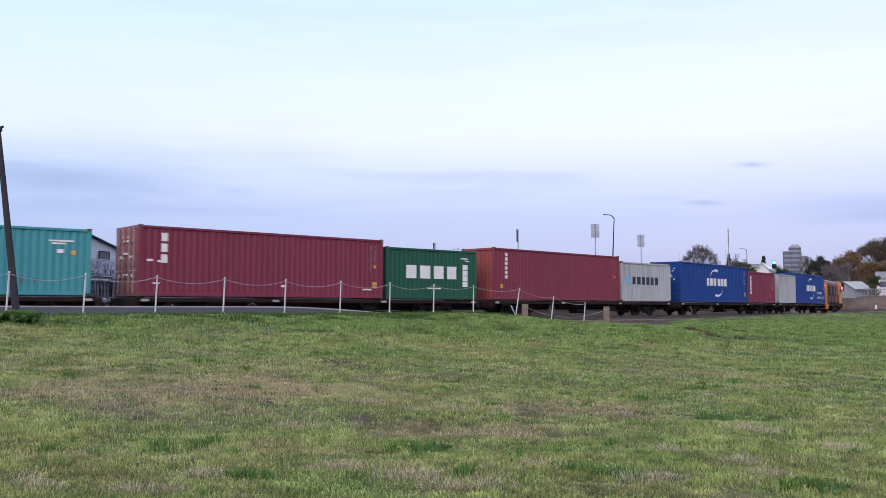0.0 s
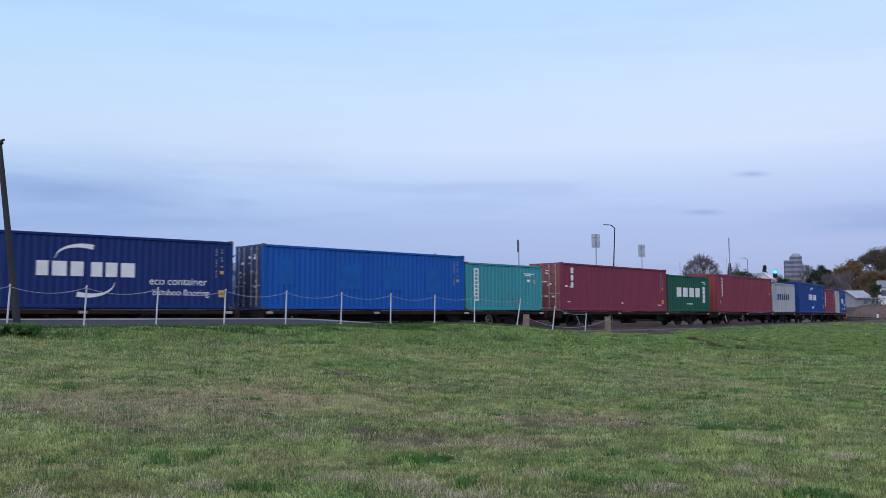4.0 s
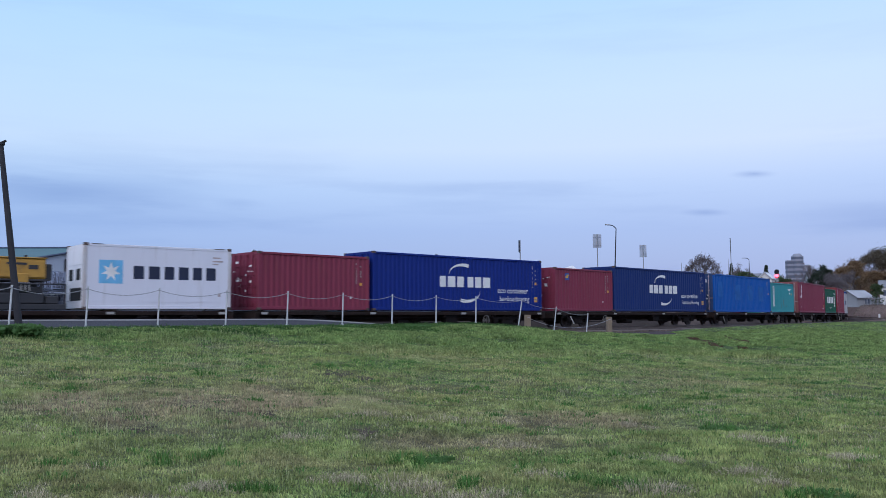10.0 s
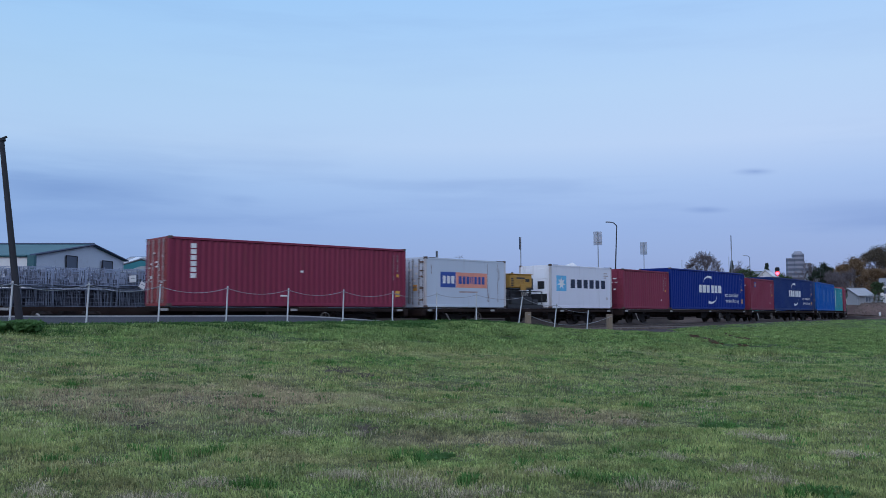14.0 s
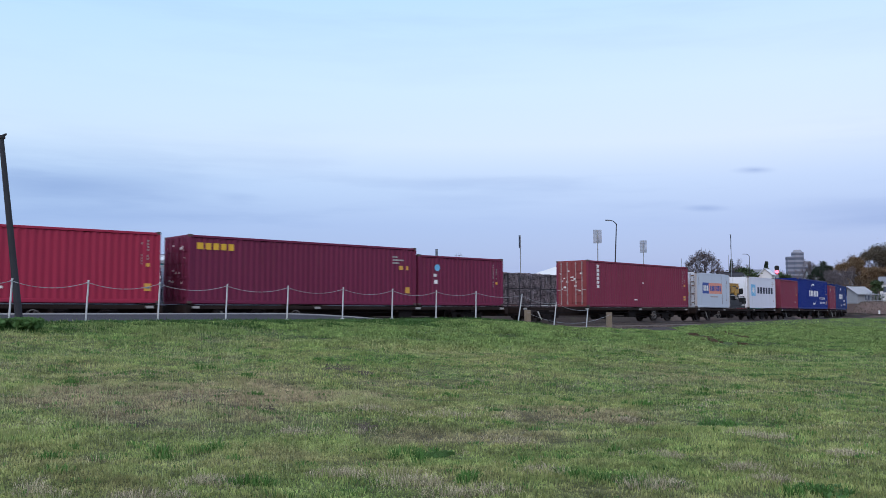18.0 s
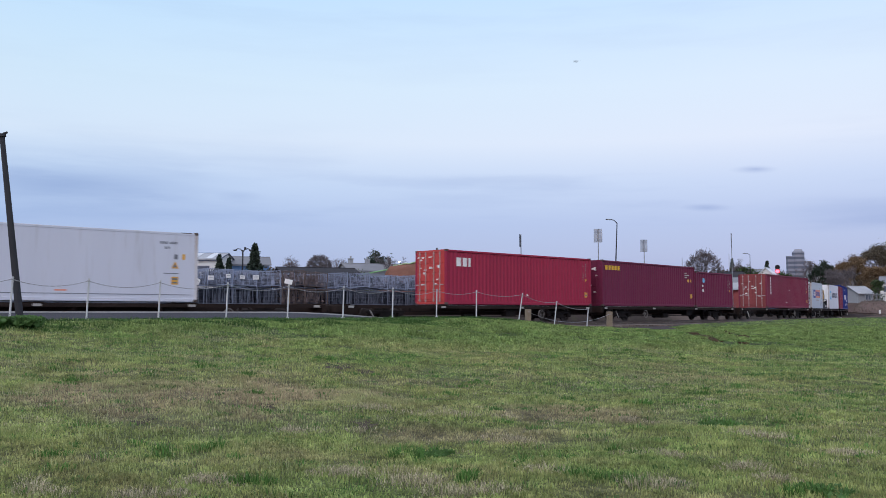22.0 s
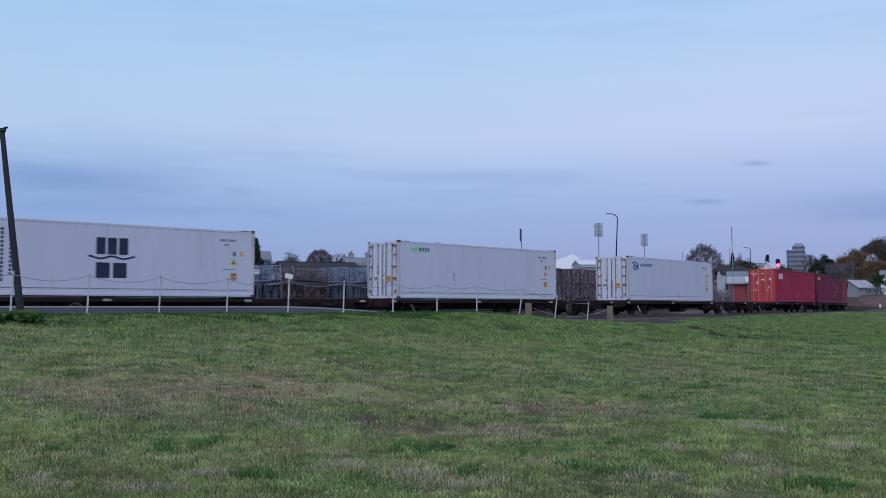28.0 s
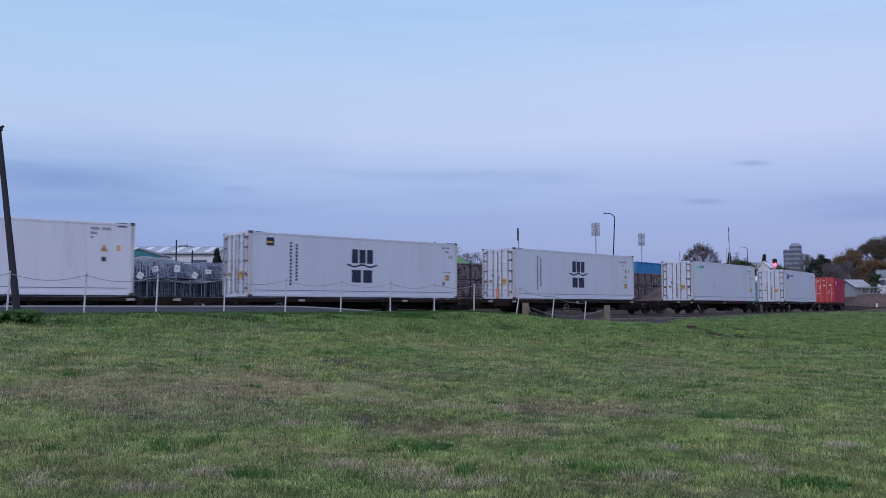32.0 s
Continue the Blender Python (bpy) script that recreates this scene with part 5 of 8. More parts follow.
def locomotive(s_rear):
    """Orange diesel locomotive with yellow ends and a grey roof, six axles."""
    L, reach = 17.8, 11.0
    c = s_rear + L / 2
    lo = thing("locomotive", on_line(c, reach), "orange diesel locomotive with orange-yellow ends and grey roof", "locomotive")
    MOVERS.append((lo, c, 0.0, reach))
    org = material("loco_orange", (0.62, 0.20, 0.03), 0.5, vary=0.15, scale=2, dirt=(0.10, 0.05, 0.03), dirt_amount=0.3)
    yel = material("loco_yellow", (0.56, 0.21, 0.03), 0.5, vary=0.15, scale=2)
    red = material("loco_brown", (0.13, 0.036, 0.03), 0.55, vary=0.2, scale=2)
    gry = material("loco_roof", (0.32, 0.32, 0.33), 0.6, vary=0.2, scale=2)
    glass = material("dark_glass", (0.015, 0.018, 0.022), 0.1, vary=0.1, bump=0)
    z0, h = RAIL_TOP + 1.05, L / 2
    part("frame", boxes([(-h + 0.3, h - 0.3, -1.25, 1.25, RAIL_TOP + 0.75, z0)], 0.03), STEEL, lo)
    part("fuel_tank", boxes([(-2.2, 2.2, -1.1, 1.1, RAIL_TOP + 0.22, RAIL_TOP + 0.75)], 0.1), STEEL, lo)
    hood = part("hood", boxes([(-h + 1.5, h - 5.2, -1.12, 1.12, z0, z0 + 2.35)], 0.12), red, lo)
    part("hood_roof", boxes([(-h + 1.6, h - 5.3, -0.95, 0.95, z0 + 2.36, z0 + 2.52)], 0.05), gry, hood)
    part("grille", boxes([(x, x + 1.0, -1.14, -1.115, z0 + 0.9, z0 + 2.0) for x in (-6.5, -5.3, -3.2, -2.0, 0.5)]), DARK, hood)
    part("hood_door", boxes([(x, x + 0.95, -1.135, -1.118, z0 + 0.15, z0 + 0.8) for x in (-6.5, -5.4, -4.3, -3.2, -2.1, -1.0, 0.1, 1.2)], 0.005), red, hood)
    part("end_panel", boxes([(-h + 1.15, -h + 1.5, -1.1, 1.1, z0, z0 + 2.25)], 0.06), yel, lo, "orange-yellow end panel")
    cab = part("cab", boxes([(h - 5.2, h - 2.4, -1.3, 1.3, z0, z0 + 2.5)], 0.1), org, lo, "orange cab")
    part("cab_window", boxes([(h - 4.9, h - 3.9, -1.32, -1.305, z0 + 1.35, z0 + 2.05), (h - 3.7, h - 2.8, -1.32, -1.305, z0 + 1.35, z0 + 2.05)], 0.004), glass, cab)
    part("cab_roof", boxes([(h - 5.3, h - 2.3, -1.25, 1.25, z0 + 2.51, z0 + 2.62)], 0.03), gry, cab)
    part("nose", boxes([(h - 2.4, h - 0.9, -1.0, 1.0, z0, z0 + 1.6)], 0.15), yel, lo)
    for sx in (-1, 1):
        part("headstock", boxes([(sx * (h - 0.3) - 0.1, sx * (h - 0.3) + 0.1, -1.3, 1.3, RAIL_TOP + 0.45, z0)], 0.03), org, lo)
        part("coupler", boxes([(min(sx * (h - 0.2), sx * (h + 0.3)), max(sx * (h - 0.2), sx * (h + 0.3)), -0.12, 0.12, RAIL_TOP + 0.6, RAIL_TOP + 0.85)], 0.02), BOGIE, lo)
    part("handrail", tubes([((-h + 0.5, -1.28, z0 + 1.0), (h - 5.2, -1.28, z0 + 1.0), 0.025)] + [((x, -1.28, z0), (x, -1.28, z0 + 1.0), 0.02) for x in np.arange(-h + 0.5, h - 5.3, 1.6)], 6), DARK, lo)
    part("step", boxes([(-h + 0.45, -h + 0.95, -1.32, -1.0, RAIL_TOP + 0.3 + i * 0.25, RAIL_TOP + 0.34 + i * 0.25) for i in range(3)]), yel, lo)
    part("exhaust_stack", tubes([((-1.0, 0, z0 + 2.5), (-1.0, 0, z0 + 2.75), 0.2)], 10), DARK, lo)
    part("marker_light", tubes([((-h + 1.13, -0.8, z0 + 1.9), (-h + 1.10, -0.8, z0 + 1.9), 0.11)], 12), material("red_marker", (1.0, 0.08, 0.05), 0.4, emit=5.0, bump=0), lo, "red marker light")
    for x in (-reach / 2, reach / 2):
        bogie(lo, x, 3)


locomotive(78.4)


# ---- the post-and-chain fence along the lane ----
GALV = material("galvanised_post", (0.55, 0.55, 0.57), 0.5, 0.2, vary=0.15, scale=4, fine=40, bump=0.1)
CHAIN = material("grey_chain", (0.34, 0.34, 0.36), 0.5, 0.5, vary=0.2, scale=10)
WOOD = material("weathered_timber", (0.235, 0.178, 0.125), 0.85, vary=0.35, scale=4, fine=35, bump=0.5)
DARK_POLE = material("dark_pole", (0.036, 0.036, 0.042), 0.85, spec=0.25, vary=0.3, scale=2, fine=25, bump=0.3)


def post(x, y, z, h, lean_right, lean_back=0.0):
    p = thing("fence_post", pose(x, y, z, lean_back, lean_right, 0), "slim white metal fence post at the lane's edge", "fence post", "posts of the chain fence")
    part("shaft", tubes([((0, 0, -0.15), (0, 0, h), 0.026, 0.024)], 10), GALV, p)
    part("cap", tubes([((0, 0, h), (0, 0, h + 0.015), 0.031, 0.025)], 10), GALV, p)
    part("foot_plate", boxes([(-0.055, 0.055, -0.055, 0.055, -0.02, 0.03)], 0.01), GALV, p)
    part("chain_ring", tubes([((-0.03, -0.04, h - 0.05), (0.03, -0.04, h - 0.05), 0.018)], 6), CHAIN, p)
    return Vector((x, y, z)) + Matrix.Rotation(radians(lean_right), 3, "Y") @ Vector((0, -0.04, h - 0.05))


def chain(p, q, sag):
    """A sagging chain of small links between two fixing points."""
    bm = bmesh.new()
    n = 26
    pts = [p.lerp(q, i / n) - Vector((0, 0, sag * 4 * (i / n) * (1 - i / n))) for i in range(n + 1)]
    for i, (a, b) in enumerate(zip(pts, pts[1:])):
        tube(bm, a.lerp(b, -0.08), a.lerp(b, 1.08), 0.011 if i % 2 else 0.007, n=5)
    tagged(part("chain", bm, CHAIN), "thin grey chain sagging between two fence posts", "chain", "chains of the fence")


def fence():
    tops = []
    for i in range(-3, 7):
        a = 2.215 * i - 0.03 + 0.03 * math.sin(i * 5.1) + {-1: 0.13, -2: 0.40, -3: 0.50}.get(i, 0)
        x, y = along(a, 0.0)
        tops.append(post(x, y, 1.29 + 0.005 * i, 1.10 - 0.012 * max(0, i), 2.2 - 0.25 * i, 0))
    for a, z, h, lean in ((15.8, 1.17, 1.12, 8.5), (18.15, 0.90, 1.08, 6.5), (20.5, 0.72, 0.98, 5.0)):
        x, y = along(a, 0.0)
        tops.append(post(x, y, z, h, lean))
    for i, (p, q) in enumerate(zip(tops, tops[1:])):
        chain(p, q, 0.16 if i < 8 else 0.12)
    stumps = []
    for a, u, z, h in ((17.5, -0.92, 0.90, 0.74), (22.9, -0.42, 0.68, 0.86)):
        x, y = along(a, u)
        s = thing("timber_bollard", pose(x, y, z, 0, 0.5, 20), "short weathered square timber bollard on gravel", "bollard", "timber bollards")
        bm = boxes([(-0.11, 0.11, -0.11, 0.11, -0.2, h)], 0.015)
        part("bollard_post", bm, WOOD, s)
        part("staple", tubes([((-0.05, -0.12, h - 0.12), (0.05, -0.12, h - 0.12), 0.012)], 6), CHAIN, s)
        stumps.append(Vector((x, y - 0.12, z + h - 0.12)))
    chain(stumps[0], stumps[1], 0.42)


fence()


def leaning_pole():
    x, y = -11.95, 24.6
    p = thing("leaning_pole", pose(x, y, 1.27, 0, -7.6, 0), "dark leaning timber pole with a small cap", "pole")
    part("shaft", tubes([((0, 0, -0.4), (0, 0, 5.25), 0.105, 0.068)], 14), DARK_POLE, p)
    part("cap", tubes([((0, 0, 5.25), (0, 0, 5.33), 0.11, 0.11), ((0.05, 0, 5.33), (0.16, 0, 5.36), 0.04, 0.03)], 10), DARK_POLE, p)


leaning_pole()

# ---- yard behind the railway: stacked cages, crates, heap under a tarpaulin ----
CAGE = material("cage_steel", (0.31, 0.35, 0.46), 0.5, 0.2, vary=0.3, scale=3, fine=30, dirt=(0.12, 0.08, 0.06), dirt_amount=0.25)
# darker steel and scrap for the lower tiers: their shade is in the colour
CAGE_LOW = material("shaded_cage_steel", (0.165, 0.185, 0.24), 0.6, 0.3, vary=0.3, scale=3, fine=30)
SCRAP_LOW = material("shaded_scrap", (0.058, 0.063, 0.086), 0.8, 0.05, vary=0.5, scale=5, fine=20, island=0.6)
RUSTY = material("rusty_steel", (0.12, 0.085, 0.075), 0.85, 0.1, vary=0.4, scale=3, fine=30, bump=0.4)
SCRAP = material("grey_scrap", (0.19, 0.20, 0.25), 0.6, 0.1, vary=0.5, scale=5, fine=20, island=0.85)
SCRAP_DARK = material("dark_offcuts", (0.06, 0.052, 0.058), 0.9, vary=0.4, scale=4, fine=20)
SCRAP_BROWN = material("brown_offcuts", (0.205, 0.168, 0.180), 0.85, vary=0.4, scale=5, fine=20, island=0.55)


def cage_source(seed, metal, fill, lower=False, w=1.55, h=1.0, d=1.2):
    """An open steel stillage: thin frame, wire grids on its faces, loose contents."""
    rnd = random.Random(seed)
    label = "stacked grey steel cage filled with scrap" if metal is not RUSTY else "stacked rusty steel cage filled with scrap"
    c = thing("steel_cage", pose(0, 0, -50), label, "steel cage", "stacked cages in the yard")
    e = 0.020
    rows = [(x - e, x + e, y - e, y + e, 0.0, h) for x in (-w / 2, w / 2) for y in (-d / 2, d / 2)]
    rows += [(-w / 2, w / 2, y - 0.018, y + 0.018, h - 0.06, h - 0.02) for y in (-d / 2, d / 2)] + [(x - 0.018, x + 0.018, -d / 2, d / 2, h - 0.06, h - 0.02) for x in (-w / 2, w / 2)]
    rows.append((-w / 2, w / 2, -d / 2, d / 2, 0.10, 0.13))
    part("frame", boxes(rows), metal, c)
    bm = bmesh.new()
    for y, n in ((-d / 2, 20), (d / 2, 13)):
        for i in range(1, n):
            x = -w / 2 + w * i / n + rnd.uniform(-0.012, 0.012)
            if rnd.random() < 0.92:
                tube(bm, (x, y, 0.14), (x + rnd.uniform(-0.05, 0.05), y + rnd.uniform(-0.02, 0.05), h - 0.05 + rnd.uniform(-0.12, 0.10)), 0.011 if lower else 0.008, n=4)
        for z in (0.30, 0.52, 0.74):
            tube(bm, (-w / 2, y, z + rnd.uniform(-0.03, 0.03)), (w / 2, y, z + rnd.uniform(-0.05, 0.05)), 0.007, n=4)
    tagged(part("bar_grid", bm, metal, c), kind="stuff")
    bm = bmesh.new()
    for i in range(70):
        p = Vector((rnd.uniform(-w / 2 + 0.1, w / 2 - 0.1), rnd.uniform(-d / 2 + 0.08, d / 2 - 0.1), rnd.uniform(0.18, h * rnd.choice((0.5, 0.75, 0.95)))))
        up = rnd.random() < 0.7
        q = p + Vector((rnd.uniform(-0.06, 0.06) if up else rnd.uniform(-0.5, 0.5), rnd.uniform(-0.1, 0.1), rnd.uniform(0.2, 0.6) if up else rnd.uniform(-0.08, 0.08)))
        q.x, q.z = max(-w / 2 + 0.05, min(w / 2 - 0.05, q.x)), max(0.17, min(h + 0.03, q.z))
        tube(bm, p, q, rnd.uniform(0.006, 0.014), n=4)
    for i in range(34 if lower else 18):
        x, z, y = rnd.uniform(-w / 2 + 0.15, w / 2 - 0.15), rnd.uniform(0.2, h * 0.8), rnd.uniform(-d / 2 + 0.1, d / 2 - 0.2)
        sx, sz = rnd.uniform(0.03, 0.14), rnd.uniform(0.03, 0.16)
        box(bm, x - sx, x + sx, y, y + rnd.uniform(0.02, 0.12), z - min(sz, z - 0.15), z + sz)
    tagged(part("scrap_fill", bm, fill, c), kind="stuff")
    # added backing, a dark sheet for the shade inside the cage
    part("shade_backing", boxes([(-w / 2 + 0.04, w / 2 - 0.04, d / 2 - 0.08, d / 2 - 0.06, 0.14, h - (0.10 if lower else 0.55))]), SCRAP_LOW, c, "dark backing added for the shade behind the contents")
    return c


def crate_source(seed):
    """A dark stillage of stacked timber offcuts with posts at its corners."""
    rnd = random.Random(seed)
    c = thing("timber_crate", pose(0, 0, -50), "dark crate of brown offcuts stacked in the yard", "crate", "stacked crates in the yard")
    w, h, d = 1.30, 1.22, 1.2
    part("crate_frame", boxes([(x - 0.025, x + 0.025, y - 0.025, y + 0.025, 0, h) for x in (-w / 2, w / 2) for y in (-d / 2, d / 2)] +
                              [(-w / 2, w / 2, -d / 2 - 0.01, -d / 2 + 0.03, z, z + 0.03) for z in (0.05, h - 0.1)] +
                              [(x - 0.03, x + 0.03, -d / 2, d / 2, h - 0.1, h - 0.04) for x in (-w / 2, w / 2)]), SCRAP_DARK, c)
    bm = bmesh.new()
    z = 0.10
    while z < h:
        x = -w / 2 + 0.04
        while x < w / 2 - 0.05:
            sx, sz = rnd.uniform(0.05, 0.20), rnd.uniform(0.035, 0.085)
            y = -d / 2 + rnd.uniform(-0.05, 0.10)
            if rnd.random() < 0.9:
                box(bm, x, min(w / 2 - 0.03, x + sx), y, y + 0.45, z, z + sz)
            x += sx + rnd.uniform(0.0, 0.05)
        z += rnd.uniform(0.06, 0.095)
    for i in range(16):
        x = rnd.uniform(-w / 2 + 0.05, w / 2 - 0.12)
        z = rnd.uniform(0.1, h - 0.45)
        box(bm, x, x + rnd.uniform(0.02, 0.05), -d / 2 - 0.06, -d / 2 + 0.02, z, z + rnd.uniform(0.2, 0.45))
    tagged(part("offcut_fill", bm, SCRAP_BROWN, c), kind="stuff")
    part("backing", boxes([(-w / 2 + 0.05, w / 2 - 0.05, -d / 2 + 0.2, d / 2 - 0.05, 0.05, h - 0.04)]), SCRAP_DARK, c)
    return c


def yard():
    rnd = random.Random(3)
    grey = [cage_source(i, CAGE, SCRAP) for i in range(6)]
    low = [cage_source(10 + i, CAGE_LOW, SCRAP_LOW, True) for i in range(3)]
    rust = [cage_source(20 + i, RUSTY, SCRAP_BROWN) for i in range(2)]
    crates = [crate_source(40 + i) for i in range(4)]
    used = set()

    def stand(src, s, side, z, tilt=0.0):
        x, y, _ = line_at(s, side)
        m = pose(x, y, z, 0, tilt, line_turn(s) + rnd.uniform(-3, 3))
        if src in used:
            copy_thing(src, m)
        else:
            used.add(src)
            src.matrix_basis = m
    s = -26.0
    while s < 26.0:
        bank = rust if 12.6 < s < 17.0 else grey
        side = 10.4 + rnd.uniform(-0.1, 0.1)
        for tier in range(3):
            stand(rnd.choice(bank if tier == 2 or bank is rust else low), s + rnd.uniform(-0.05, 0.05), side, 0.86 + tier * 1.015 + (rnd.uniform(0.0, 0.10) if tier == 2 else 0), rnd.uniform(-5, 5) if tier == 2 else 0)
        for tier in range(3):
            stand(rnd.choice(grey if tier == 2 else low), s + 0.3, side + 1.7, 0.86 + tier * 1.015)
        s += 1.66
    s = 26.4
    while s < 75.0 and line_at(s, 10.8)[0] / line_at(s, 10.8)[1] < 0.262:
        for tier in range(3):
            stand(rnd.choice(crates), s, 10.8 + rnd.uniform(-0.05, 0.05), 0.88 + tier * 1.23)
        s += 1.40
    for src in grey + low + rust + crates:
        if src not in used:
            stand(src, -28 - len(used), 12.0, 0.9)


def yard_notice():
    x, y = -9.16, 51.2
    z, zt = ground_at(x, y), 3.41
    t = thing("notice_board", pose(x, y, z), "small tilted white notice board on a stake before the cages", "notice board")
    part("stake", boxes([(-0.03, 0.03, -0.03, 0.03, -0.2, zt - z - 0.05)]), WOOD, t)
    part("board", put(boxes([(-0.24, 0.22, -0.05, -0.032, -0.28, 0.0)], 0.004), pose(0, 0, zt - z, 0, 12, 0)), WHITE_MARK, t, "white board")
    # label boards wired to the cages and crates
    for s, z, w, h, lean in ((3.8, 3.25, 0.34, 0.36, -4), (4.25, 2.95, 0.32, 0.34, 28), (5.2, 3.32, 0.38, 0.30, -16), (6.4, 3.34, 0.32, 0.36, 8), (7.4, 3.02, 0.30, 0.34, 24), (8.3, 3.28, 0.34, 0.24, 0),
                             (9.4, 3.42, 0.28, 0.22, -6), (10.3, 3.38, 0.32, 0.20, 3), (11.2, 3.36, 0.38, 0.26, -3), (25.8, 4.08, 0.30, 0.34, 0), (26.9, 4.20, 0.30, 0.30, 3)):
        t = thing("label_board", Matrix.Translation(line_at(s, 9.72 if s < 20 else 10.06, z)) @ pose(0, 0, 0, 0, lean, line_turn(s)), "small white label board wired to a stacked cage", "label board", "label boards in the yard")
        part("sheet", boxes([(-w / 2, w / 2, -0.012, 0.012, 0, h)], 0.003), WHITE_MARK, t)
        for sx in (-1, 1):
            part("wire_tie", tubes([((sx * w * 0.35, 0, h - 0.04), (sx * w * 0.35, 0.14, h - 0.02), 0.006)], 4), CHAIN, t)
        part("print_line", boxes([(-w * 0.3, w * 0.3, -0.016, -0.013, h * 0.55, h * 0.63)]), SLATE_MARK, t)
    # a pale sheet laid over scrap behind the cages, sagging between its supports
    t = thing("sheeted_stack", pose(-17.9, 53.6, ground_at(-17.9, 53.6)), "pale weathered sheet over a long stack of scrap", "stack")
    top = 4.52 - ground_at(-17.9, 53.6)
    bm = bmesh.new()
    rows = []
    for i in range(25):
        f = i / 24
        arch = top - 0.42 * (2 * f - 1) ** 2 + 0.05 * math.sin(f * 19)
        rows.append([bm.verts.new((-2.0 + 4.0 * f, yy, arch - dz)) for yy, dz in ((-1.5, 0.55), (-1.2, 0.08), (0.0, 0.0), (1.2, 0.08), (1.5, 0.55))])
    for p, q in zip(rows, rows[1:]):
        for k in range(4):
            bm.faces.new((p[k], q[k], q[k + 1], p[k + 1]))
    bmesh.ops.solidify(bm, geom=bm.faces, thickness=0.02)
    part("cover_sheet", bm, material("weathered_sheet", (0.42, 0.44, 0.46), 0.7, vary=0.2, scale=1.5, fine=12, bump=0.4, dirt=(0.2, 0.2, 0.22), dirt_amount=0.4), t)
    part("stacked_scrap", boxes([(-1.95, 1.95, -1.4, 1.4, 0.0, top - 0.5)], 0.05), SCRAP_LOW, t)


SOIL = material("red_soil", (0.185, 0.085, 0.062), 0.95, spec=0.12, vary=0.35, scale=1.2, fine=8, bump=0.9, dirt=(0.25, 0.12, 0.07), dirt_amount=0.35)
TARP = material("green_tarpaulin", (0.22, 0.46, 0.20), 0.5, vary=0.12, scale=1.5, fine=25, bump=0.25)


def heap():
    cx, cy = -0.3, 80.0
    gz = ground_at(cx, cy) - 0.3

    def hz(x, y):
        side = float(smooth01(np.array((x + 7.0) / 2.4))) * (1 - 0.16 * float(smooth01(np.array((x - 0.5) / 3.5)))) * float(smooth01(np.array((8.4 - x) / 3.2)))
        deep = max(0.0, 1 - (abs(y) / 5.6) ** 3.0)
        dome = 0.78 * math.exp(-((x + 0.1) / 2.5) ** 2 - (y / 2.4) ** 2)
        rough = 0.10 * noise.noise(Vector((x * 0.6, y * 0.6, 1.3))) + 0.12 * noise.noise(Vector((x * 1.6, y * 1.6, 4))) + 0.06 * noise.noise(Vector((x * 4, y * 4, 8)))
        return (5.25 - gz + 0.45) * side * deep + dome + rough
    t = thing("soil_heap", pose(cx, cy, gz), "heap of red-brown soil in the yard", "heap")
    bm = bmesh.new()
    n = 60
    grid = [[bm.verts.new((x, y, hz(x, y))) for x in np.linspace(-7.6, 9.2, n)] for y in np.linspace(-6.2, 6.2, n)]
    for j in range(n - 1):
        for i in range(n - 1):
            bm.faces.new((grid[j][i], grid[j][i + 1], grid[j + 1][i + 1], grid[j + 1][i]))
    part("soil", bm, SOIL, t)
    # tarpaulin over the top and the far shoulder, its front edge nearly level
    tp = thing("tarpaulin", pose(cx, cy, gz), "bright green tarpaulin over the top of the soil heap", "tarpaulin")

    def front(fx):
        return -2.7 + 3.0 * (1 - float(smooth01(np.array(fx / 0.42)))) + 0.12 * math.sin(fx * 9)
    bm = bmesh.new()
    n = 44
    edge = []
    grid = []
    for j in range(n):
        row = []
        for i in range(n):
            fx, fy = i / (n - 1), j / (n - 1)
            x = -4.4 + 9.8 * fx
            y = front(fx) + (4.6 - front(fx)) * fy
            row.append(bm.verts.new((x, y, hz(x, y) + 0.10 + 0.04 * noise.noise(Vector((x * 1.3, y * 0.5, 7))))))
            if j == 0:
                edge.append(row[-1].co.copy())
        grid.append(row)
    for j in range(n - 1):
        for i in range(n - 1):
            bm.faces.new((grid[j][i], grid[j][i + 1], grid[j + 1][i + 1], grid[j + 1][i]))
    bmesh.ops.solidify(bm, geom=bm.faces, thickness=0.03)
    part("sheet", bm, TARP, tp)
    part("hem", tubes([(a, b, 0.05) for a, b in zip(edge, edge[1:])], 5), material("pale_hem", (0.50, 0.66, 0.42), 0.6, vary=0.15, scale=3), tp, "paler rolled hem")
    part("tail_strip", tubes([(edge[0], (-5.0, -1.5, hz(-5.0, -1.5) + 0.10), 0.07), ((-5.0, -1.5, hz(-5.0, -1.5) + 0.10), (-7.6, -3.0, 4.35), 0.07)], 6), TARP, tp)


# ---- buildings ----
# bluish tone: the sky's reflection is put into the glass colour
GLASS_DARK = material("window_glass", (0.055, 0.072, 0.115), 0.35, vary=0.2, scale=2, bump=0)
FRAME_W = material("window_frame", (0.36, 0.37, 0.41), 0.6, vary=0.1)


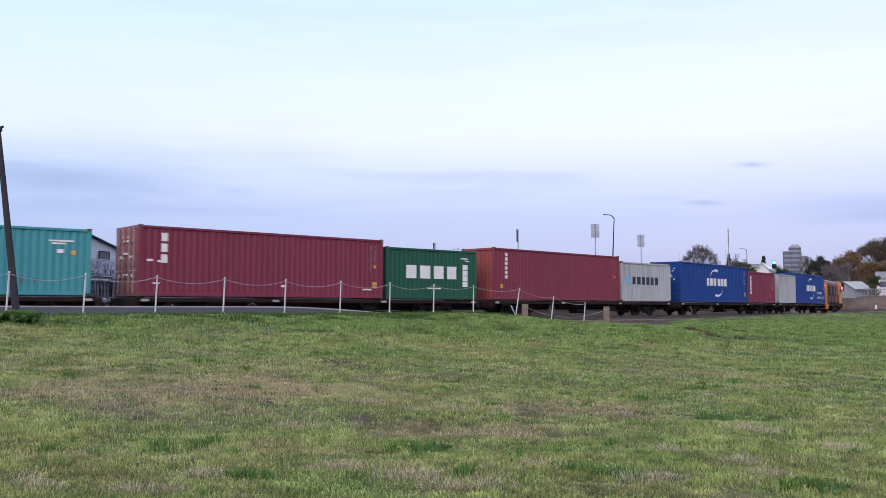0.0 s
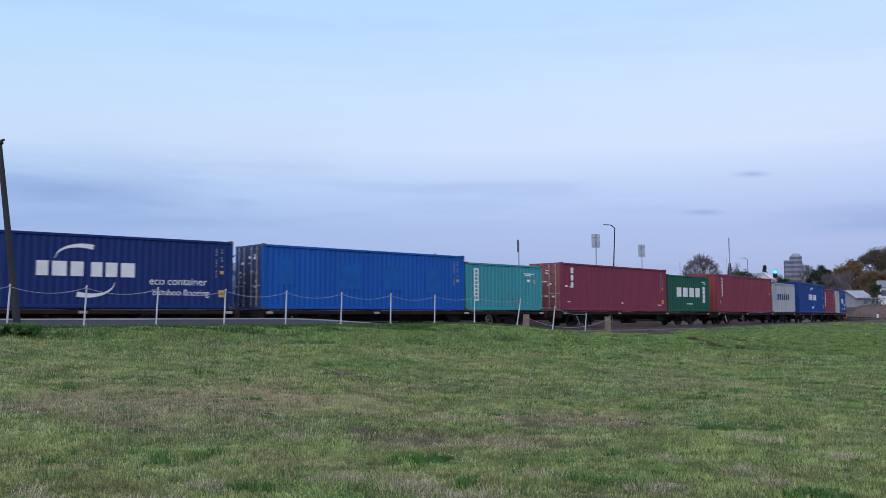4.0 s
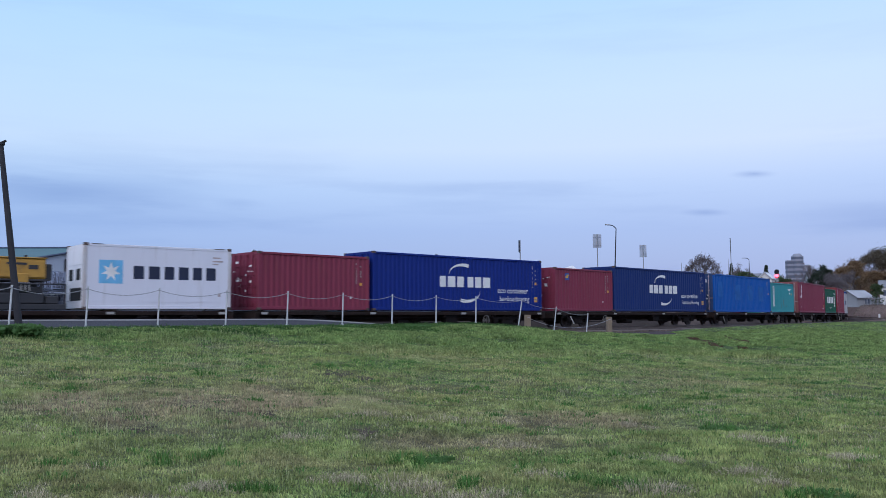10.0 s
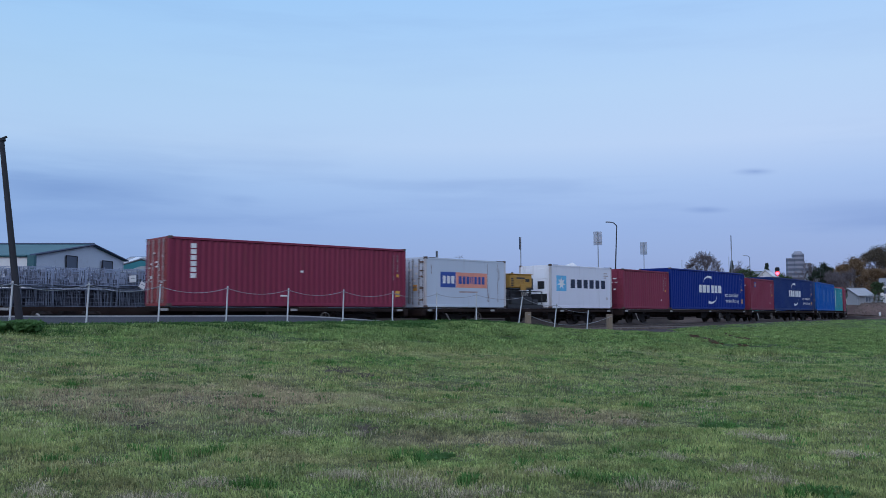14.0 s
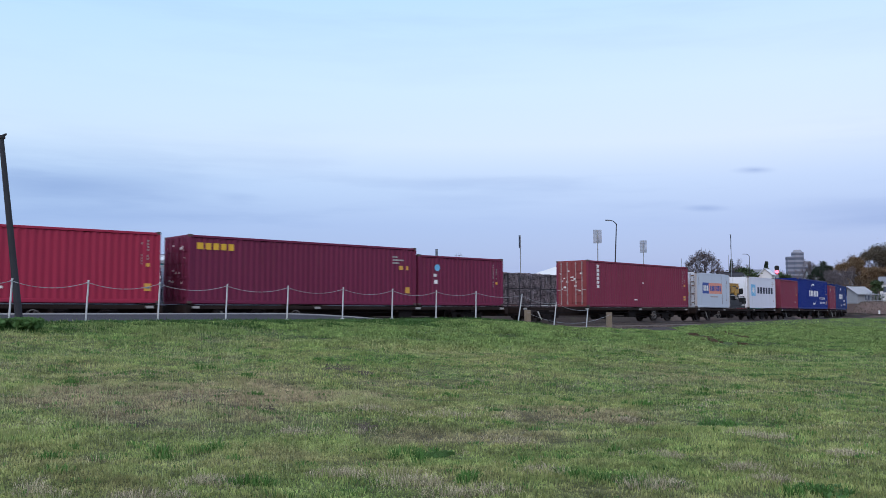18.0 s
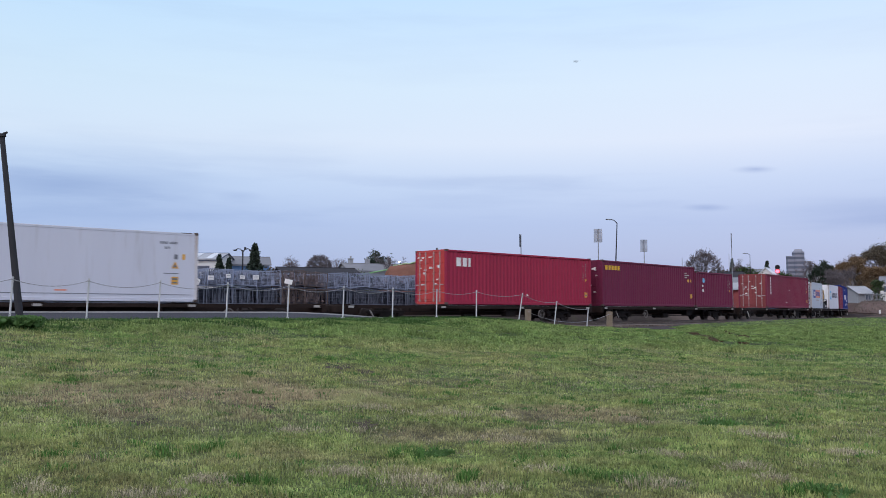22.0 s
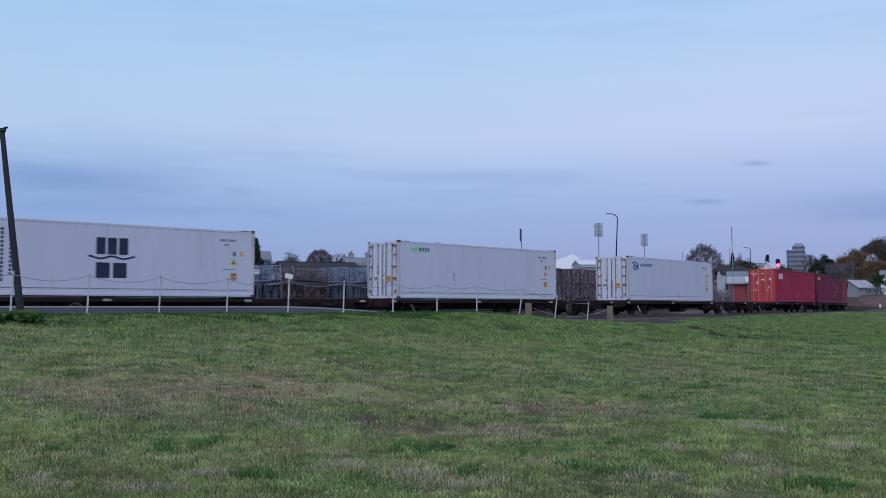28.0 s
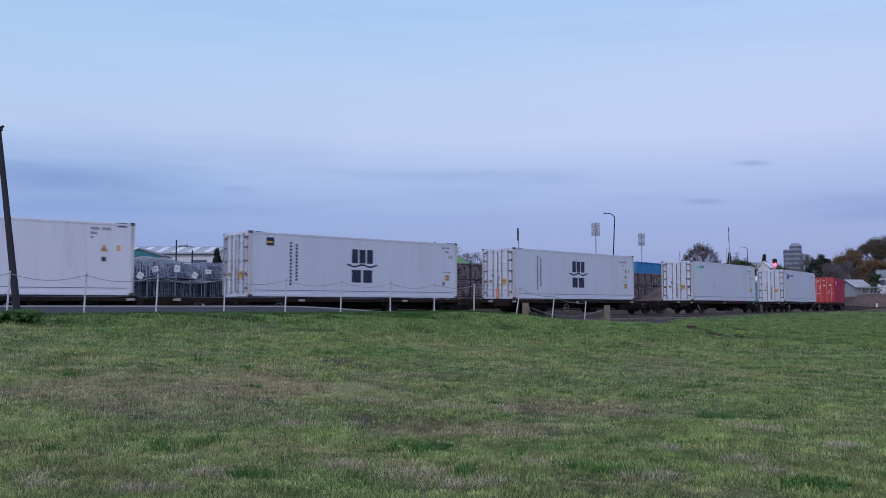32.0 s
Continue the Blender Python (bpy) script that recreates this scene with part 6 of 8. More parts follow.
def window(parent, m, w, h, frame=FRAME_W, bars_n=1):
    """A framed window standing 5 cm proud of a wall, in the wall's own plane (x along, z up, outward -y)."""
    fr = part("window", put(boxes([(-w / 2 - 0.08, w / 2 + 0.08, -0.05, 0.02, -0.08, 0.0), (-w / 2 - 0.08, w / 2 + 0.08, -0.05, 0.02, h, h + 0.08), (-w / 2 - 0.08, -w / 2, -0.05, 0.02, 0.0, h),
                                   (w / 2, w / 2 + 0.08, -0.05, 0.02, 0.0, h)] + [(-w / 2 + w * (i + 1) / (bars_n + 1) - 0.03, -w / 2 + w * (i + 1) / (bars_n + 1) + 0.03, -0.045, 0.02, 0, h) for i in range(bars_n)]), m), frame, parent)
    part("pane", put(boxes([(-w / 2, w / 2, -0.02, 0.015, 0.0, h)]), m), GLASS_DARK, fr)
    return fr


def gable_house(name, x, y, turn, L, W, eave, ridge, wall, roof, label, category="house", windows=(), base=None, overhang=0.35, ribs=0.0, trim=None):
    """A gabled building: L along its ridge, W across. windows: (side, along, sill, w, h); sides: f, b long sides, g, k gables."""
    z = ground_at(x, y) if base is None else base
    t = thing(name, pose(x, y, z - 0.2, 0, 0, turn), label, category)
    e, r = eave + 0.2, ridge + 0.2
    bm = bmesh.new()
    for sy in (-1, 1):
        box(bm, -L / 2, L / 2, sy * W / 2 - 0.12, sy * W / 2 + 0.12, 0, e)
    for sx in (-1, 1):
        x0, x1 = sx * L / 2 - 0.11, sx * L / 2 + 0.11
        v = [[bm.verts.new((xx, yy, zz)) for yy, zz in ((-W / 2 + 0.12, 0), (W / 2 - 0.12, 0), (W / 2 - 0.12, e), (0, r - 0.1), (-W / 2 + 0.12, e))] for xx in (x0, x1)]
        bm.faces.new(v[0][::-1])
        bm.faces.new(v[1])
        for i in range(5):
            bm.faces.new((v[0][i], v[0][(i + 1) % 5], v[1][(i + 1) % 5], v[1][i]))
    bmesh.ops.recalc_face_normals(bm, faces=bm.faces)
    walls = part("wall_shell", bm, wall, t)
    ho = L / 2 + overhang
    for sy in (-1, 1):
        bm = bmesh.new()
        slope = (r - e) / (W / 2)
        yo, zo = sy * (W / 2 + overhang), e - slope * overhang
        v = [bm.verts.new(p) for p in ((-ho, yo, zo), (ho, yo, zo), (ho, 0, r), (-ho, 0, r), (-ho, yo, zo + 0.12), (ho, yo, zo + 0.12), (ho, 0, r + 0.12), (-ho, 0, r + 0.12))]
        for f in ((0, 1, 2, 3), (4, 5, 6, 7), (0, 1, 5, 4), (1, 2, 6, 5), (2, 3, 7, 6), (3, 0, 4, 7)):
            bm.faces.new([v[i] for i in f])
        bmesh.ops.recalc_face_normals(bm, faces=bm.faces)
        rf = part("roof_slope", bm, roof, t)
        if ribs:
            bm = bmesh.new()
            xx = -ho + 0.3
            while xx < ho - 0.2:
                tube(bm, (xx, yo, zo + 0.13), (xx, 0, r + 0.13), 0.03, n=4)
                xx += ribs
            part("roof_ribs", bm, roof, rf)
    part("ridge_cap", boxes([(-ho, ho, -0.15, 0.15, r + 0.08, r + 0.16)]), trim or roof, t)
    for y0 in (-W / 2 - overhang - 0.1, W / 2 + overhang):
        part("gutter", boxes([(-ho, ho, y0, y0 + 0.1, e - 0.28, e - 0.16)]), trim or roof, t)
    for sx in (-1, 1):
        part("barge_board", tubes([((sx * ho, sy * (W / 2 + overhang), e - (r - e) / (W / 2) * overhang + 0.06), (sx * ho, 0, r + 0.06), 0.09) for sy in (-1, 1)], 4), trim or roof, t)
    for side, a, sill, w, h in windows:
        m = {"f": pose(a, -W / 2 - 0.12, sill, 0, 0, 0), "b": pose(-a, W / 2 + 0.12, sill, 0, 0, 180), "g": pose(L / 2 + 0.11, a, sill, 0, 0, 90), "k": pose(-L / 2 - 0.11, -a, sill, 0, 0, -90)}[side]
        window(walls, m, w, h, bars_n=0 if category == "warehouse" else 1)
    return t


WALL_PALE = material("pale_blue_wall", (0.50, 0.53, 0.60), 0.8, vary=0.12, scale=0.8, fine=20, bump=0.2, dirt=(0.25, 0.25, 0.27), dirt_amount=0.2)
WALL_WHITE = material("white_wall", (0.68, 0.67, 0.66), 0.8, vary=0.1, scale=0.8, fine=20, bump=0.2)
WALL_GREY = material("grey_wall", (0.30, 0.31, 0.33), 0.8, vary=0.15, scale=0.8, fine=20)
ROOF_TEAL = material("teal_roof", (0.032, 0.105, 0.125), 0.6, vary=0.15, scale=1, fine=20)
ROOF_GREY = material("grey_roof", (0.20, 0.205, 0.225), 0.8, spec=0.2, vary=0.2, scale=1, fine=20)
ROOF_DARK = material("dark_roof", (0.045, 0.045, 0.052), 0.95, spec=0.1, vary=0.2, scale=1, fine=20)
ROOF_PALE = material("pale_roof", (0.62, 0.64, 0.68), 0.5, vary=0.1, scale=1, fine=20)
BRICK_RED = material("red_shed_wall", (0.30, 0.06, 0.06), 0.8, vary=0.2, scale=1, fine=20)
ROOF_MID = material("dull_roof", (0.36, 0.37, 0.40), 0.7, vary=0.2, scale=1, fine=20)
TEAL_WALL = material("teal_wall", (0.06, 0.25, 0.26), 0.7, vary=0.2, scale=1, fine=20)
BLUE_CLAD = material("blue_cladding", (0.10, 0.20, 0.38), 0.6, vary=0.15, scale=1, fine=20)


ROOF_NAVY = material("navy_flashing", (0.03, 0.045, 0.09), 0.6, vary=0.2, scale=1, fine=20)
TEAL_DARK = material("deep_teal_cladding", (0.020, 0.160, 0.190), 0.6, vary=0.15, scale=1, fine=20)
CHIPS = material("wood_chippings", (0.105, 0.083, 0.074), 0.95, spec=0.12, vary=0.4, scale=2, fine=12, bump=0.9)


def yard_container(x, y, turn, L, z, colour, name, label, opening=False):
    """A stored container of the yard: ribbed sides, posts, roof."""
    H, hy = 2.591, CW / 2
    mat = paint(name, colour, (0.16, 0.11, 0.08), 0.25)
    c = thing("stored_container", pose(x, y, z, 0, 0, turn), label, "container", "stored containers in the yard")
    for sgn in (-1, 1):
        bm = put(corrugated(L - 0.24, H - 0.3), pose(-L / 2 + 0.12, -hy + 0.03, 0.16))
        if sgn > 0:
            put(bm, Matrix.Rotation(math.pi, 4, "Z"))
        part("side_wall", bm, mat, c)
        yy = sgn * (hy - 0.04)
        part("top_rail", boxes([(-L / 2 + 0.08, L / 2 - 0.08, yy - 0.035, yy + 0.035, H - 0.13, H - 0.03)], 0.01), mat, c)
        part("bottom_rail", boxes([(-L / 2 + 0.08, L / 2 - 0.08, yy - 0.03, yy + 0.035, 0.0, 0.16)], 0.01), mat, c)
        part("end_wall", boxes([(sgn * (L / 2 - 0.06) - 0.03, sgn * (L / 2 - 0.06) + 0.03, -hy + 0.1, hy - 0.1, 0.05, H - 0.06)]), mat, c)
        for sx in (-1, 1):
            xx = sx * (L / 2 - 0.07)
            part("corner_post", boxes([(xx - 0.065, xx + 0.065, yy - 0.03, yy + 0.03, 0.0, H)], 0.012), mat, c)
    part("roof", boxes([(-L / 2 + 0.08, L / 2 - 0.08, -hy + 0.06, hy - 0.06, H - 0.10, H - 0.04)]), mat, c)
    if opening:
        # not cut out: a black plate stands for the unlit inside
        part("opening", boxes([(-0.1, 0.75, -hy + 0.0, -hy + 0.028, 0.5, H - 0.35)]), DARK, c, "dark opening")


def chip_heap(x, y, radius, height):
    t = thing("chip_heap", pose(x, y, ground_at(x, y) - 0.1), "heap of grey-brown wood chippings in the yard", "heap")
    bm = bmesh.new()
    n = 36
    rows = []
    for j in range(20):
        r = radius * j / 19
        rows.append([bm.verts.new((r * math.cos(a), r * math.sin(a), max(0, height * (1 - (r / radius) ** 1.15) + 0.22 * noise.noise(Vector((r * math.cos(a) * 1.3, r * math.sin(a) * 1.3, 2.2))))))
                     for a in (2 * math.pi * i / n for i in range(n))])
    for p, q in zip(rows, rows[1:]):
        for i in range(n):
            bm.faces.new((p[i], p[(i + 1) % n], q[(i + 1) % n], q[i]))
    bmesh.ops.remove_doubles(bm, verts=bm.verts, dist=0.001)
    bmesh.ops.recalc_face_normals(bm, faces=bm.faces)
    tagged(part("chip_mass", bm, CHIPS, t), kind="stuff")


def wide_warehouse():
    """A broad pale warehouse: its end wall runs back from the near corner, the roof rises from a low eave to a ridge that goes off behind."""
    z0 = 0.9
    a, b, m = Vector((-33.45, 70.0, 0)), Vector((-31.0, 84.0, 0)), Vector((-32.1, 79.0, 0))
    back = Vector((-22.0, -0.6, 0))
    ea, eb, er = 6.30, 6.75, 7.85
    t = thing("warehouse", pose(0, 0, 0), "pale blue-grey warehouse with a teal metal roof", "warehouse")

    def wall(name, pts, mat, thick):
        bm = bmesh.new()
        bm.faces.new([bm.verts.new(p) for p in pts])
        bmesh.ops.recalc_face_normals(bm, faces=bm.faces)
        bmesh.ops.solidify(bm, geom=bm.faces, thickness=thick)
        return part(name, bm, mat, t)

    def up(p, z):
        return (p.x, p.y, z)
    end = wall("end_wall", [up(a, z0), up(b, z0), up(b, eb), up(m, er), up(a, ea)], WALL_PALE, 0.2)
    wall("side_wall", [up(a, z0), up(a + back, z0), up(a + back, ea), up(a, ea)], WALL_WHITE, 0.2)
    wall("side_wall", [up(b, z0), up(b + back, z0), up(b + back, eb), up(b, eb)], WALL_PALE, 0.2)
    wall("back_wall", [up(a + back, z0), up(b + back, z0), up(b + back, eb), up(m + back, er), up(a + back, ea)], WALL_PALE, 0.2)
    o = (b - a).normalized() * 0.3
    wall("roof_slope", [up(a - o - back * 0.012, ea + 0.10), up(m - back * 0.012, er + 0.14), up(m + back, er + 0.14), up(a - o + back, ea + 0.10)], ROOF_TEAL, 0.10)
    wall("roof_slope", [up(b + o - back * 0.012, eb + 0.08), up(m - back * 0.012, er + 0.14), up(m + back, er + 0.14), up(b + o + back, eb + 0.08)], ROOF_TEAL, 0.10)
    part("ridge_cap", tubes([(up(m - back * 0.012, er + 0.18), up(m + back, er + 0.18), 0.10)], 6), ROOF_NAVY, t)
    part("barge_board", tubes([(up(a - o - back * 0.013, ea + 0.06), up(m - back * 0.013, er + 0.10), 0.09), (up(m - back * 0.013, er + 0.10), up(b + o - back * 0.013, eb + 0.04), 0.09)], 4), ROOF_NAVY, t)
    part("gutter", tubes([(up(a - o, ea + 0.02), up(a - o + back, ea + 0.02), 0.10)], 6), ROOF_TEAL, t)
    c = a - o * 0.6 - back * 0.016
    part("rain_hopper", boxes([(c.x - 0.30, c.x + 0.30, c.y - 0.2, c.y + 0.2, ea - 1.05, ea + 0.05)], 0.03), ROOF_TEAL, t, "teal rain hopper at the corner")
    part("downpipe", tubes([(up(c, z0), up(c, ea - 1.0), 0.07)], 8), WALL_WHITE, t)
    way = math.degrees(math.atan2(b.y - a.y, b.x - a.x))
    for f, sill, w, h in ((0.405, 5.0, 1.5, 1.65), (0.80, 5.0, 1.55, 1.55), (0.10, 3.4, 1.9, 1.75)):
        p = a.lerp(b, f) - back.normalized() * 0.02
        window(end, Matrix.Translation(up(p, sill)) @ pose(0, 0, 0, 0, 0, way), w, h, ROOF_DARK, 0)


def town():
    wide_warehouse()
    gable_house("warehouse", -36.4, 106.0, -90, 3, 5.4, 7.45 - 1, 8.25 - 1, TEAL_DARK, ROOF_GREY, "teal gabled warehouse with a grey roof", "warehouse", (("g", 0, 1.5, 3, 2.4),), 1.0, 0.15, 0.8)
    h = gable_house("warehouse", -39.6, 130.0, 0, 14, 9.6, 9.05 - 1, 10.15 - 1, WALL_WHITE, ROOF_MID, "long white warehouse with striped roof sheets", "warehouse",
                    (("f", -3, 3.5, 2.2, 1.0), ("f", 1, 3.5, 2.2, 1.0), ("f", 4.6, 6.9, 2.2, 0.35)), 1.0, 0.3, 1.2, ROOF_NAVY)
    for i in range(6):                                   # clear sheets let into the roof
        x0 = -6.4 + i * 2.3
        slope = 1.10 / 4.8
        bm = bmesh.new()
        v = [bm.verts.new((xx, yy, 8.25 + 0.14 + slope * (4.8 + yy) + dz)) for dz in (0, 0.03) for xx, yy in ((x0, -4.9), (x0 + 0.9, -4.9), (x0 + 0.9, -0.25), (x0, -0.25))]
        for f in ((0, 1, 2, 3), (4, 5, 6, 7), (0, 1, 5, 4), (1, 2, 6, 5), (2, 3, 7, 6), (3, 0, 4, 7)):
            bm.faces.new([v[k] for k in f])
        bmesh.ops.recalc_face_normals(bm, faces=bm.faces)
        part("roof_light", bm, ROOF_PALE, h, "pale translucent roof sheet")
    gable_house("shed", -32.19, 135.0, 15, 9, 7, 8.70 - 1, 9.94 - 1, BLUE_CLAD, ROOF_GREY, "small blue-clad shed beside the warehouse", "shed", (("f", 0, 1.5, 2, 1.4),), 1.0)
    gable_house("shed", -14.80, 100.0, 20, 8, 6, 5.66 - 0.9, 6.46 - 0.9, RUSTY, ROOF_DARK, "low shed with a dark roof behind the cages", "shed", (), 0.9, 0.5, 1.0)
    h = gable_house("house", -13.3, 150.0, 25, 9, 7, 8.93 - 1.3, 10.20 - 1.3, WALL_GREY, ROOF_GREY, "grey house with two chimneys", "house",
                    (("f", -2.6, 5.0, 1.4, 1.2), ("f", 0, 5.0, 1.4, 1.2), ("f", 2.6, 5.0, 1.4, 1.2)))
    rz = 10.20 - 1.3 + 0.2
    for cx in (-3.2, -0.2, 3.6):
        ch = part("chimney", boxes([(cx - 0.36, cx + 0.36, -0.32, 0.32, rz - 1.2, rz + 0.75), (cx - 0.44, cx + 0.44, -0.4, 0.4, rz + 0.75, rz + 0.9)]), WALL_GREY, h)
        part("chimney_pot", tubes([((cx, 0, rz + 0.9), (cx, 0, rz + 1.3), 0.16)], 8), WALL_GREY, ch)
    h = gable_house("house", -8.57, 158.0, -20, 6, 6, 9.33 - 1.3, 10.46 - 1.3, WALL_GREY, ROOF_GREY, "grey house behind bare shrubs", "house", (("f", -1.2, 5.4, 1.2, 1.1), ("f", 1.2, 5.4, 1.2, 1.1)))
    # marquee and kiosk behind the crates
    t = thing("marquee", pose(15.33, 118.0, ground_at(15.33, 118.0), 0, 0, 30), "white peaked marquee behind the crates", "marquee")
    mz = 8.65 - ground_at(15.33, 118.0)
    bm = bmesh.new()
    ring = [(-4.5, -4), (0, -4), (4.5, -4), (4.5, 0), (4.5, 4), (0, 4), (-4.5, 4), (-4.5, 0)]
    lo = [bm.verts.new((a, b, mz - 2.6)) for a, b in ring]
    mid = [bm.verts.new((a * 0.42 + 1.0, b * 0.42, mz - 1.25)) for a, b in ring]
    top = bm.verts.new((2.3, 0, mz))
    for i in range(8):
        j = (i + 1) % 8
        bm.faces.new((lo[i], lo[j], mid[j], mid[i]))
        bm.faces.new((mid[i], mid[j], top))
    part("canopy", bm, WALL_WHITE, t)
    part("tent_wall", boxes([(-4.5, 4.5, -4.02, -3.98, 0, mz - 2.6), (-4.5, 4.5, 3.98, 4.02, 0, mz - 2.6), (-4.52, -4.48, -4, 4, 0, mz - 2.6), (4.48, 4.52, -4, 4, 0, mz - 2.6)]), WALL_WHITE, t)
    gable_house("kiosk", 18.39, 112.0, 10, 3.4, 3, 6.79 - 0.9, 7.34 - 0.9, WALL_GREY, ROOF_PALE, "small grey cabin with a white sign board", "cabin", (("f", 0, 4.4, 1.2, 0.8),), 0.9, 0.2)
    # stored containers behind the crates, a pile of chippings before them
    bx, by = 20.13, 90.0
    zt = 5.96
    turn = line_turn(57.0)
    yard_container(bx, by, turn, 6.06, zt - 5.19, (0.045, 0.21, 0.44), "sky_blue_yard", "faded sky blue container at the bottom of a stack")
    yard_container(bx, by, turn, 6.06, zt - 2.591, (0.045, 0.21, 0.44), "sky_blue_yard", "faded sky blue container on top of a stack")
    gx, gy = 23.26, 93.0
    zt = 5.57
    yard_container(gx, gy, turn, 3.0, zt - 5.19, (0.10, 0.30, 0.13), "pale_green_yard", "short pale green container at the bottom of a stack")
    yard_container(gx, gy, turn, 3.0, zt - 2.591, (0.10, 0.30, 0.13), "pale_green_yard", "short pale green container with a dark opening", True)
    chip_heap(20.4, 78.6, 5.2, 3.0)
    # houses by the curve
    gable_house("house", 45.42, 140.0, -8, 3.2, 5, 7.00 - 1.0, 8.17 - 1.0, WALL_WHITE, ROOF_DARK, "white house with a dark roof", "house", (("f", -0.8, 3.6, 0.9, 1.0), ("f", 0.8, 3.6, 0.9, 1.0)))
    gable_house("shed", 45.21, 134.0, -18, 3.6, 6, 5.96 - 0.9, 6.76 - 0.9, WALL_GREY, ROOF_GREY, "grey shed with a long pale roof beside the railway", "shed", (), 0.9, 0.4)
    gable_house("shed", 42.11, 120.0, -18, 1.5, 3, 4.94 - 0.9, 5.43 - 0.9, TEAL_WALL, ROOF_PALE, "small teal-walled shed beside the railway", "shed", (), 0.9, 0.3)
    sb = gable_house("shed", 46.74, 126.0, -20, 1.8, 3, 4.63 - 0.9, 4.90 - 0.9, BLUE_CLAD, BLUE_CLAD, "blue metal hut with a white sign board", "shed", (), 0.9, 0.1)
    part("sign_board", boxes([(-0.2, 0.75, -1.66, -1.63, 1.6, 2.2)]), WHITE_MARK, sb, "white sign board")
    gable_house("shed", 40.84, 122.0, -18, 2.3, 4, 4.84 - 0.9, 5.58 - 0.9, BRICK_RED, ROOF_MID, "red shed with a pale roof beside the railway", "shed", (), 0.9, 0.5)
    gable_house("house", 69.75, 190.0, 60, 4, 2.4, 9.92 - 2, 11.04 - 2, WALL_WHITE, ROOF_PALE, "small white house among trees", "house", (("k", 0, 6.0, 0.9, 0.8),), 2.0)
    gable_house("house", 74.38, 210.0, 0, 4, 5, 10.69 - 2, 11.77 - 2, WALL_GREY, ROOF_GREY, "grey house among trees", "house", (("f", 0, 5.2, 1.4, 1.2),), 2.0)
    gable_house("house", 113.93, 260.0, -10, 12, 9, 12.37 - 3, 14.56 - 3, WALL_GREY, ROOF_GREY, "grey house on the rise among trees", "house", (("f", -3, 6.5, 1.5, 1.3), ("f", 3, 6.5, 1.5, 1.3)), 3.0)
    gable_house("shed", 82.36, 176.0, 25, 4.0, 4.2, 5.41 - 3.6, 6.70 - 3.6, WALL_GREY, ROOF_MID, "white shed with a pale lean roof on the bank", "shed", (("f", 0.5, 0.6, 1.4, 1.0),), 3.6, 0.5)
    gable_house("house", 102.35, 196.0, -28, 9, 8, 8.07 - 3.9, 9.57 - 3.9, WALL_WHITE, ROOF_GREY, "white house on the bank above the railway", "house",
                (("f", -3, 2.4, 1.8, 1.2), ("f", 0.6, 2.4, 1.6, 1.2)), 3.9)
    # round-topped office tower far off
    tx, ty = 247.5, 620.0
    tw = thing("office_tower", pose(tx, ty, 14, 0, 0, 0), "distant grey office tower with pale bands and dark windows", "tower block")
    # paler than the other window glass: distance haze is mixed into this colour
    bandm = material("tower_glazing", (0.105, 0.118, 0.165), 0.4, vary=0.2, scale=0.3, fine=2)
    conc = material("tower_concrete", (0.27, 0.28, 0.33), 0.85, vary=0.12, scale=0.2, fine=3)
    ztop = 41.4 - 14
    part("block", boxes([(-5.6, 0.4, -2, 2, 0, ztop)]), conc, tw)
    part("stair_core", tubes([((2.2, 0, 0), (2.2, 0, ztop + 3.0), 4.1)], 28), conc, tw)
    part("crown", tubes([((2.2, 0, ztop + 3.0), (2.2, 0, ztop + 4.8), 3.6, 2.3)], 24), conc, tw)
    part("annex", boxes([(6.0, 10.8, -1.8, 1.8, 0, ztop - 3.4)]), conc, tw)
    z = ztop - 2.4
    while z > 4:
        part("window_band", boxes([(-5.66, 0.3, -2.06, 2.06, z, z + 1.7)]), bandm, tw)
        part("window_band", tubes([((2.2, 0, z), (2.2, 0, z + 1.7), 4.16)], 28), bandm, tw)
        if z < ztop - 6:
            part("window_band", boxes([(6.1, 10.86, -1.86, 1.86, z, z + 1.7)]), bandm, tw)
        z -= 3.3
    part("window_band", tubes([((2.2, 0, ztop + 0.9), (2.2, 0, ztop + 2.2), 4.16)], 28), bandm, tw)


# ---- lamps, signs, signals ----
SIGN_GREY = material("sign_panel", (0.40, 0.43, 0.50), 0.6, 0.2, vary=0.15, scale=3, fine=25)
SIGN_EDGE = material("slate_sign_panel", (0.085, 0.105, 0.150), 0.6, vary=0.15, scale=3, fine=25)
POLE_GREY = material("pole_grey", (0.30, 0.31, 0.33), 0.5, 0.4, vary=0.15, scale=3)
LAMP_GLOW = material("lamp_glow", (1.0, 0.86, 0.66), 0.4, emit=6.0, bump=0)


def street_lamp(x, y, z_top, arm, lean=0.0, turn=0.0, lit=False):
    z = ground_at(x, y)
    h = z_top - z
    t = thing("street_lamp", pose(x, y, z, 0, lean, turn), "tall dark grey street lamp with a short arm" if not lit else "street lamp with a glowing head", "street lamp", "street lamps")
    part("pole", tubes([((0, 0, -0.2), (0, 0, h * 0.55), 0.11, 0.085), ((0, 0, h * 0.55), (0, 0, h - 0.3), 0.07, 0.05)], 10), DARK_POLE, t)
    bm = tubes([((0, 0, h - 0.3), (-0.35 * np.sign(arm), 0, h), 0.05), ((-0.35 * np.sign(arm), 0, h), (-arm, 0, h + 0.08), 0.045)], 8)
    part("arm", bm, DARK_POLE, t)
    part("lamp_head", boxes([(-arm - (0.10 if lit else 0.35), -arm + (0.10 if lit else 0.25), -0.12, 0.12, h - (0.06 if lit else 0.0), h + 0.12)], 0.04), LAMP_GLOW if lit else POLE_GREY, t)


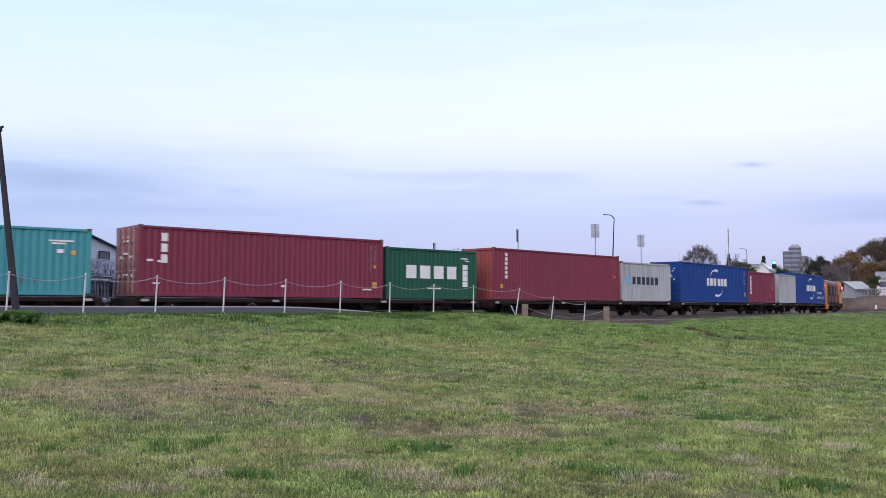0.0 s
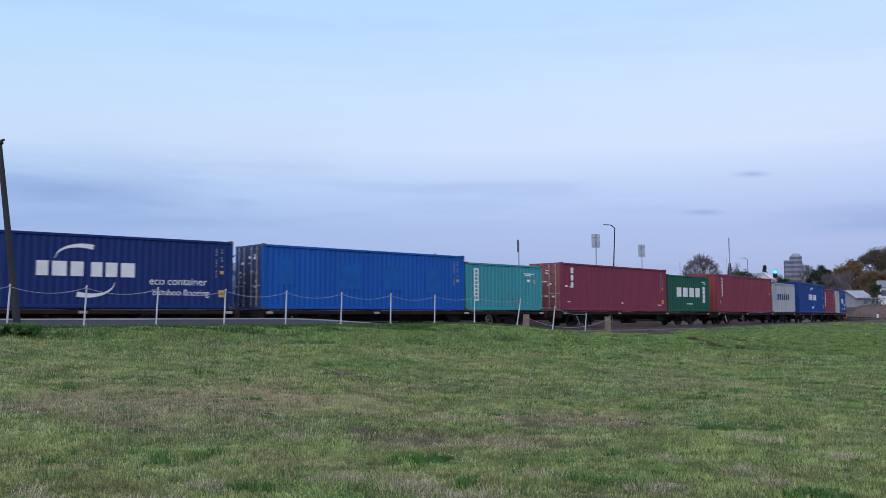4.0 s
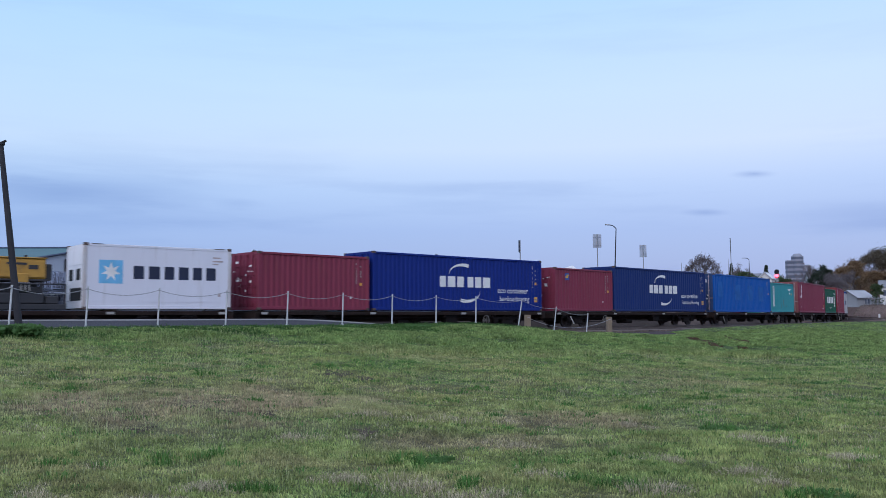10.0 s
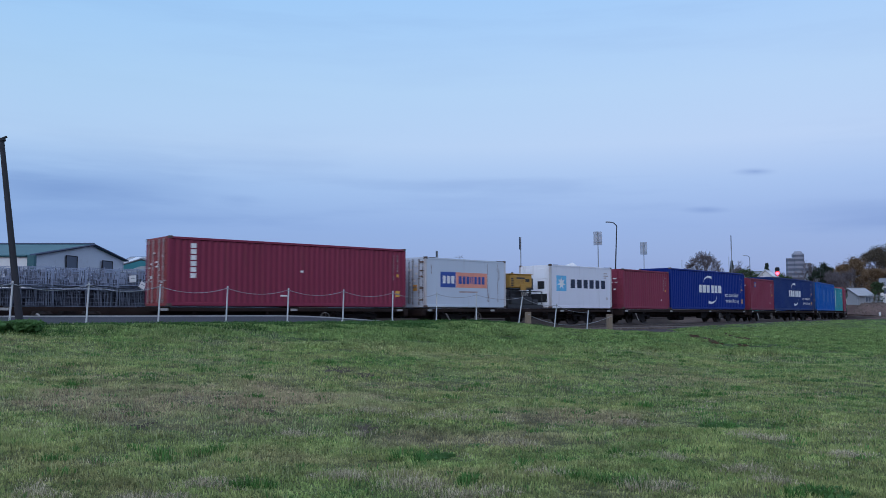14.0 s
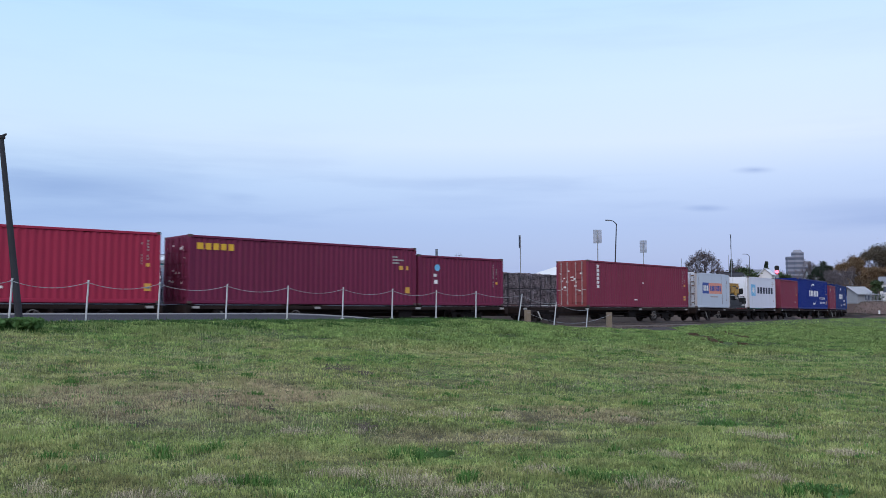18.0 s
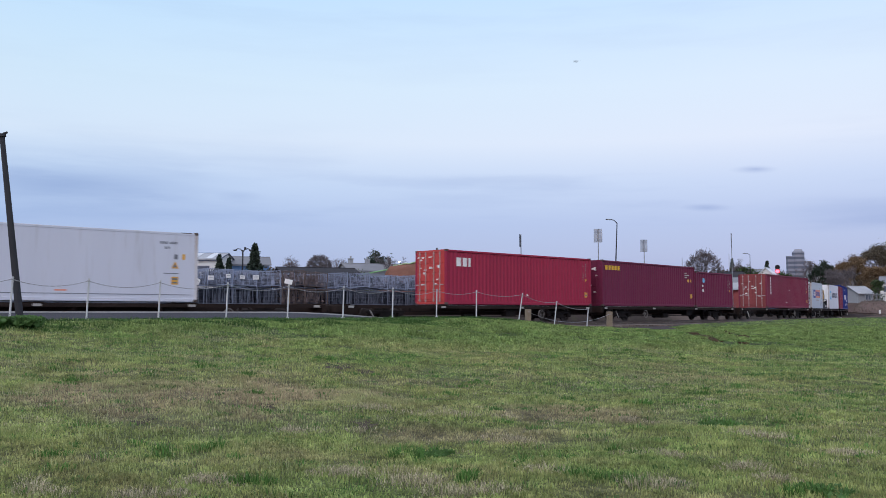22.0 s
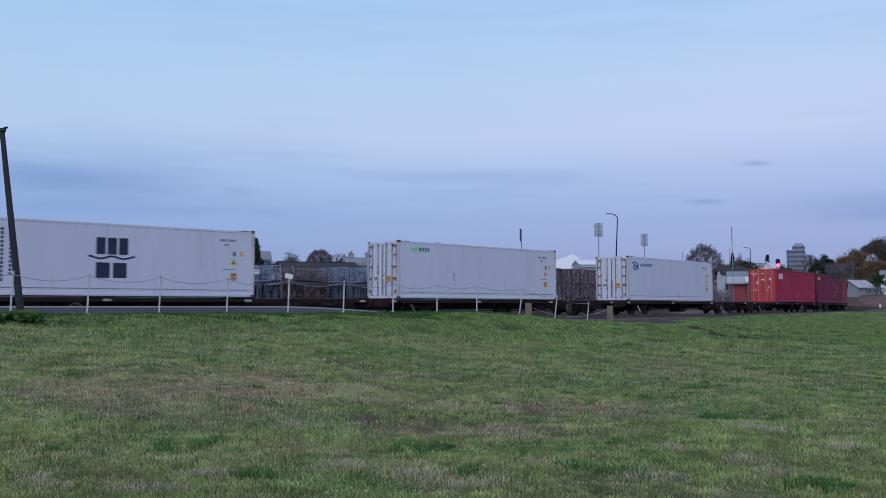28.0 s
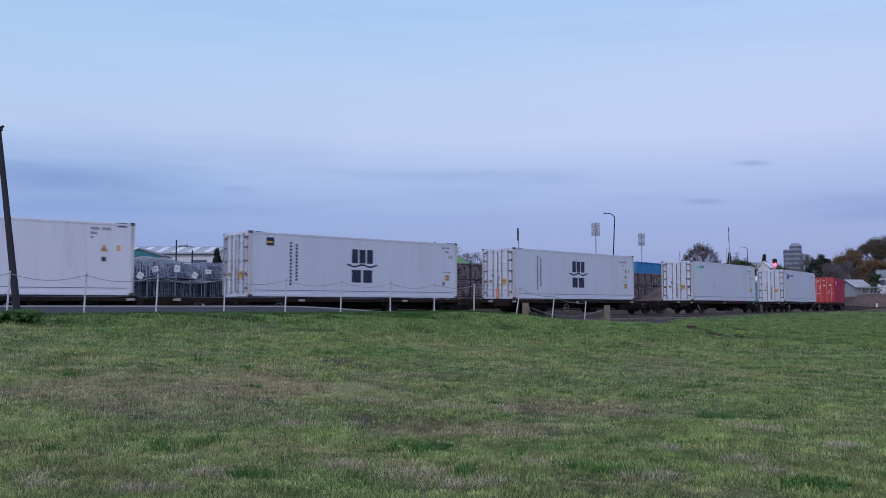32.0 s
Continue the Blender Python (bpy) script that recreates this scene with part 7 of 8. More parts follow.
def twin_lamp(x, y, z_top):
    z = ground_at(x, y)
    h = z_top - z
    t = thing("street_lamp", pose(x, y, z), "dark street lamp with two drooping arms", "street lamp", "street lamps")
    part("pole", tubes([((0, 0, -0.2), (0, 0, h), 0.13, 0.09)], 10), DARK_POLE, t)
    for sx in (-1, 1):
        pts = [(0, 0, h - 0.25), (sx * 0.3, 0, h + 0.12), (sx * 0.65, 0, h + 0.16), (sx * 1.0, 0, h + 0.0)]
        part("arm", tubes([(p, q, 0.06, 0.05) for p, q in zip(pts, pts[1:])], 8), DARK_POLE, t)
        part("lamp_head", boxes([(sx * 1.0 - 0.2, sx * 1.0 + 0.2, -0.12, 0.12, h - 0.12, h + 0.06)], 0.03), DARK_POLE, t)
    part("lantern", tubes([((0.30, 0, h + 0.02), (0.30, 0, h + 0.36), 0.17, 0.13)], 10), DARK_POLE, t)


def sign_on_pole(x, y, z_low, z_high, w, turn, label, face=None):
    z = ground_at(x, y)
    t = thing("sign_panel", pose(x, y, z, 0, 0, turn), label, "sign", "tall sign panels")
    part("pole", tubes([((0, 0, -0.2), (0, 0, z_high - z), 0.045)], 8), POLE_GREY, t)
    p = part("panel", boxes([(-w / 2, w / 2, 0.06, 0.085, z_low - z, z_high - z)], 0.008), face or SIGN_GREY, t)
    hh = (z_high - z_low)
    for f in (0.18, 0.76):
        part("brace", boxes([(-w / 2 + 0.03, w / 2 - 0.03, 0.03, 0.06, z_low - z + hh * f, z_low - z + hh * f + 0.04)]), face or SIGN_GREY, p)


def street_things():
    street_lamp(17.60, 92.0, 11.20, 0.85, 2.6)
    street_lamp(59.11, 170.0, 12.90, 1.0, 0.0)
    twin_lamp(-26.06, 112.0, 9.45)
    street_lamp(-15.92, 104.0, 6.72, 0.3, 0, 0, True)
    street_lamp(-6.1, 120.0, 8.38, 0.3, 0, 0, True)
    sign_on_pole(13.96, 80.0, 7.90, 9.15, 0.78, 0, "grey rectangular sign panel on a thin tall pole")
    sign_on_pole(21.55, 95.0, 8.06, 9.41, 0.76, 0, "grey rectangular sign panel on a thin tall pole")
    sign_on_pole(6.71, 78.0, 7.34, 8.45, 0.70, 74, "sign panel seen edge-on on a thin tall pole", SIGN_EDGE)
    sign_on_pole(38.59, 118.0, 10.18, 12.17, 0.80, 72, "narrow sign panel seen edge-on on a thin tall pole", SIGN_EDGE)
    sign_on_pole(-0.83, 86.0, 7.04, 7.83, 0.26, 25, "small slate board on a pole above the heap", SIGN_EDGE)
    for x, y, zt in ((-30.6, 100.0, 9.05), (-28.9, 100.5, 7.95), (35.12, 130.0, 9.63), (48.57, 150.0, 11.46)):
        z = ground_at(x, y)
        t = thing("utility_pole", pose(x, y, z), "slim dark utility pole", "pole", "utility poles")
        part("shaft", tubes([((0, 0, -0.2), (0, 0, zt - z), 0.12 if x < 20 else 0.06, 0.08 if x < 20 else 0.035)], 8), DARK_POLE if x < 20 else POLE_GREY, t)
    # railway signals
    lens_r = material("red_lens", (1.0, 0.026, 0.042), 0.3, emit=16.0, bump=0)
    lens_g = material("green_lens", (0.05, 0.95, 0.55), 0.3, emit=3.0, bump=0)
    x, y = 42.42, 112.0
    zl = 7.05
    z = ground_at(x, y)
    t = thing("railway_signal", pose(x, y, z, 0, 0, -20), "tall railway signal that turns from green to red", "railway signal", "railway signals")
    part("mast", tubes([((0, 0, -0.2), (0, 0, zl - z + 0.5), 0.09)], 8), POLE_GREY, t)
    part("backboard", boxes([(-0.25, 0.25, -0.10, -0.06, zl - z - 0.54, zl - z + 0.48)], 0.06), DARK, t)
    part("green_lamp", tubes([((0, -0.13, zl - z + 0.22), (0, -0.17, zl - z + 0.22), 0.21)], 16), lens_g, t, "green lamp")
    part("red_lamp", tubes([((0, -0.13, zl - z - 0.28), (0, -0.17, zl - z - 0.28), 0.23)], 16), lens_r, t, "red lamp")
    part("ladder", tubes([((-0.2, 0.12, 0), (-0.2, 0.12, zl - z), 0.02), ((0.2, 0.12, 0), (0.2, 0.12, zl - z), 0.02)] + [((-0.2, 0.12, q), (0.2, 0.12, q), 0.015) for q in np.arange(0.3, zl - z, 0.35)], 5), POLE_GREY, t)
    sh = part("shutter", tubes([((0, -0.19, 0), (0, -0.22, 0), 0.30)], 16), DARK, t, "black shutter disc")
    SHUTTER.append((sh, zl - z))
    x, y = 68.25, 150.0
    zl = 4.87
    z = ground_at(x, y)
    t = thing("railway_signal", pose(x, y, z, 0, 0, -20), "low railway signal showing red", "railway signal", "railway signals")
    part("mast", tubes([((0, 0, -0.2), (0, 0, zl - z + 0.5), 0.08)], 8), POLE_GREY, t)
    part("backboard", boxes([(-0.38, 0.38, -0.10, -0.06, zl - z - 0.45, zl - z + 0.85)], 0.06), DARK, t)
    part("red_lamp", tubes([((0, -0.13, zl - z), (0, -0.17, zl - z), 0.24)], 16), lens_r, t, "red lamp")
    x, y = 59.25, 120.0
    t = thing("marker_post", pose(x, y, ground_at(x, y)), "short white trackside marker post", "marker post")
    part("shaft", boxes([(-0.12, 0.12, -0.06, 0.06, -0.2, 0.75)], 0.02), WHITE_MARK, t)


SHUTTER = []


def bank_fence():
    """Pale picket fence along the top of the bank."""
    t = thing("picket_fence", pose(0, 0, 0), "pale picket fence along the top of the bank", "fence")
    x0, y0 = 75.57, 158.0
    x1, y1 = 87.55, 166.0
    n = 34
    me = cached("picket", lambda: boxes([(-0.04, 0.04, -0.02, 0.02, 0, 1.75)], 0.008), POLE_GREY)
    for i in range(n):
        f = i / (n - 1)
        x, y = x0 + (x1 - x0) * f, y0 + (y1 - y0) * f
        z = ground_at(x, y)
        share("picket", me, t, pose(x, y, z - 0.1, 0, 0, 40))
    part("rail", tubes([((x0, y0 + 0.08, ground_at(x0, y0) + q), (x1, y1 + 0.08, ground_at(x1, y1) + q), 0.05) for q in (0.35, 1.4)], 4), POLE_GREY, t)


# ---- trees ----
BARK = material("bark", (0.085, 0.070, 0.062), 0.95, vary=0.35, scale=3, fine=20, bump=0.6)
TWIG = material("bare_twigs", (0.140, 0.120, 0.128), 0.95, vary=0.3, scale=3, fine=20)
LEAF_DARK = material("dark_evergreen", (0.026, 0.042, 0.026), 0.8, vary=0.4, scale=1, fine=6, island=0.5)
LEAF_BROWN = material("autumn_leaves", (0.170, 0.108, 0.058), 0.9, vary=0.3, scale=0.3, fine=4, island=0.22)
LEAF_OLIVE = material("olive_leaves", (0.108, 0.088, 0.062), 0.9, vary=0.3, scale=0.3, fine=4, island=0.22)
DRY_SCRUB = material("dry_scrub", (0.165, 0.130, 0.112), 0.95, vary=0.3, scale=0.5, fine=4, island=0.3)
LEAF_GREEN = material("shrub_leaves", (0.045, 0.075, 0.025), 0.85, vary=0.4, scale=1, fine=6, island=0.5)


def branches(rnd, height, spread, levels, start=0.28):
    """Segments (p, q, r0, r1, level) of a tree that forks upward and outward."""
    segs, tips = [], []

    def grow(p, d, length, r, level):
        q = p + d * length
        segs.append((p, q, r, r * 0.72, level))
        if level >= levels:
            tips.append(q)
            return
        for i in range(rnd.choice((2, 3, 3)) + (1 if level == 0 else 0)):
            ang = rnd.uniform(0, 2 * math.pi)
            tilt = rnd.uniform(0.25, 0.75) * spread
            n = (d + Vector((math.cos(ang) * tilt, math.sin(ang) * tilt, rnd.uniform(-0.05, 0.25)))).normalized()
            grow(p.lerp(q, rnd.uniform(0.75, 1.0)), n, length * rnd.uniform(0.62, 0.86), r * 0.62, level + 1)
    trunk = height * start
    grow(Vector((0, 0, -0.3)), Vector((rnd.uniform(-0.05, 0.05), rnd.uniform(-0.05, 0.05), 1)).normalized(), trunk + 0.3, height * 0.028, 0)
    top = max(max(s[1].z for s in segs), 0.1)
    k = height / top
    return [(p * k, q * k, r0, r1, lv) for p, q, r0, r1, lv in segs], [t * k for t in tips]


def tree(x, y, height, width, seed, leaf=None, label="", levels=5, leaf_n=1500, leaf_size=0.3, base=None, low=0.15, start=0.28):
    rnd = random.Random(seed)
    z = ground_at(x, y) if base is None else base
    t = thing("tree", pose(x, y, z, 0, 0, rnd.uniform(0, 360)), label, "tree", "trees of the town")
    segs, tips = branches(rnd, height * (0.92 if leaf else 1.0), 1.0 if start > 0.25 else 1.5, levels, start)
    rad = max(max(abs(s[1].x), abs(s[1].y)) for s in segs)
    k = (width / 2) / rad
    segs = [(Vector((p.x * k, p.y * k, p.z)), Vector((q.x * k, q.y * k, q.z)), a, b, lv) for p, q, a, b, lv in segs]
    tips = [Vector((p.x * k, p.y * k, p.z)) for p in tips]
    part("trunk", tubes([(p, q, a, b) for p, q, a, b, lv in segs if lv == 0], 9), BARK, t)
    for p, q, a, b, lv in segs:
        if 0 < lv <= 2:
            part("limb", tubes([(p, q, a, b)], 6), BARK, t)
    bm = bmesh.new()
    for p, q, a, b, lv in segs:
        if lv > 2:
            tube(bm, p, q, max(a, 0.018), max(b * 0.6, 0.010), n=3)
    if not leaf:
        for tip in tips:
            for i in range(7):
                d = Vector((rnd.uniform(-1, 1), rnd.uniform(-1, 1), rnd.uniform(-0.2, 1))).normalized()
                tube(bm, tip, tip + d * height * rnd.uniform(0.03, 0.075), 0.013, 0.006, n=3)
    tagged(part("twig_mass", bm, TWIG, t), kind="stuff")
    if leaf:
        centres = [(c, rnd.uniform(0.5, 1.25)) for c in rnd.sample(tips, min(len(tips), 110))]
        centres += [(Vector((rnd.uniform(-1, 1) * width * 0.36, rnd.uniform(-1, 1) * width * 0.36, height * rnd.uniform(low, 0.7))), rnd.uniform(0.7, 1.2)) for _ in range(34)]
        crown(t, rnd, centres, leaf, leaf_n * 2, leaf_size * 0.8, width * 0.065)
    return t


def domed_tree(x, y, height, width, seed, label, shell=2.9):
    """A bare tree whose limbs fan out to a wide, even dome of twigs."""
    rnd = random.Random(seed)
    t = thing("tree", pose(x, y, ground_at(x, y)), label, "tree", "trees of the town")
    deep = min(height * 0.7, shell)
    fork = Vector((0, 0, height - deep))

    def out(k, n):
        pts = []
        for i in range(n):
            a, e = rnd.uniform(0, 6.283), math.asin(rnd.uniform(0.02, 1.0)) 
            r = k * rnd.uniform(0.86, 1.04)
            pts.append(fork + Vector((math.cos(a) * math.cos(e) * width / 2 * r, math.sin(a) * math.cos(e) * width / 2 * r, math.sin(e) * deep * r)))
        return pts
    rings = [out(0.40, 11), out(0.70, 80), out(0.95, 820)]
    part("trunk", tubes([((0, 0, -0.3), fork, height * 0.03, height * 0.022)], 9), BARK, t)
    for q in rings[0]:
        part("limb", tubes([(fork - Vector((0, 0, 0.3)), q, 0.10, 0.065)], 6), BARK, t)
    bm = bmesh.new()
    for inner, ring, r in ((rings[0], rings[1], 0.045), (rings[1], rings[2], 0.022)):
        for q in ring:
            p = min(inner, key=lambda c: (c - q).length)
            m = p.lerp(q, 0.5) + Vector((rnd.uniform(-0.1, 0.1), rnd.uniform(-0.1, 0.1), rnd.uniform(-0.1, 0.1)))
            tube(bm, p, m, r, r * 0.8, n=4)
            tube(bm, m, q, r * 0.8, r * 0.5, n=4)
    for q in rings[2]:
        for i in range(5):
            d = (q - fork).normalized() + Vector((rnd.uniform(-0.8, 0.8), rnd.uniform(-0.8, 0.8), rnd.uniform(-0.5, 0.7)))
            b = q - (q - fork) * rnd.uniform(0.0, 0.22)
            tube(bm, b, b + d.normalized() * rnd.uniform(0.12, 0.32), 0.016, 0.008, n=3)
    tagged(part("twig_mass", bm, TWIG, t), kind="stuff")
    return t


def crown(t, rnd, centres, mat, n, size, spread):
    """A crown of small leaf sprays gathered in uneven clumps."""
    co, fa = [], []
    for i in range(n):
        c, k = rnd.choice(centres)
        o = Vector((rnd.gauss(0, 1), rnd.gauss(0, 1), rnd.gauss(0, 0.8))) * spread * k
        a = Vector((rnd.uniform(-1, 1), rnd.uniform(-1, 1), rnd.uniform(-0.6, 0.6))).normalized() * size * rnd.uniform(0.5, 1.2)
        b = a.cross(Vector((rnd.uniform(-1, 1), rnd.uniform(-1, 1), rnd.uniform(-1, 1)))).normalized() * size * rnd.uniform(0.35, 0.7)
        p, j = c + o, len(co)
        co += [p - a, p + b, p + a * 1.1, p - b]
        fa.append((j, j + 1, j + 2, j + 3))
    me = bpy.data.meshes.new("crown")
    me.from_pydata(co, [], fa)
    me.materials.append(mat)
    ob = new("crown", me)
    ob.parent = t
    return tagged(ob, kind="stuff")


def conifer(x, y, height, width, seed, label, leaf=None, base=None):
    rnd = random.Random(seed)
    z = ground_at(x, y) if base is None else base
    t = thing("conifer", pose(x, y, z), label, "tree", "trees of the town")
    part("trunk", tubes([((0, 0, -0.3), (0, 0, height * 0.96), height * 0.02, 0.02)], 8), BARK, t)
    centres = []
    rows = []
    for i in range(70):
        f = 0.10 + 0.89 * i / 69
        r = width / 2 * 1.25 * (1 - f) ** 1.05 * rnd.uniform(0.7, 1.1)
        for j in range(4):
            a = rnd.uniform(0, 6.28)
            p = Vector((r * math.cos(a), r * math.sin(a), height * f - 0.35 * r))
            rows.append(((0, 0, height * f), p, 0.03, 0.01))
            centres += [(p, 0.6), (p * 0.6 + Vector((0, 0, height * f * 0.4)), 0.7)] * (2 if f > 0.6 else 1)
    tagged(part("branch_mass", tubes(rows, 4), BARK, t), kind="stuff")
    crown(t, rnd, centres, leaf or LEAF_DARK, 5200, max(0.14, width * 0.032), max(0.08, width * 0.032))


def mud_patches():
    """Small bare, trodden patches of grey mud in the meadow."""
    rnd = random.Random(21)
    mud = material("grey_mud", (0.080, 0.068, 0.052), 0.95, spec=0.04, vary=0.35, scale=4, fine=20, bump=0.6)
    for x, y, rx, ry in ((-3.38, 9.72, 0.24, 0.34), (-2.21, 10.94, 0.14, 0.34), (-1.96, 15.80, 0.33, 0.58), (-1.41, 15.36, 0.20, 0.36), (-2.39, 13.16, 0.20, 0.32), (3.27, 18.44, 0.31, 0.52), (-0.90, 9.82, 0.19, 0.26), (-3.25, 11.20, 0.22, 0.24)):
        t = thing("mud_patch", pose(0, 0, 0), "small bare patch of grey mud in the grass", "mud patch", "mud patches")
        bm = bmesh.new()
        n = 22
        c = bm.verts.new((x, y, ground_at(x, y) + 0.012))
        ring = []
        for i in range(n):
            a = 2 * math.pi * i / n
            k = 0.3 + 0.8 * rnd.random()
            px, py = x + rx * k * math.cos(a), y + ry * k * math.sin(a)
            ring.append(bm.verts.new((px, py, ground_at(px, py) + 0.006)))
        for i in range(n):
            bm.faces.new((c, ring[i], ring[(i + 1) % n]))
        part("mud", bm, mud, t)


def over_scar(x, y):
    """How far from the heart of the bare streaks a place lies, 1 at their edge."""
    return np.minimum(np.abs(x - 8.95 - 0.05 * (y - 31)) / 0.30 + 9 * (np.abs(y - 31.0) > 3.1), np.abs(x - 10.85 - 0.11 * (y - 33)) / 0.26 + 9 * (np.abs(y - 33) > 2.8))


def soil_scar():
    """Broken streaks of bare soil where the grass steps up beside the gravel."""
    rnd = random.Random(8)
    t = thing("bare_soil_strip", pose(0, 0, 0), "broken streaks of bare brown soil in the grass", "soil")
    streaks = (((9.05, 34.0), (8.95, 30.6), 0.34), ((9.00, 31.0), (8.74, 28.1), 0.42), ((11.15, 35.6), (10.95, 33.6), 0.22), ((10.85, 32.9), (10.55, 30.2), 0.38), ((9.55, 28.3), (9.42, 27.6), 0.20), ((9.95, 30.4), (9.80, 29.4), 0.18))
    for (x0, y0), (x1, y1), wide in streaks:
        bm = bmesh.new()
        rows = []
        n = 18
        for i in range(n + 1):
            f = i / n
            x, y = x0 + (x1 - x0) * f + rnd.uniform(-0.06, 0.06), y0 + (y1 - y0) * f
            k = math.sin(math.pi * f) ** 0.6 * rnd.uniform(0.55, 1.0)
            row = []
            for d, q in ((-0.5, -0.02), (-0.25, 0.6), (0.05, 1.0), (0.3, 0.5), (0.5, -0.02)):
                px = x + d * wide * k * rnd.uniform(0.8, 1.3)
                row.append(bm.verts.new((px, y, ground_at(px, y) - 0.012 + 0.10 * q * k * rnd.uniform(0.6, 1.2))))
            rows.append(row)
        for p, q in zip(rows, rows[1:]):
            for a in range(4):
                bm.faces.new((p[a], q[a], q[a + 1], p[a + 1]))
        part("bare_soil", bm, BANK_DARK, t)
    bm = bmesh.new()
    for i in range(70):
        (x0, y0), (x1, y1), wide = streaks[i % 6]
        f = rnd.random()
        x, y = x0 + (x1 - x0) * f + rnd.gauss(0, wide * 0.6), y0 + (y1 - y0) * f
        q = rnd.uniform(0.015, 0.045)
        z = ground_at(x, y)
        box(bm, x - q, x + q, y - q * 0.8, y + q * 0.8, z - q, z + q * 0.9, q * 0.4)
    tagged(part("clod_scatter", bm, BANK_DARK, t), kind="stuff")


BANK_DARK = material("dark_soil", (0.060, 0.040, 0.024), 0.95, spec=0.04, vary=0.4, scale=3, fine=15, bump=0.8)


def trees():
    def at(x, y, ztop):
        return x, y, ztop - ground_at(x, y)
    bare = "bare winter tree with a wide twiggy crown"
    domed_tree(*at(37.7, 128.0, 10.95), 6.3, 11, bare, 4.4)
    domed_tree(*at(-44.78, 150.0, 12.14), 7.0, 12, bare)
    domed_tree(*at(-21.71, 150.0, 11.56), 5.0, 13, bare)
    tree(*at(-27.77, 158.0, 11.48), 8.0, 14, None, bare, 5)
    tree(*at(-20.89, 165.0, 11.28), 7.0, 15, None, bare, 5)
    tree(*at(-9.11, 150.0, 11.17), 6.0, 16, None, bare, 5)
    tree(*at(2.33, 150.0, 11.46), 6.5, 17, None, bare, 5)
    tree(*at(6.31, 160.0, 11.30), 7.0, 18, None, bare, 5)
    tree(*at(67.73, 200.0, 13.36), 7.0, 19, None, bare, 5)
    tree(*at(89.34, 230.0, 12.75), 9.0, 20, None, bare, 5)
    tree(*at(100.51, 240.0, 16.19), 6.0, 21, None, bare, 5)
    tree(*at(92.6, 204.0, 12.2), 7.5, 23, None, bare, 6)
    tree(*at(95.05, 215.0, 11.18), 7.0, 28, None, bare, 5)
    conifer(*at(-25.81, 118.0, 10.60), 6.4, 31, "dark conifer beside the yard")
    conifer(*at(75.2, 205.0, 13.5), 6.0, 33, "dark pointed conifer among houses")
    conifer(*at(71.3, 218.0, 14.9), 5.0, 34, "slim grey-green conifer among houses", LEAF_DARK)
    tree(*at(-13.22, 165.0, 13.64), 7.5, 35, LEAF_DARK, "dark evergreen tree behind the grey house", 4, 1500, 0.30)
    conifer(*at(-29.05, 112.0, 8.80), 4.6, 36, "small dark conifer beside the warehouse")
    conifer(*at(-27.95, 112.5, 8.40), 4.2, 48, "small dark conifer beside the warehouse")
    tree(*at(-24.35, 120.0, 7.84), 5.0, 37, LEAF_OLIVE, "olive shrub behind the cages", 4, 1100, 0.25, None, 0.05)
    tree(*at(65.58, 190.0, 12.03), 5.5, 38, LEAF_GREEN, "green tree between houses", 4, 1200, 0.3)
    tree(*at(100.6, 235.0, 16.2), 5.4, 39, LEAF_DARK, "dark evergreen tree on the rise", 4, 4200, 0.20)
    tree(*at(106.6, 245.0, 15.6), 4.6, 40, LEAF_DARK, "dark evergreen tree on the rise", 4, 3600, 0.20)
    tree(*at(105.6, 225.0, 16.4), 9.4, 41, LEAF_BROWN, "broad brown-leaved autumn tree", 5, 11000, 0.22)
    tree(*at(119.4, 240.0, 21.0), 12.0, 42, LEAF_OLIVE, "broad olive-brown domed tree on the rise", 5, 12000, 0.24)
    tree(*at(130.0, 248.0, 19.0), 11.0, 43, LEAF_OLIVE, "broad olive-brown tree on the rise", 5, 8000, 0.26)
    tree(*at(106.5, 216.0, 13.2), 8.0, 44, LEAF_BROWN, "low brown-leaved tree behind the shed", 5, 6500, 0.22)
    tree(*at(88.6, 200.0, 11.3), 6.5, 49, None, bare, 6)
    tree(*at(112.0, 222.0, 13.0), 7.0, 50, None, bare, 6)
    tree(*at(84.71, 172.0, 8.03), 2.8, 45, LEAF_GREEN, "round green shrub behind the picket fence", 4, 1200, 0.24, None, 0.05)
    tree(*at(82.12, 215.0, 12.30), 5.0, 46, LEAF_GREEN, "green tree behind the signal", 4, 1200, 0.3)
    tree(*at(-11.91, 128.0, 7.60), 6.0, 47, LEAF_GREEN, "low hedge-like shrub before the grey house", 4, 1200, 0.26, None, 0.05)
    # leafless thicket along the far side of the line
    rnd = random.Random(64)
    bm = bmesh.new()
    for i in range(900):
        sx = rnd.uniform(64, 104)
        p = Vector(line_at(sx, rnd.uniform(12.5, 15.5)))
        p.z = ground_at(p.x, p.y) - 0.1
        top = p + Vector((rnd.uniform(-0.35, 0.35), rnd.uniform(-0.35, 0.35), rnd.uniform(1.4, 3.4)))
        tube(bm, p, top, 0.030, 0.012, n=3)
        for k in range(3):
            b = p.lerp(top, rnd.uniform(0.3, 0.95))
            tube(bm, b, b + Vector((rnd.uniform(-0.5, 0.5), rnd.uniform(-0.5, 0.5), rnd.uniform(0.2, 0.8))), 0.014, 0.006, n=3)
    tagged(part("trackside_thicket", bm, TWIG), "leafless brown thicket along the far side of the line", "thicket", kind="stuff")
    # dry scrub on the bank
    rnd = random.Random(61)
    co, fa = [], []
    for i in range(2600):
        y = rnd.uniform(124, 158)
        x = (0.452 + rnd.random() ** 1.3 * 0.10) * y
        if 56 < x < 61 and y < 129:
            continue
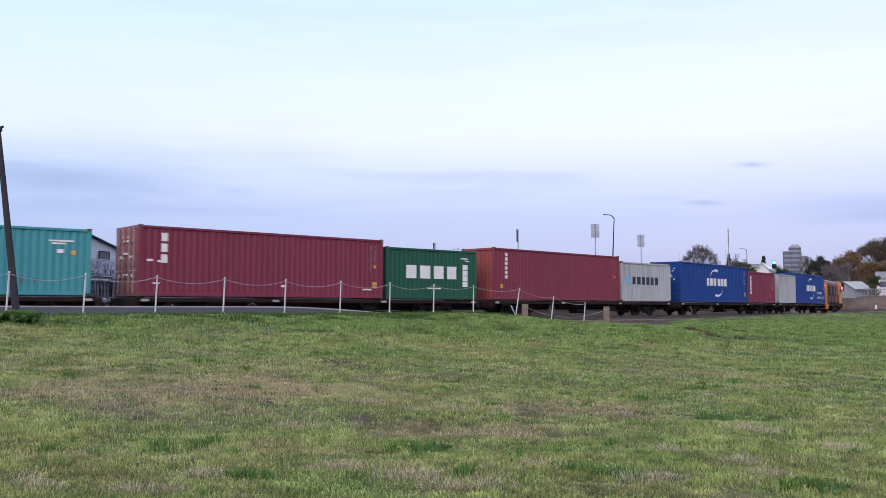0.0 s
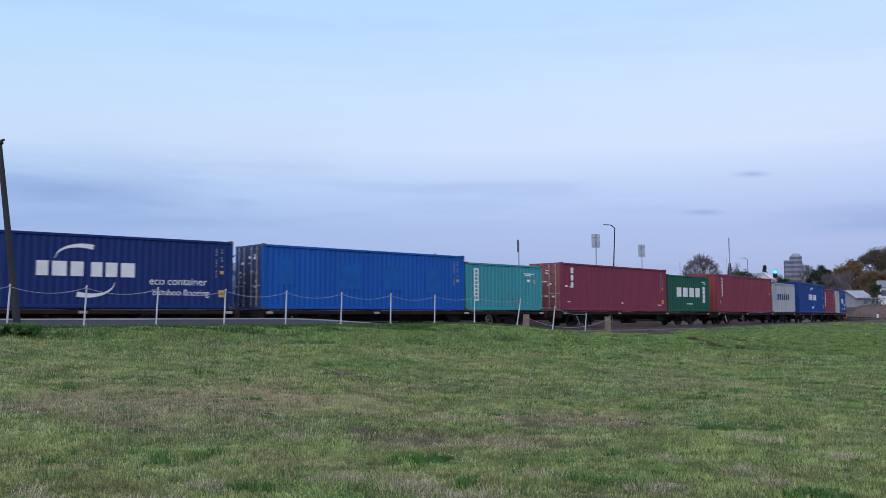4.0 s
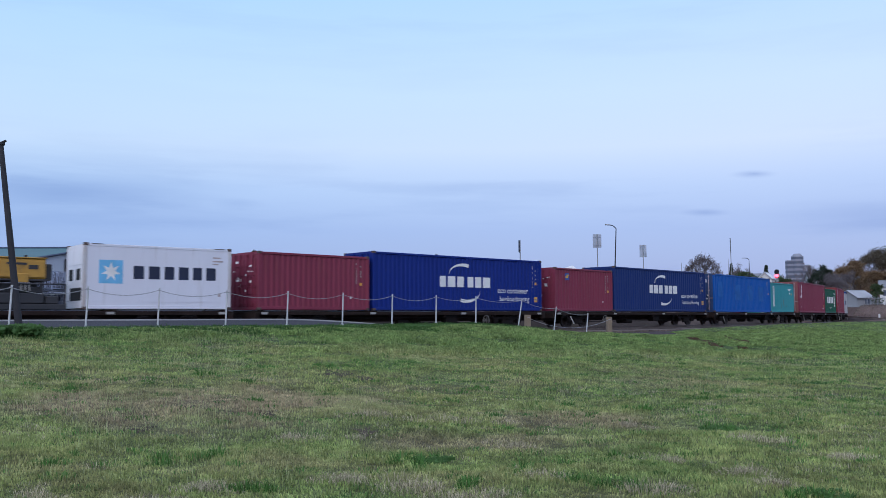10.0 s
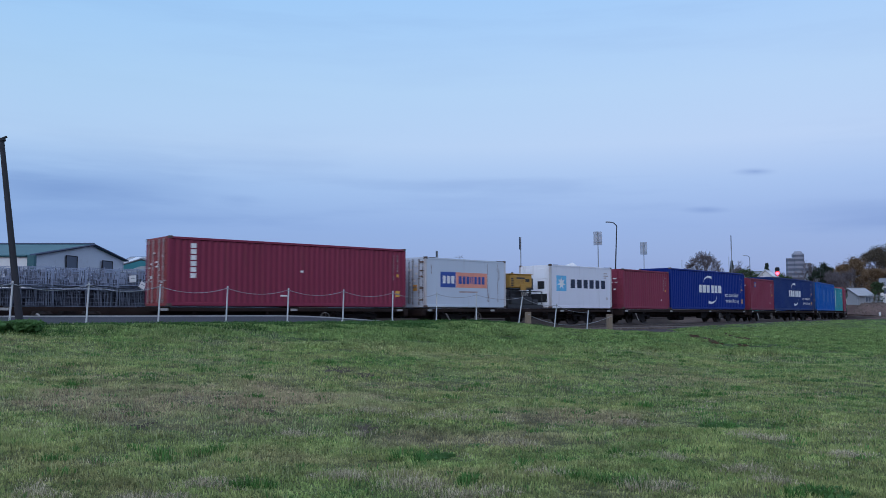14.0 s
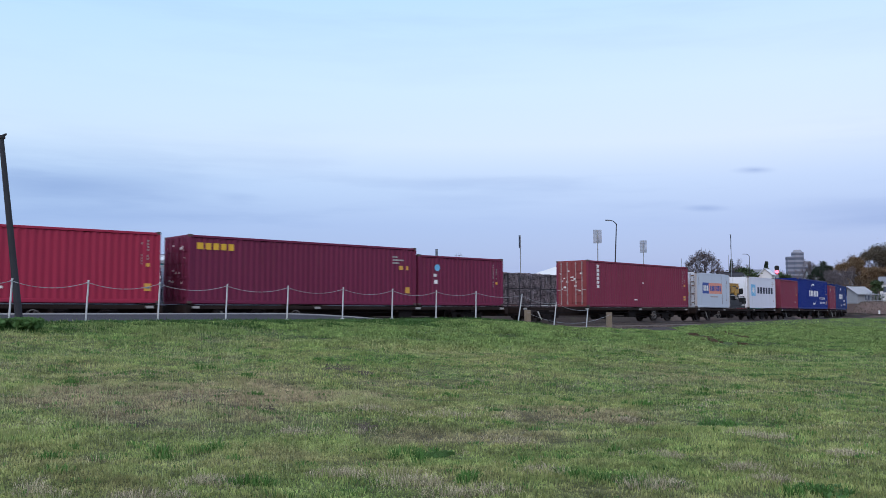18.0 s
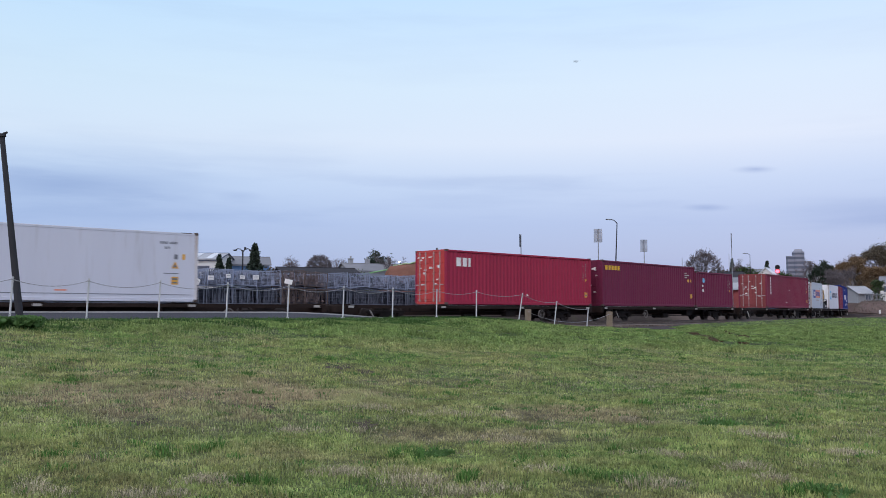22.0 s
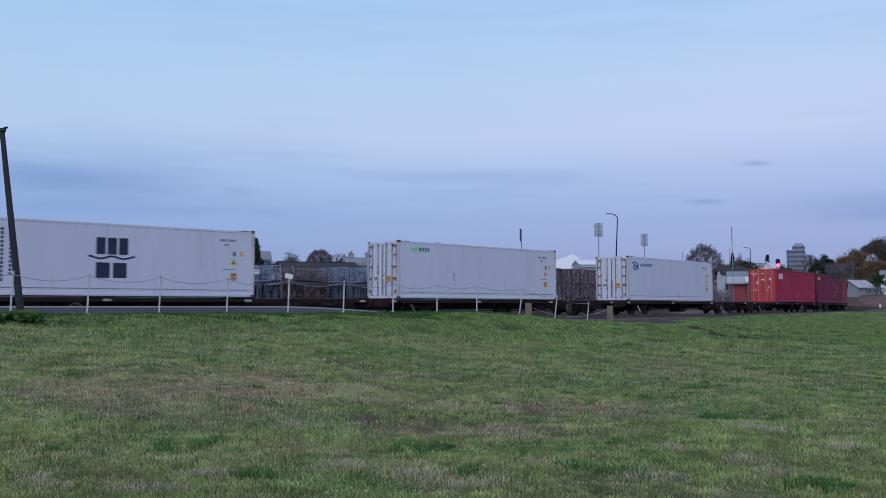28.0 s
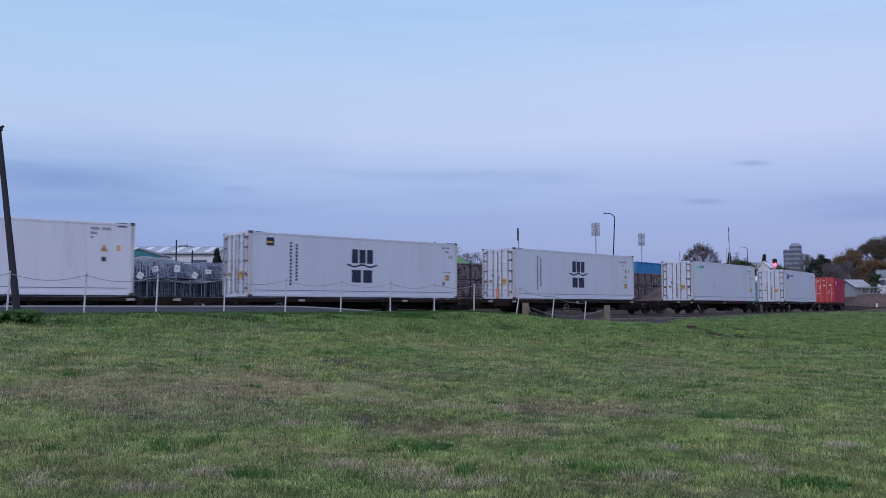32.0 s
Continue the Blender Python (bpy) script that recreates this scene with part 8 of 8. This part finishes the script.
        p = Vector((x, y, ground_at(x, y) + rnd.random() ** 2 * 0.2))
        a = Vector((rnd.uniform(-0.4, 0.4), rnd.uniform(-0.4, 0.4), rnd.uniform(0.3, 1))).normalized() * rnd.uniform(0.06, 0.18)
        b = a.cross(Vector((rnd.uniform(-1, 1), rnd.uniform(-1, 1), 0.2))).normalized() * rnd.uniform(0.04, 0.12)
        j = len(co)
        co += [p - a, p + b, p + a, p - b]
        fa.append((j, j + 1, j + 2, j + 3))
    me = bpy.data.meshes.new("bank_scrub")
    me.from_pydata(co, [], fa)
    me.materials.append(DRY_SCRUB)
    tagged(new("bank_scrub", me), "dry brown scrub on the bank beside the line", "scrub", kind="stuff")
    # far wooded skyline, past counting
    rnd = random.Random(77)
    co, fa = [], []
    for i in range(15000):
        px = rnd.uniform(-0.75, 0.80)
        y = rnd.uniform(430, 560)
        top = 8 + 5 * math.sin(px * 19) * math.sin(px * 7.3 + 1) + 3 * math.sin(px * 61)
        x = px * y
        p = Vector((x, y, ground_at(x, y) + max(0.5, top) * rnd.random() ** 0.8))
        a = Vector((rnd.uniform(-1, 1), rnd.uniform(-1, 1), rnd.uniform(-1, 1))).normalized() * rnd.uniform(0.6, 1.5)
        b = a.cross(Vector((rnd.uniform(-1, 1), rnd.uniform(-1, 1), rnd.uniform(-1, 1)))).normalized() * rnd.uniform(0.5, 1.1)
        j = len(co)
        co += [p - a, p + b, p + a, p - b]
        fa.append((j, j + 1, j + 2, j + 3))
    me = bpy.data.meshes.new("far_woods")
    me.from_pydata(co, [], fa)
    me.materials.append(LEAF_OLIVE)
    tagged(new("far_woods", me), "distant dull woods along the skyline", "woods", kind="stuff")


yard()
yard_notice()
heap()
town()
street_things()
bank_fence()
trees()
soil_scar()
mud_patches()


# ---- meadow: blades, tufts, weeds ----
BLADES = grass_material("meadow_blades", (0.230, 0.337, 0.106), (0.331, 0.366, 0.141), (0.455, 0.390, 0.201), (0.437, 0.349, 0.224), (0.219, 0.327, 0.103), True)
STRAW = material("dry_straw", (0.455, 0.395, 0.280), 0.85, vary=0.25, scale=1, fine=20, island=0.70, bump=0, spec=0.15, thin=0.3)
LUSH = material("lush_blades", (0.096, 0.206, 0.052), 0.7, vary=0.35, scale=1, fine=10, island=0.50, bump=0, spec=0.2, thin=0.35)
STALK = material("pale_green_stalks", (0.44, 0.47, 0.23), 0.8, vary=0.25, scale=1, fine=20, island=0.2, bump=0, spec=0.15, thin=0.3)
# darker copy of the lush green, with the crest slope's shade in it
CREST_DARK = material("shaded_crest_blades", (0.058, 0.122, 0.032), 0.75, vary=0.3, scale=1, fine=10, island=0.4, bump=0, spec=0.2, thin=0.25)
WEED = material("weed_leaves", (0.092, 0.184, 0.056), 0.65, vary=0.3, scale=1, fine=10, island=0.2, bump=0, spec=0.25, thin=0.3)


def blade_mesh(name, x, y, h, w, lean, mat, label, la=None):
    """Tapered single blades that bend over towards their tips, as one mesh."""
    n = len(x)
    rng = np.random.RandomState(len(name) + n % 97)
    z = ground_z(x, y)
    ang = rng.uniform(0, 2 * np.pi, n)
    la = rng.uniform(0, 2 * np.pi, n) if la is None else la
    dx, dy = np.cos(ang) * w / 2, np.sin(ang) * w / 2
    lx, ly = np.cos(la) * lean * h, np.sin(la) * lean * h
    co = np.empty((n, 5, 3))
    co[:, 0] = np.stack([x - dx, y - dy, z - 0.01], -1)
    co[:, 1] = np.stack([x + dx, y + dy, z - 0.01], -1)
    co[:, 2] = np.stack([x + 0.8 * dx + 0.35 * lx, y + 0.8 * dy + 0.35 * ly, z + 0.6 * h], -1)
    co[:, 3] = np.stack([x - 0.8 * dx + 0.35 * lx, y - 0.8 * dy + 0.35 * ly, z + 0.6 * h], -1)
    co[:, 4] = np.stack([x + lx, y + ly, z + h * np.sqrt(np.maximum(0.15, 1 - lean ** 2))], -1)
    b = (np.arange(n) * 5)[:, None]
    loops = np.concatenate([b + [0, 1, 2, 3], b + [3, 2, 4]], 1).ravel().astype(np.int32)
    starts = (np.arange(n)[:, None] * 7 + [0, 4]).ravel().astype(np.int32)
    me = bpy.data.meshes.new(name)
    me.vertices.add(n * 5)
    me.vertices.foreach_set("co", co.ravel())
    me.loops.add(len(loops))
    me.loops.foreach_set("vertex_index", loops)
    me.polygons.add(len(starts))
    me.polygons.foreach_set("loop_start", starts)
    me.update()
    me.materials.append(mat)
    return tagged(new(name, me), label, "grass", kind="stuff")


def bent_blades(rng, cx, cy, cr, blades, h0, h1, w, spread):
    """Roots, heights and bends of arching blades gathered in clumps: taller in the heart, bending outward at the rim."""
    n = len(cx)
    k = np.repeat(np.arange(n), blades)
    f = np.sqrt(rng.uniform(0, 1, len(k)))
    t = rng.uniform(0, 2 * np.pi, len(k))
    x, y = cx[k] + f * cr[k] * np.cos(t) * 1.5, cy[k] + f * cr[k] * np.sin(t)
    h = rng.uniform(h0, h1, n)[k] * (1 - 0.45 * f ** 2) * rng.uniform(0.55, 1.15, len(k))
    lean = np.clip(spread[0] + (spread[1] - spread[0]) * f * rng.uniform(0.5, 1.2, len(k)), 0.03, 0.98)
    return x, y, h, w * (0.005 + 0.0004 * y), lean, t + rng.uniform(-0.7, 0.7, len(k))


def meadow():
    rng = np.random.RandomState(5)

    def on_grass(x, y):
        u = ((x - FX) - (y - FY)) * FD
        a = ((x - FX) + (y - FY)) * FD
        return (u > 0.05) & ~((a > 19) & (a < 27.5) & (u < 1.0))

    def scatter(y0, y1, per_m2, side=0.56):
        n = int(side * (y1 ** 2 - y0 ** 2) * per_m2)
        y = np.sqrt(rng.uniform(y0 ** 2, y1 ** 2, n))
        x = rng.uniform(-1, 1, n) * side * y
        keep = on_grass(x, y)
        return x[keep], y[keep]
    xs, ys, hs, ls = [], [], [], []
    for y0, y1, d in ((5.5, 9, 2800), (9, 14, 1400), (14, 22, 620), (22, 40, 230), (40, 62, 70)):
        x, y = scatter(y0, y1, d)
        patch = lattice(x * 0.9, y * 0.9, 5) * 0.35 + lattice(x * 2.6, y * 2.2, 6) * 0.40 + lattice(x * 6.5, y * 5.0, 7) * 0.25
        up = lattice(x * 1.4, y * 1.4, 15)
        h = (0.018 + 0.050 * patch ** 1.5) * rng.uniform(0.6, 1.3, len(x)) * (1 + 0.5 * np.clip((y - 14) / 20, 0, 1))
        lean = np.clip(0.96 - 0.85 * up * rng.uniform(0.1, 1.3, len(x)), 0.1, 0.98)
        keep = (rng.uniform(0, 1, len(x)) < np.clip(1.7 * patch - 0.02, 0.14, 1)) & (over_scar(x, y) > 1.0)
        xs.append(x[keep]), ys.append(y[keep]), hs.append(h[keep]), ls.append(lean[keep])
    x, y, h, lean = (np.concatenate(v) for v in (xs, ys, hs, ls))
    w = (0.0048 + 0.00055 * y) * rng.uniform(0.7, 1.3, len(x))
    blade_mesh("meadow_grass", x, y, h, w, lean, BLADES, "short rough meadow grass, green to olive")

    def tufts(name, n, y0, y1, blades, radius, h0, h1, wk, mat, label, lean=(0.2, 0.8), where=None):
        cy = np.sqrt(rng.uniform(y0 ** 2, y1 ** 2, n))
        cx = rng.uniform(-0.55, 0.55, n) * cy
        if where:
            cx, cy = np.array([p[0] for p in where]), np.array([p[1] for p in where])
        x, y, h, w, le, la = bent_blades(rng, cx, cy, radius * rng.uniform(0.5, 1.5, len(cx)), blades, h0, h1, wk, lean)
        keep = on_grass(x, y)
        if name == "seed_stalks":                      # thinner towards the gravel
            keep &= rng.uniform(0, 1, len(x)) < np.clip(2.6 * lattice(x * 0.55, y * 0.4, 31) - 0.55, 0.05, 1) * (1 - 0.5 * smooth01((x / y - 0.05) / 0.3))
        blade_mesh(name, x[keep], y[keep], h[keep], w[keep], le[keep], mat, label, la[keep])
    tufts("dry_tufts", 260, 5.5, 15, 34, 0.10, 0.03, 0.08, 0.42, STRAW, "pale dry straw tufts in the meadow", (0.5, 0.97))
    straw = [(mx + rng.normal(0, 0.75 * sx), my + rng.normal(0, 0.03 + 0.6 * sy)) for mx, my, sx, sy, k in (
        (3.91, 8.76, 0.16, 0.10, 9), (0.86, 7.42, 0.11, 0.08, 9), (2.61, 7.78, 0.20, 0.10, 12), (2.75, 7.14, 0.16, 0.08, 10), (-1.88, 6.82, 0.14, 0.08, 9), (-0.86, 7.20, 0.10, 0.08, 9),
        (-0.29, 6.90, 0.12, 0.08, 12), (-0.93, 10.86, 0.21, 0.12, 9), (0.15, 6.56, 0.15, 0.08, 11), (1.74, 6.92, 0.14, 0.08, 9), (-2.95, 6.42, 0.10, 0.10, 6), (3.38, 9.70, 0.23, 0.12, 7),
        (0.50, 9.10, 0.21, 0.12, 8), (2.32, 10.78, 0.25, 0.12, 7), (-2.14, 6.32, 0.12, 0.08, 6), (0.20, 10.6, 0.4, 0.15, 9), (-1.2, 9.4, 0.5, 0.15, 8), (2.05, 8.35, 0.3, 0.10, 9)) for _ in range((k + 2) // 2)]
    tufts("straw_mats", 0, 5.5, 13, 110, 0.12, 0.05, 0.13, 0.46, STRAW, "matted pale straw where the grass has died back", (0.45, 0.98), straw)
    tufts("lush_tufts", 1900, 5.5, 34, 34, 0.12, 0.025, 0.075, 1.2, LUSH, "darker lush grass tufts in the meadow", (0.15, 0.85))
    green = [(mx + rng.normal(0, 0.75 * sx), my + rng.normal(0, 0.16)) for mx, my, sx, k in (
        (-2.33, 17.00, 0.22, 5), (-4.10, 15.44, 0.16, 4), (-3.62, 16.90, 0.16, 4), (0.57, 14.58, 0.16, 4), (0.05, 12.84, 0.10, 3), (1.85, 12.86, 0.12, 3), (2.76, 12.64, 0.12, 4), (3.23, 10.62, 0.20, 6),
        (4.61, 11.16, 0.14, 4), (-5.50, 12.84, 0.15, 4), (-0.15, 8.22, 0.14, 5), (-2.16, 8.10, 0.10, 4), (-3.44, 7.78, 0.12, 5), (2.86, 6.86, 0.16, 6), (-1.52, 6.96, 0.12, 4), (-3.27, 14.42, 0.14, 4),
        (-0.38, 8.10, 0.12, 4), (0.67, 7.72, 0.16, 6), (-2.61, 12.20, 0.12, 3), (-2.53, 7.90, 0.12, 4), (1.65, 8.18, 0.14, 4), (4.13, 13.82, 0.16, 4), (0.25, 7.05, 0.14, 5), (1.35, 7.25, 0.16, 5)) for _ in range(k)]
    tufts("grass_clumps", 0, 5.5, 18, 40, 0.062, 0.05, 0.13, 1.15, LUSH, "taller dark green clumps of grass", (0.1, 0.88), green)
    tufts("weed_rosettes", 300, 6, 30, 46, 0.09, 0.025, 0.055, 1.5, WEED, "small dark rosettes of weeds among the grass", (0.5, 0.95))
    tufts("seed_stalks", 3000, 7.0, 24, 9, 0.36, 0.05, 0.17, 0.45, STALK, "thin pale seed stalks over the grass", (0.03, 0.35))
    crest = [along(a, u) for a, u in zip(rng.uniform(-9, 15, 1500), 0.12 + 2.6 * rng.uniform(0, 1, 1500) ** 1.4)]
    tufts("crest_tufts", 0, 5.5, 18, 26, 0.17, 0.07, 0.15, 1.0, CREST_DARK, "dark green tufts of grass along the crest", (0.3, 0.95), crest)
    # short thick grass of the belt below the lane and on the rise beside the gravel
    x, y = scatter(19.5, 46, 560, 0.62)
    patch = lattice(x * 1.3, y * 2.0, 9) * 0.42 + lattice(x * 3.4, y * 5.0, 10) * 0.20 + lattice(x * 0.42, y * 0.75, 12) * 0.38
    keep = rng.uniform(0, 1, len(x)) < np.clip((y - 0.32 * x - 20.5) / 2.5, 0, 1) * (over_scar(x, y) > rng.uniform(0.4, 1.1, len(x))) * np.clip(0.12 + 5.0 * (patch - 0.44), 0, 1)
    x, y, patch = x[keep], y[keep], patch[keep]
    u = ((x - FX) - (y - FY)) * FD
    tall = (0.4 + 0.6 * smooth01((u - 0.4) / 1.6)) * np.clip(0.3 + 3.2 * (patch - 0.42), 0.2, 1.5)
    blade_mesh("crest_grass", x, y, rng.uniform(0.08, 0.16, len(x)) * tall, 0.012 + 0.0004 * y, rng.uniform(0.85, 0.99, len(x)), BLADES, "thick green grass on the bank below the lane")


def weed_clump(name, x, y, radius, height, n, seed, label):
    """A clump of broad leaves on short stalks."""
    rnd = random.Random(seed)
    t = thing(name, pose(x, y, ground_at(x, y)), label, "weeds", "weed clumps")
    co, fa = [], []
    hearts = [(rnd.gauss(0, 1.0) * radius, rnd.gauss(0, 0.75) * radius, rnd.uniform(0.2, 0.7)) for _ in range(9)]
    for i in range(n):
        hx, hy, hk = hearts[int(rnd.random() ** 1.4 * 9)]
        r, a = radius * hk * math.sqrt(rnd.random()), rnd.uniform(0, 6.283)
        h = height * (1 - 0.6 * (r / radius) ** 2) * rnd.uniform(0.3, 1.0) * (0.5 + hk * 0.7)
        p = Vector((hx + r * math.cos(a) * 1.6, hy + r * math.sin(a), h * 0.6))
        out = 0.9 * r / radius
        d = Vector((math.cos(a) * out + rnd.uniform(-0.5, 0.5), math.sin(a) * out + rnd.uniform(-0.5, 0.5), rnd.uniform(-0.15, 0.7))).normalized() * min(0.085, 0.02 + height * rnd.uniform(0.12, 0.40))
        s = d.cross(Vector((rnd.uniform(-1, 1), rnd.uniform(-1, 1), 0.3))).normalized() * rnd.uniform(0.010, 0.024) * (1 + 4.0 * height)
        j = len(co)
        co += [p - d, p - s, p + d, p + s]
        fa.append((j, j + 1, j + 2, j + 3))
    me = bpy.data.meshes.new("leaves")
    me.from_pydata(co, [], fa)
    me.materials.append(WEED)
    o = new("leaves", me)
    o.parent = t
    tagged(o, kind="stuff")
    tagged(part("stalk_mass", tubes([((0, 0, -0.02), (rnd.uniform(-radius, radius), rnd.uniform(-radius, radius) * 0.6, height * rnd.uniform(0.3, 0.9)), 0.008, 0.004) for _ in range(24)], 3), WEED, t), kind="stuff")


meadow()
weed_clump("weed_bush", -10.5, 20.2, 0.44, 0.42, 5200, 1, "bushy dark green weeds at the foot of the leaning pole")
for i, (wa, wu) in enumerate(((-2.2, 0.7), (0.9, 0.6), (3.4, 0.8), (6.3, 0.7), (9.0, 0.9))):
    weed_clump("weed_clump", *along(wa, wu), 0.34, 0.11, 600, 80 + i, "low tangled weeds on the crest beside the lane")
for i, (wx, wy) in enumerate(((3.23, 10.62), (6.27, 17.42), (6.79, 16.66), (2.86, 6.86), (-0.15, 8.22))):
    weed_clump("weed_clump", wx, wy, 0.12 if wy < 11 else 0.17, 0.06, 150, 10 + i, "low dark green weeds in the meadow")


# ---- a bird that crosses the sky ----
def bird():
    dark = material("bird_feathers", (0.13, 0.13, 0.14), 0.8, vary=0.3, scale=8)
    b = thing("bird", pose(150, 60, 30), "small dark bird in flight", "bird")
    bm = tubes([((-0.16, 0, 0), (0.02, 0, 0), 0.02, 0.055), ((0.02, 0, 0), (0.14, 0, 0.01), 0.055, 0.03), ((0.14, 0, 0.01), (0.20, 0, 0.01), 0.03, 0.005), ((-0.30, 0, 0), (-0.16, 0, 0), 0.035, 0.02)], 8)
    part("body", put(bm, Matrix.Scale(0.55, 4)), dark, b)
    wings = []
    for sy in (-1, 1):
        bm = bmesh.new()
        v = [bm.verts.new(p) for p in ((0.09, 0, 0), (0.12, sy * 0.20, 0.01), (0.02, sy * 0.42, 0.0), (-0.06, sy * 0.20, 0.0), (-0.07, 0, 0))]
        bm.faces.new(v)
        bmesh.ops.solidify(bm, geom=bm.faces, thickness=0.012)
        wings.append((part("wing", put(bm, Matrix.Scale(0.55, 4)), dark, b), sy))
    return b, wings


BIRD, WINGS = bird()


# ---- what moves ----
def motions():
    times = [i * 1.0 for i in range(33)]
    for ob, c, off, reach in MOVERS:
        walk(ob, [(t, on_line(c + train_moved(t), reach) @ pose(off, 0, ob.matrix_basis.translation.z)) for t in times])
    # wheels roll: one turn for every 2.73 m
    dt = 0.1
    spins = {}
    for w, wx, b in WHEELS:
        if wx not in spins:
            rows = []
            for i in range(int(32 / dt) + 1):
                t = i * dt
                rows.append((t, pose(wx, 0, 0.435) @ Matrix.Rotation(train_moved(t) / 0.435 * 0.9, 4, "Y")))
            walk(w, rows)
            spins[wx] = w
        else:
            src = spins[wx].animation_data
            w.rotation_mode = "QUATERNION"
            w.animation_data_create()
            w.animation_data.action = src.action
            w.animation_data.action_slot = src.action_slot
    # the signal's shutter drops from the red lamp to the green one as the train clears it
    for sh, z in SHUTTER:
        walk(sh, [(0, pose(0, 0, z - 0.28)), (9.5, pose(0, 0, z - 0.28)), (9.7, pose(0, 0, z + 0.22)), (32, pose(0, 0, z + 0.22))])
    # the bird flies from the far right to the left
    path = [(21.5, 21.34, 55.0, 17.91), (22, 8.32, 55.0, 17.54), (22.5, -1.12, 55.0, 18.04), (23, -8.58, 55.0, 18.18), (23.5, -13.02, 55.0, 16.39), (24, -16.59, 55.0, 14.91)]
    rows = [(0.0, pose(190, 60, 30, 0, 0, 180)), (20.0, pose(75, 62, 25, 0, 0, 180))] + [(t, pose(x, y, z, 0, 0, 180)) for t, x, y, z in path] + [(27.0, pose(-75, 58, 8, 0, 0, 180)), (32.0, pose(-150, 60, 20, 0, 0, 180))]
    walk(BIRD, rows)
    for wing, sy in WINGS:
        walk(wing, [(i * 0.2, pose(0, 0, 0, sy * (28 if i % 2 else -18), 0, 0)) for i in range(161)])


motions()
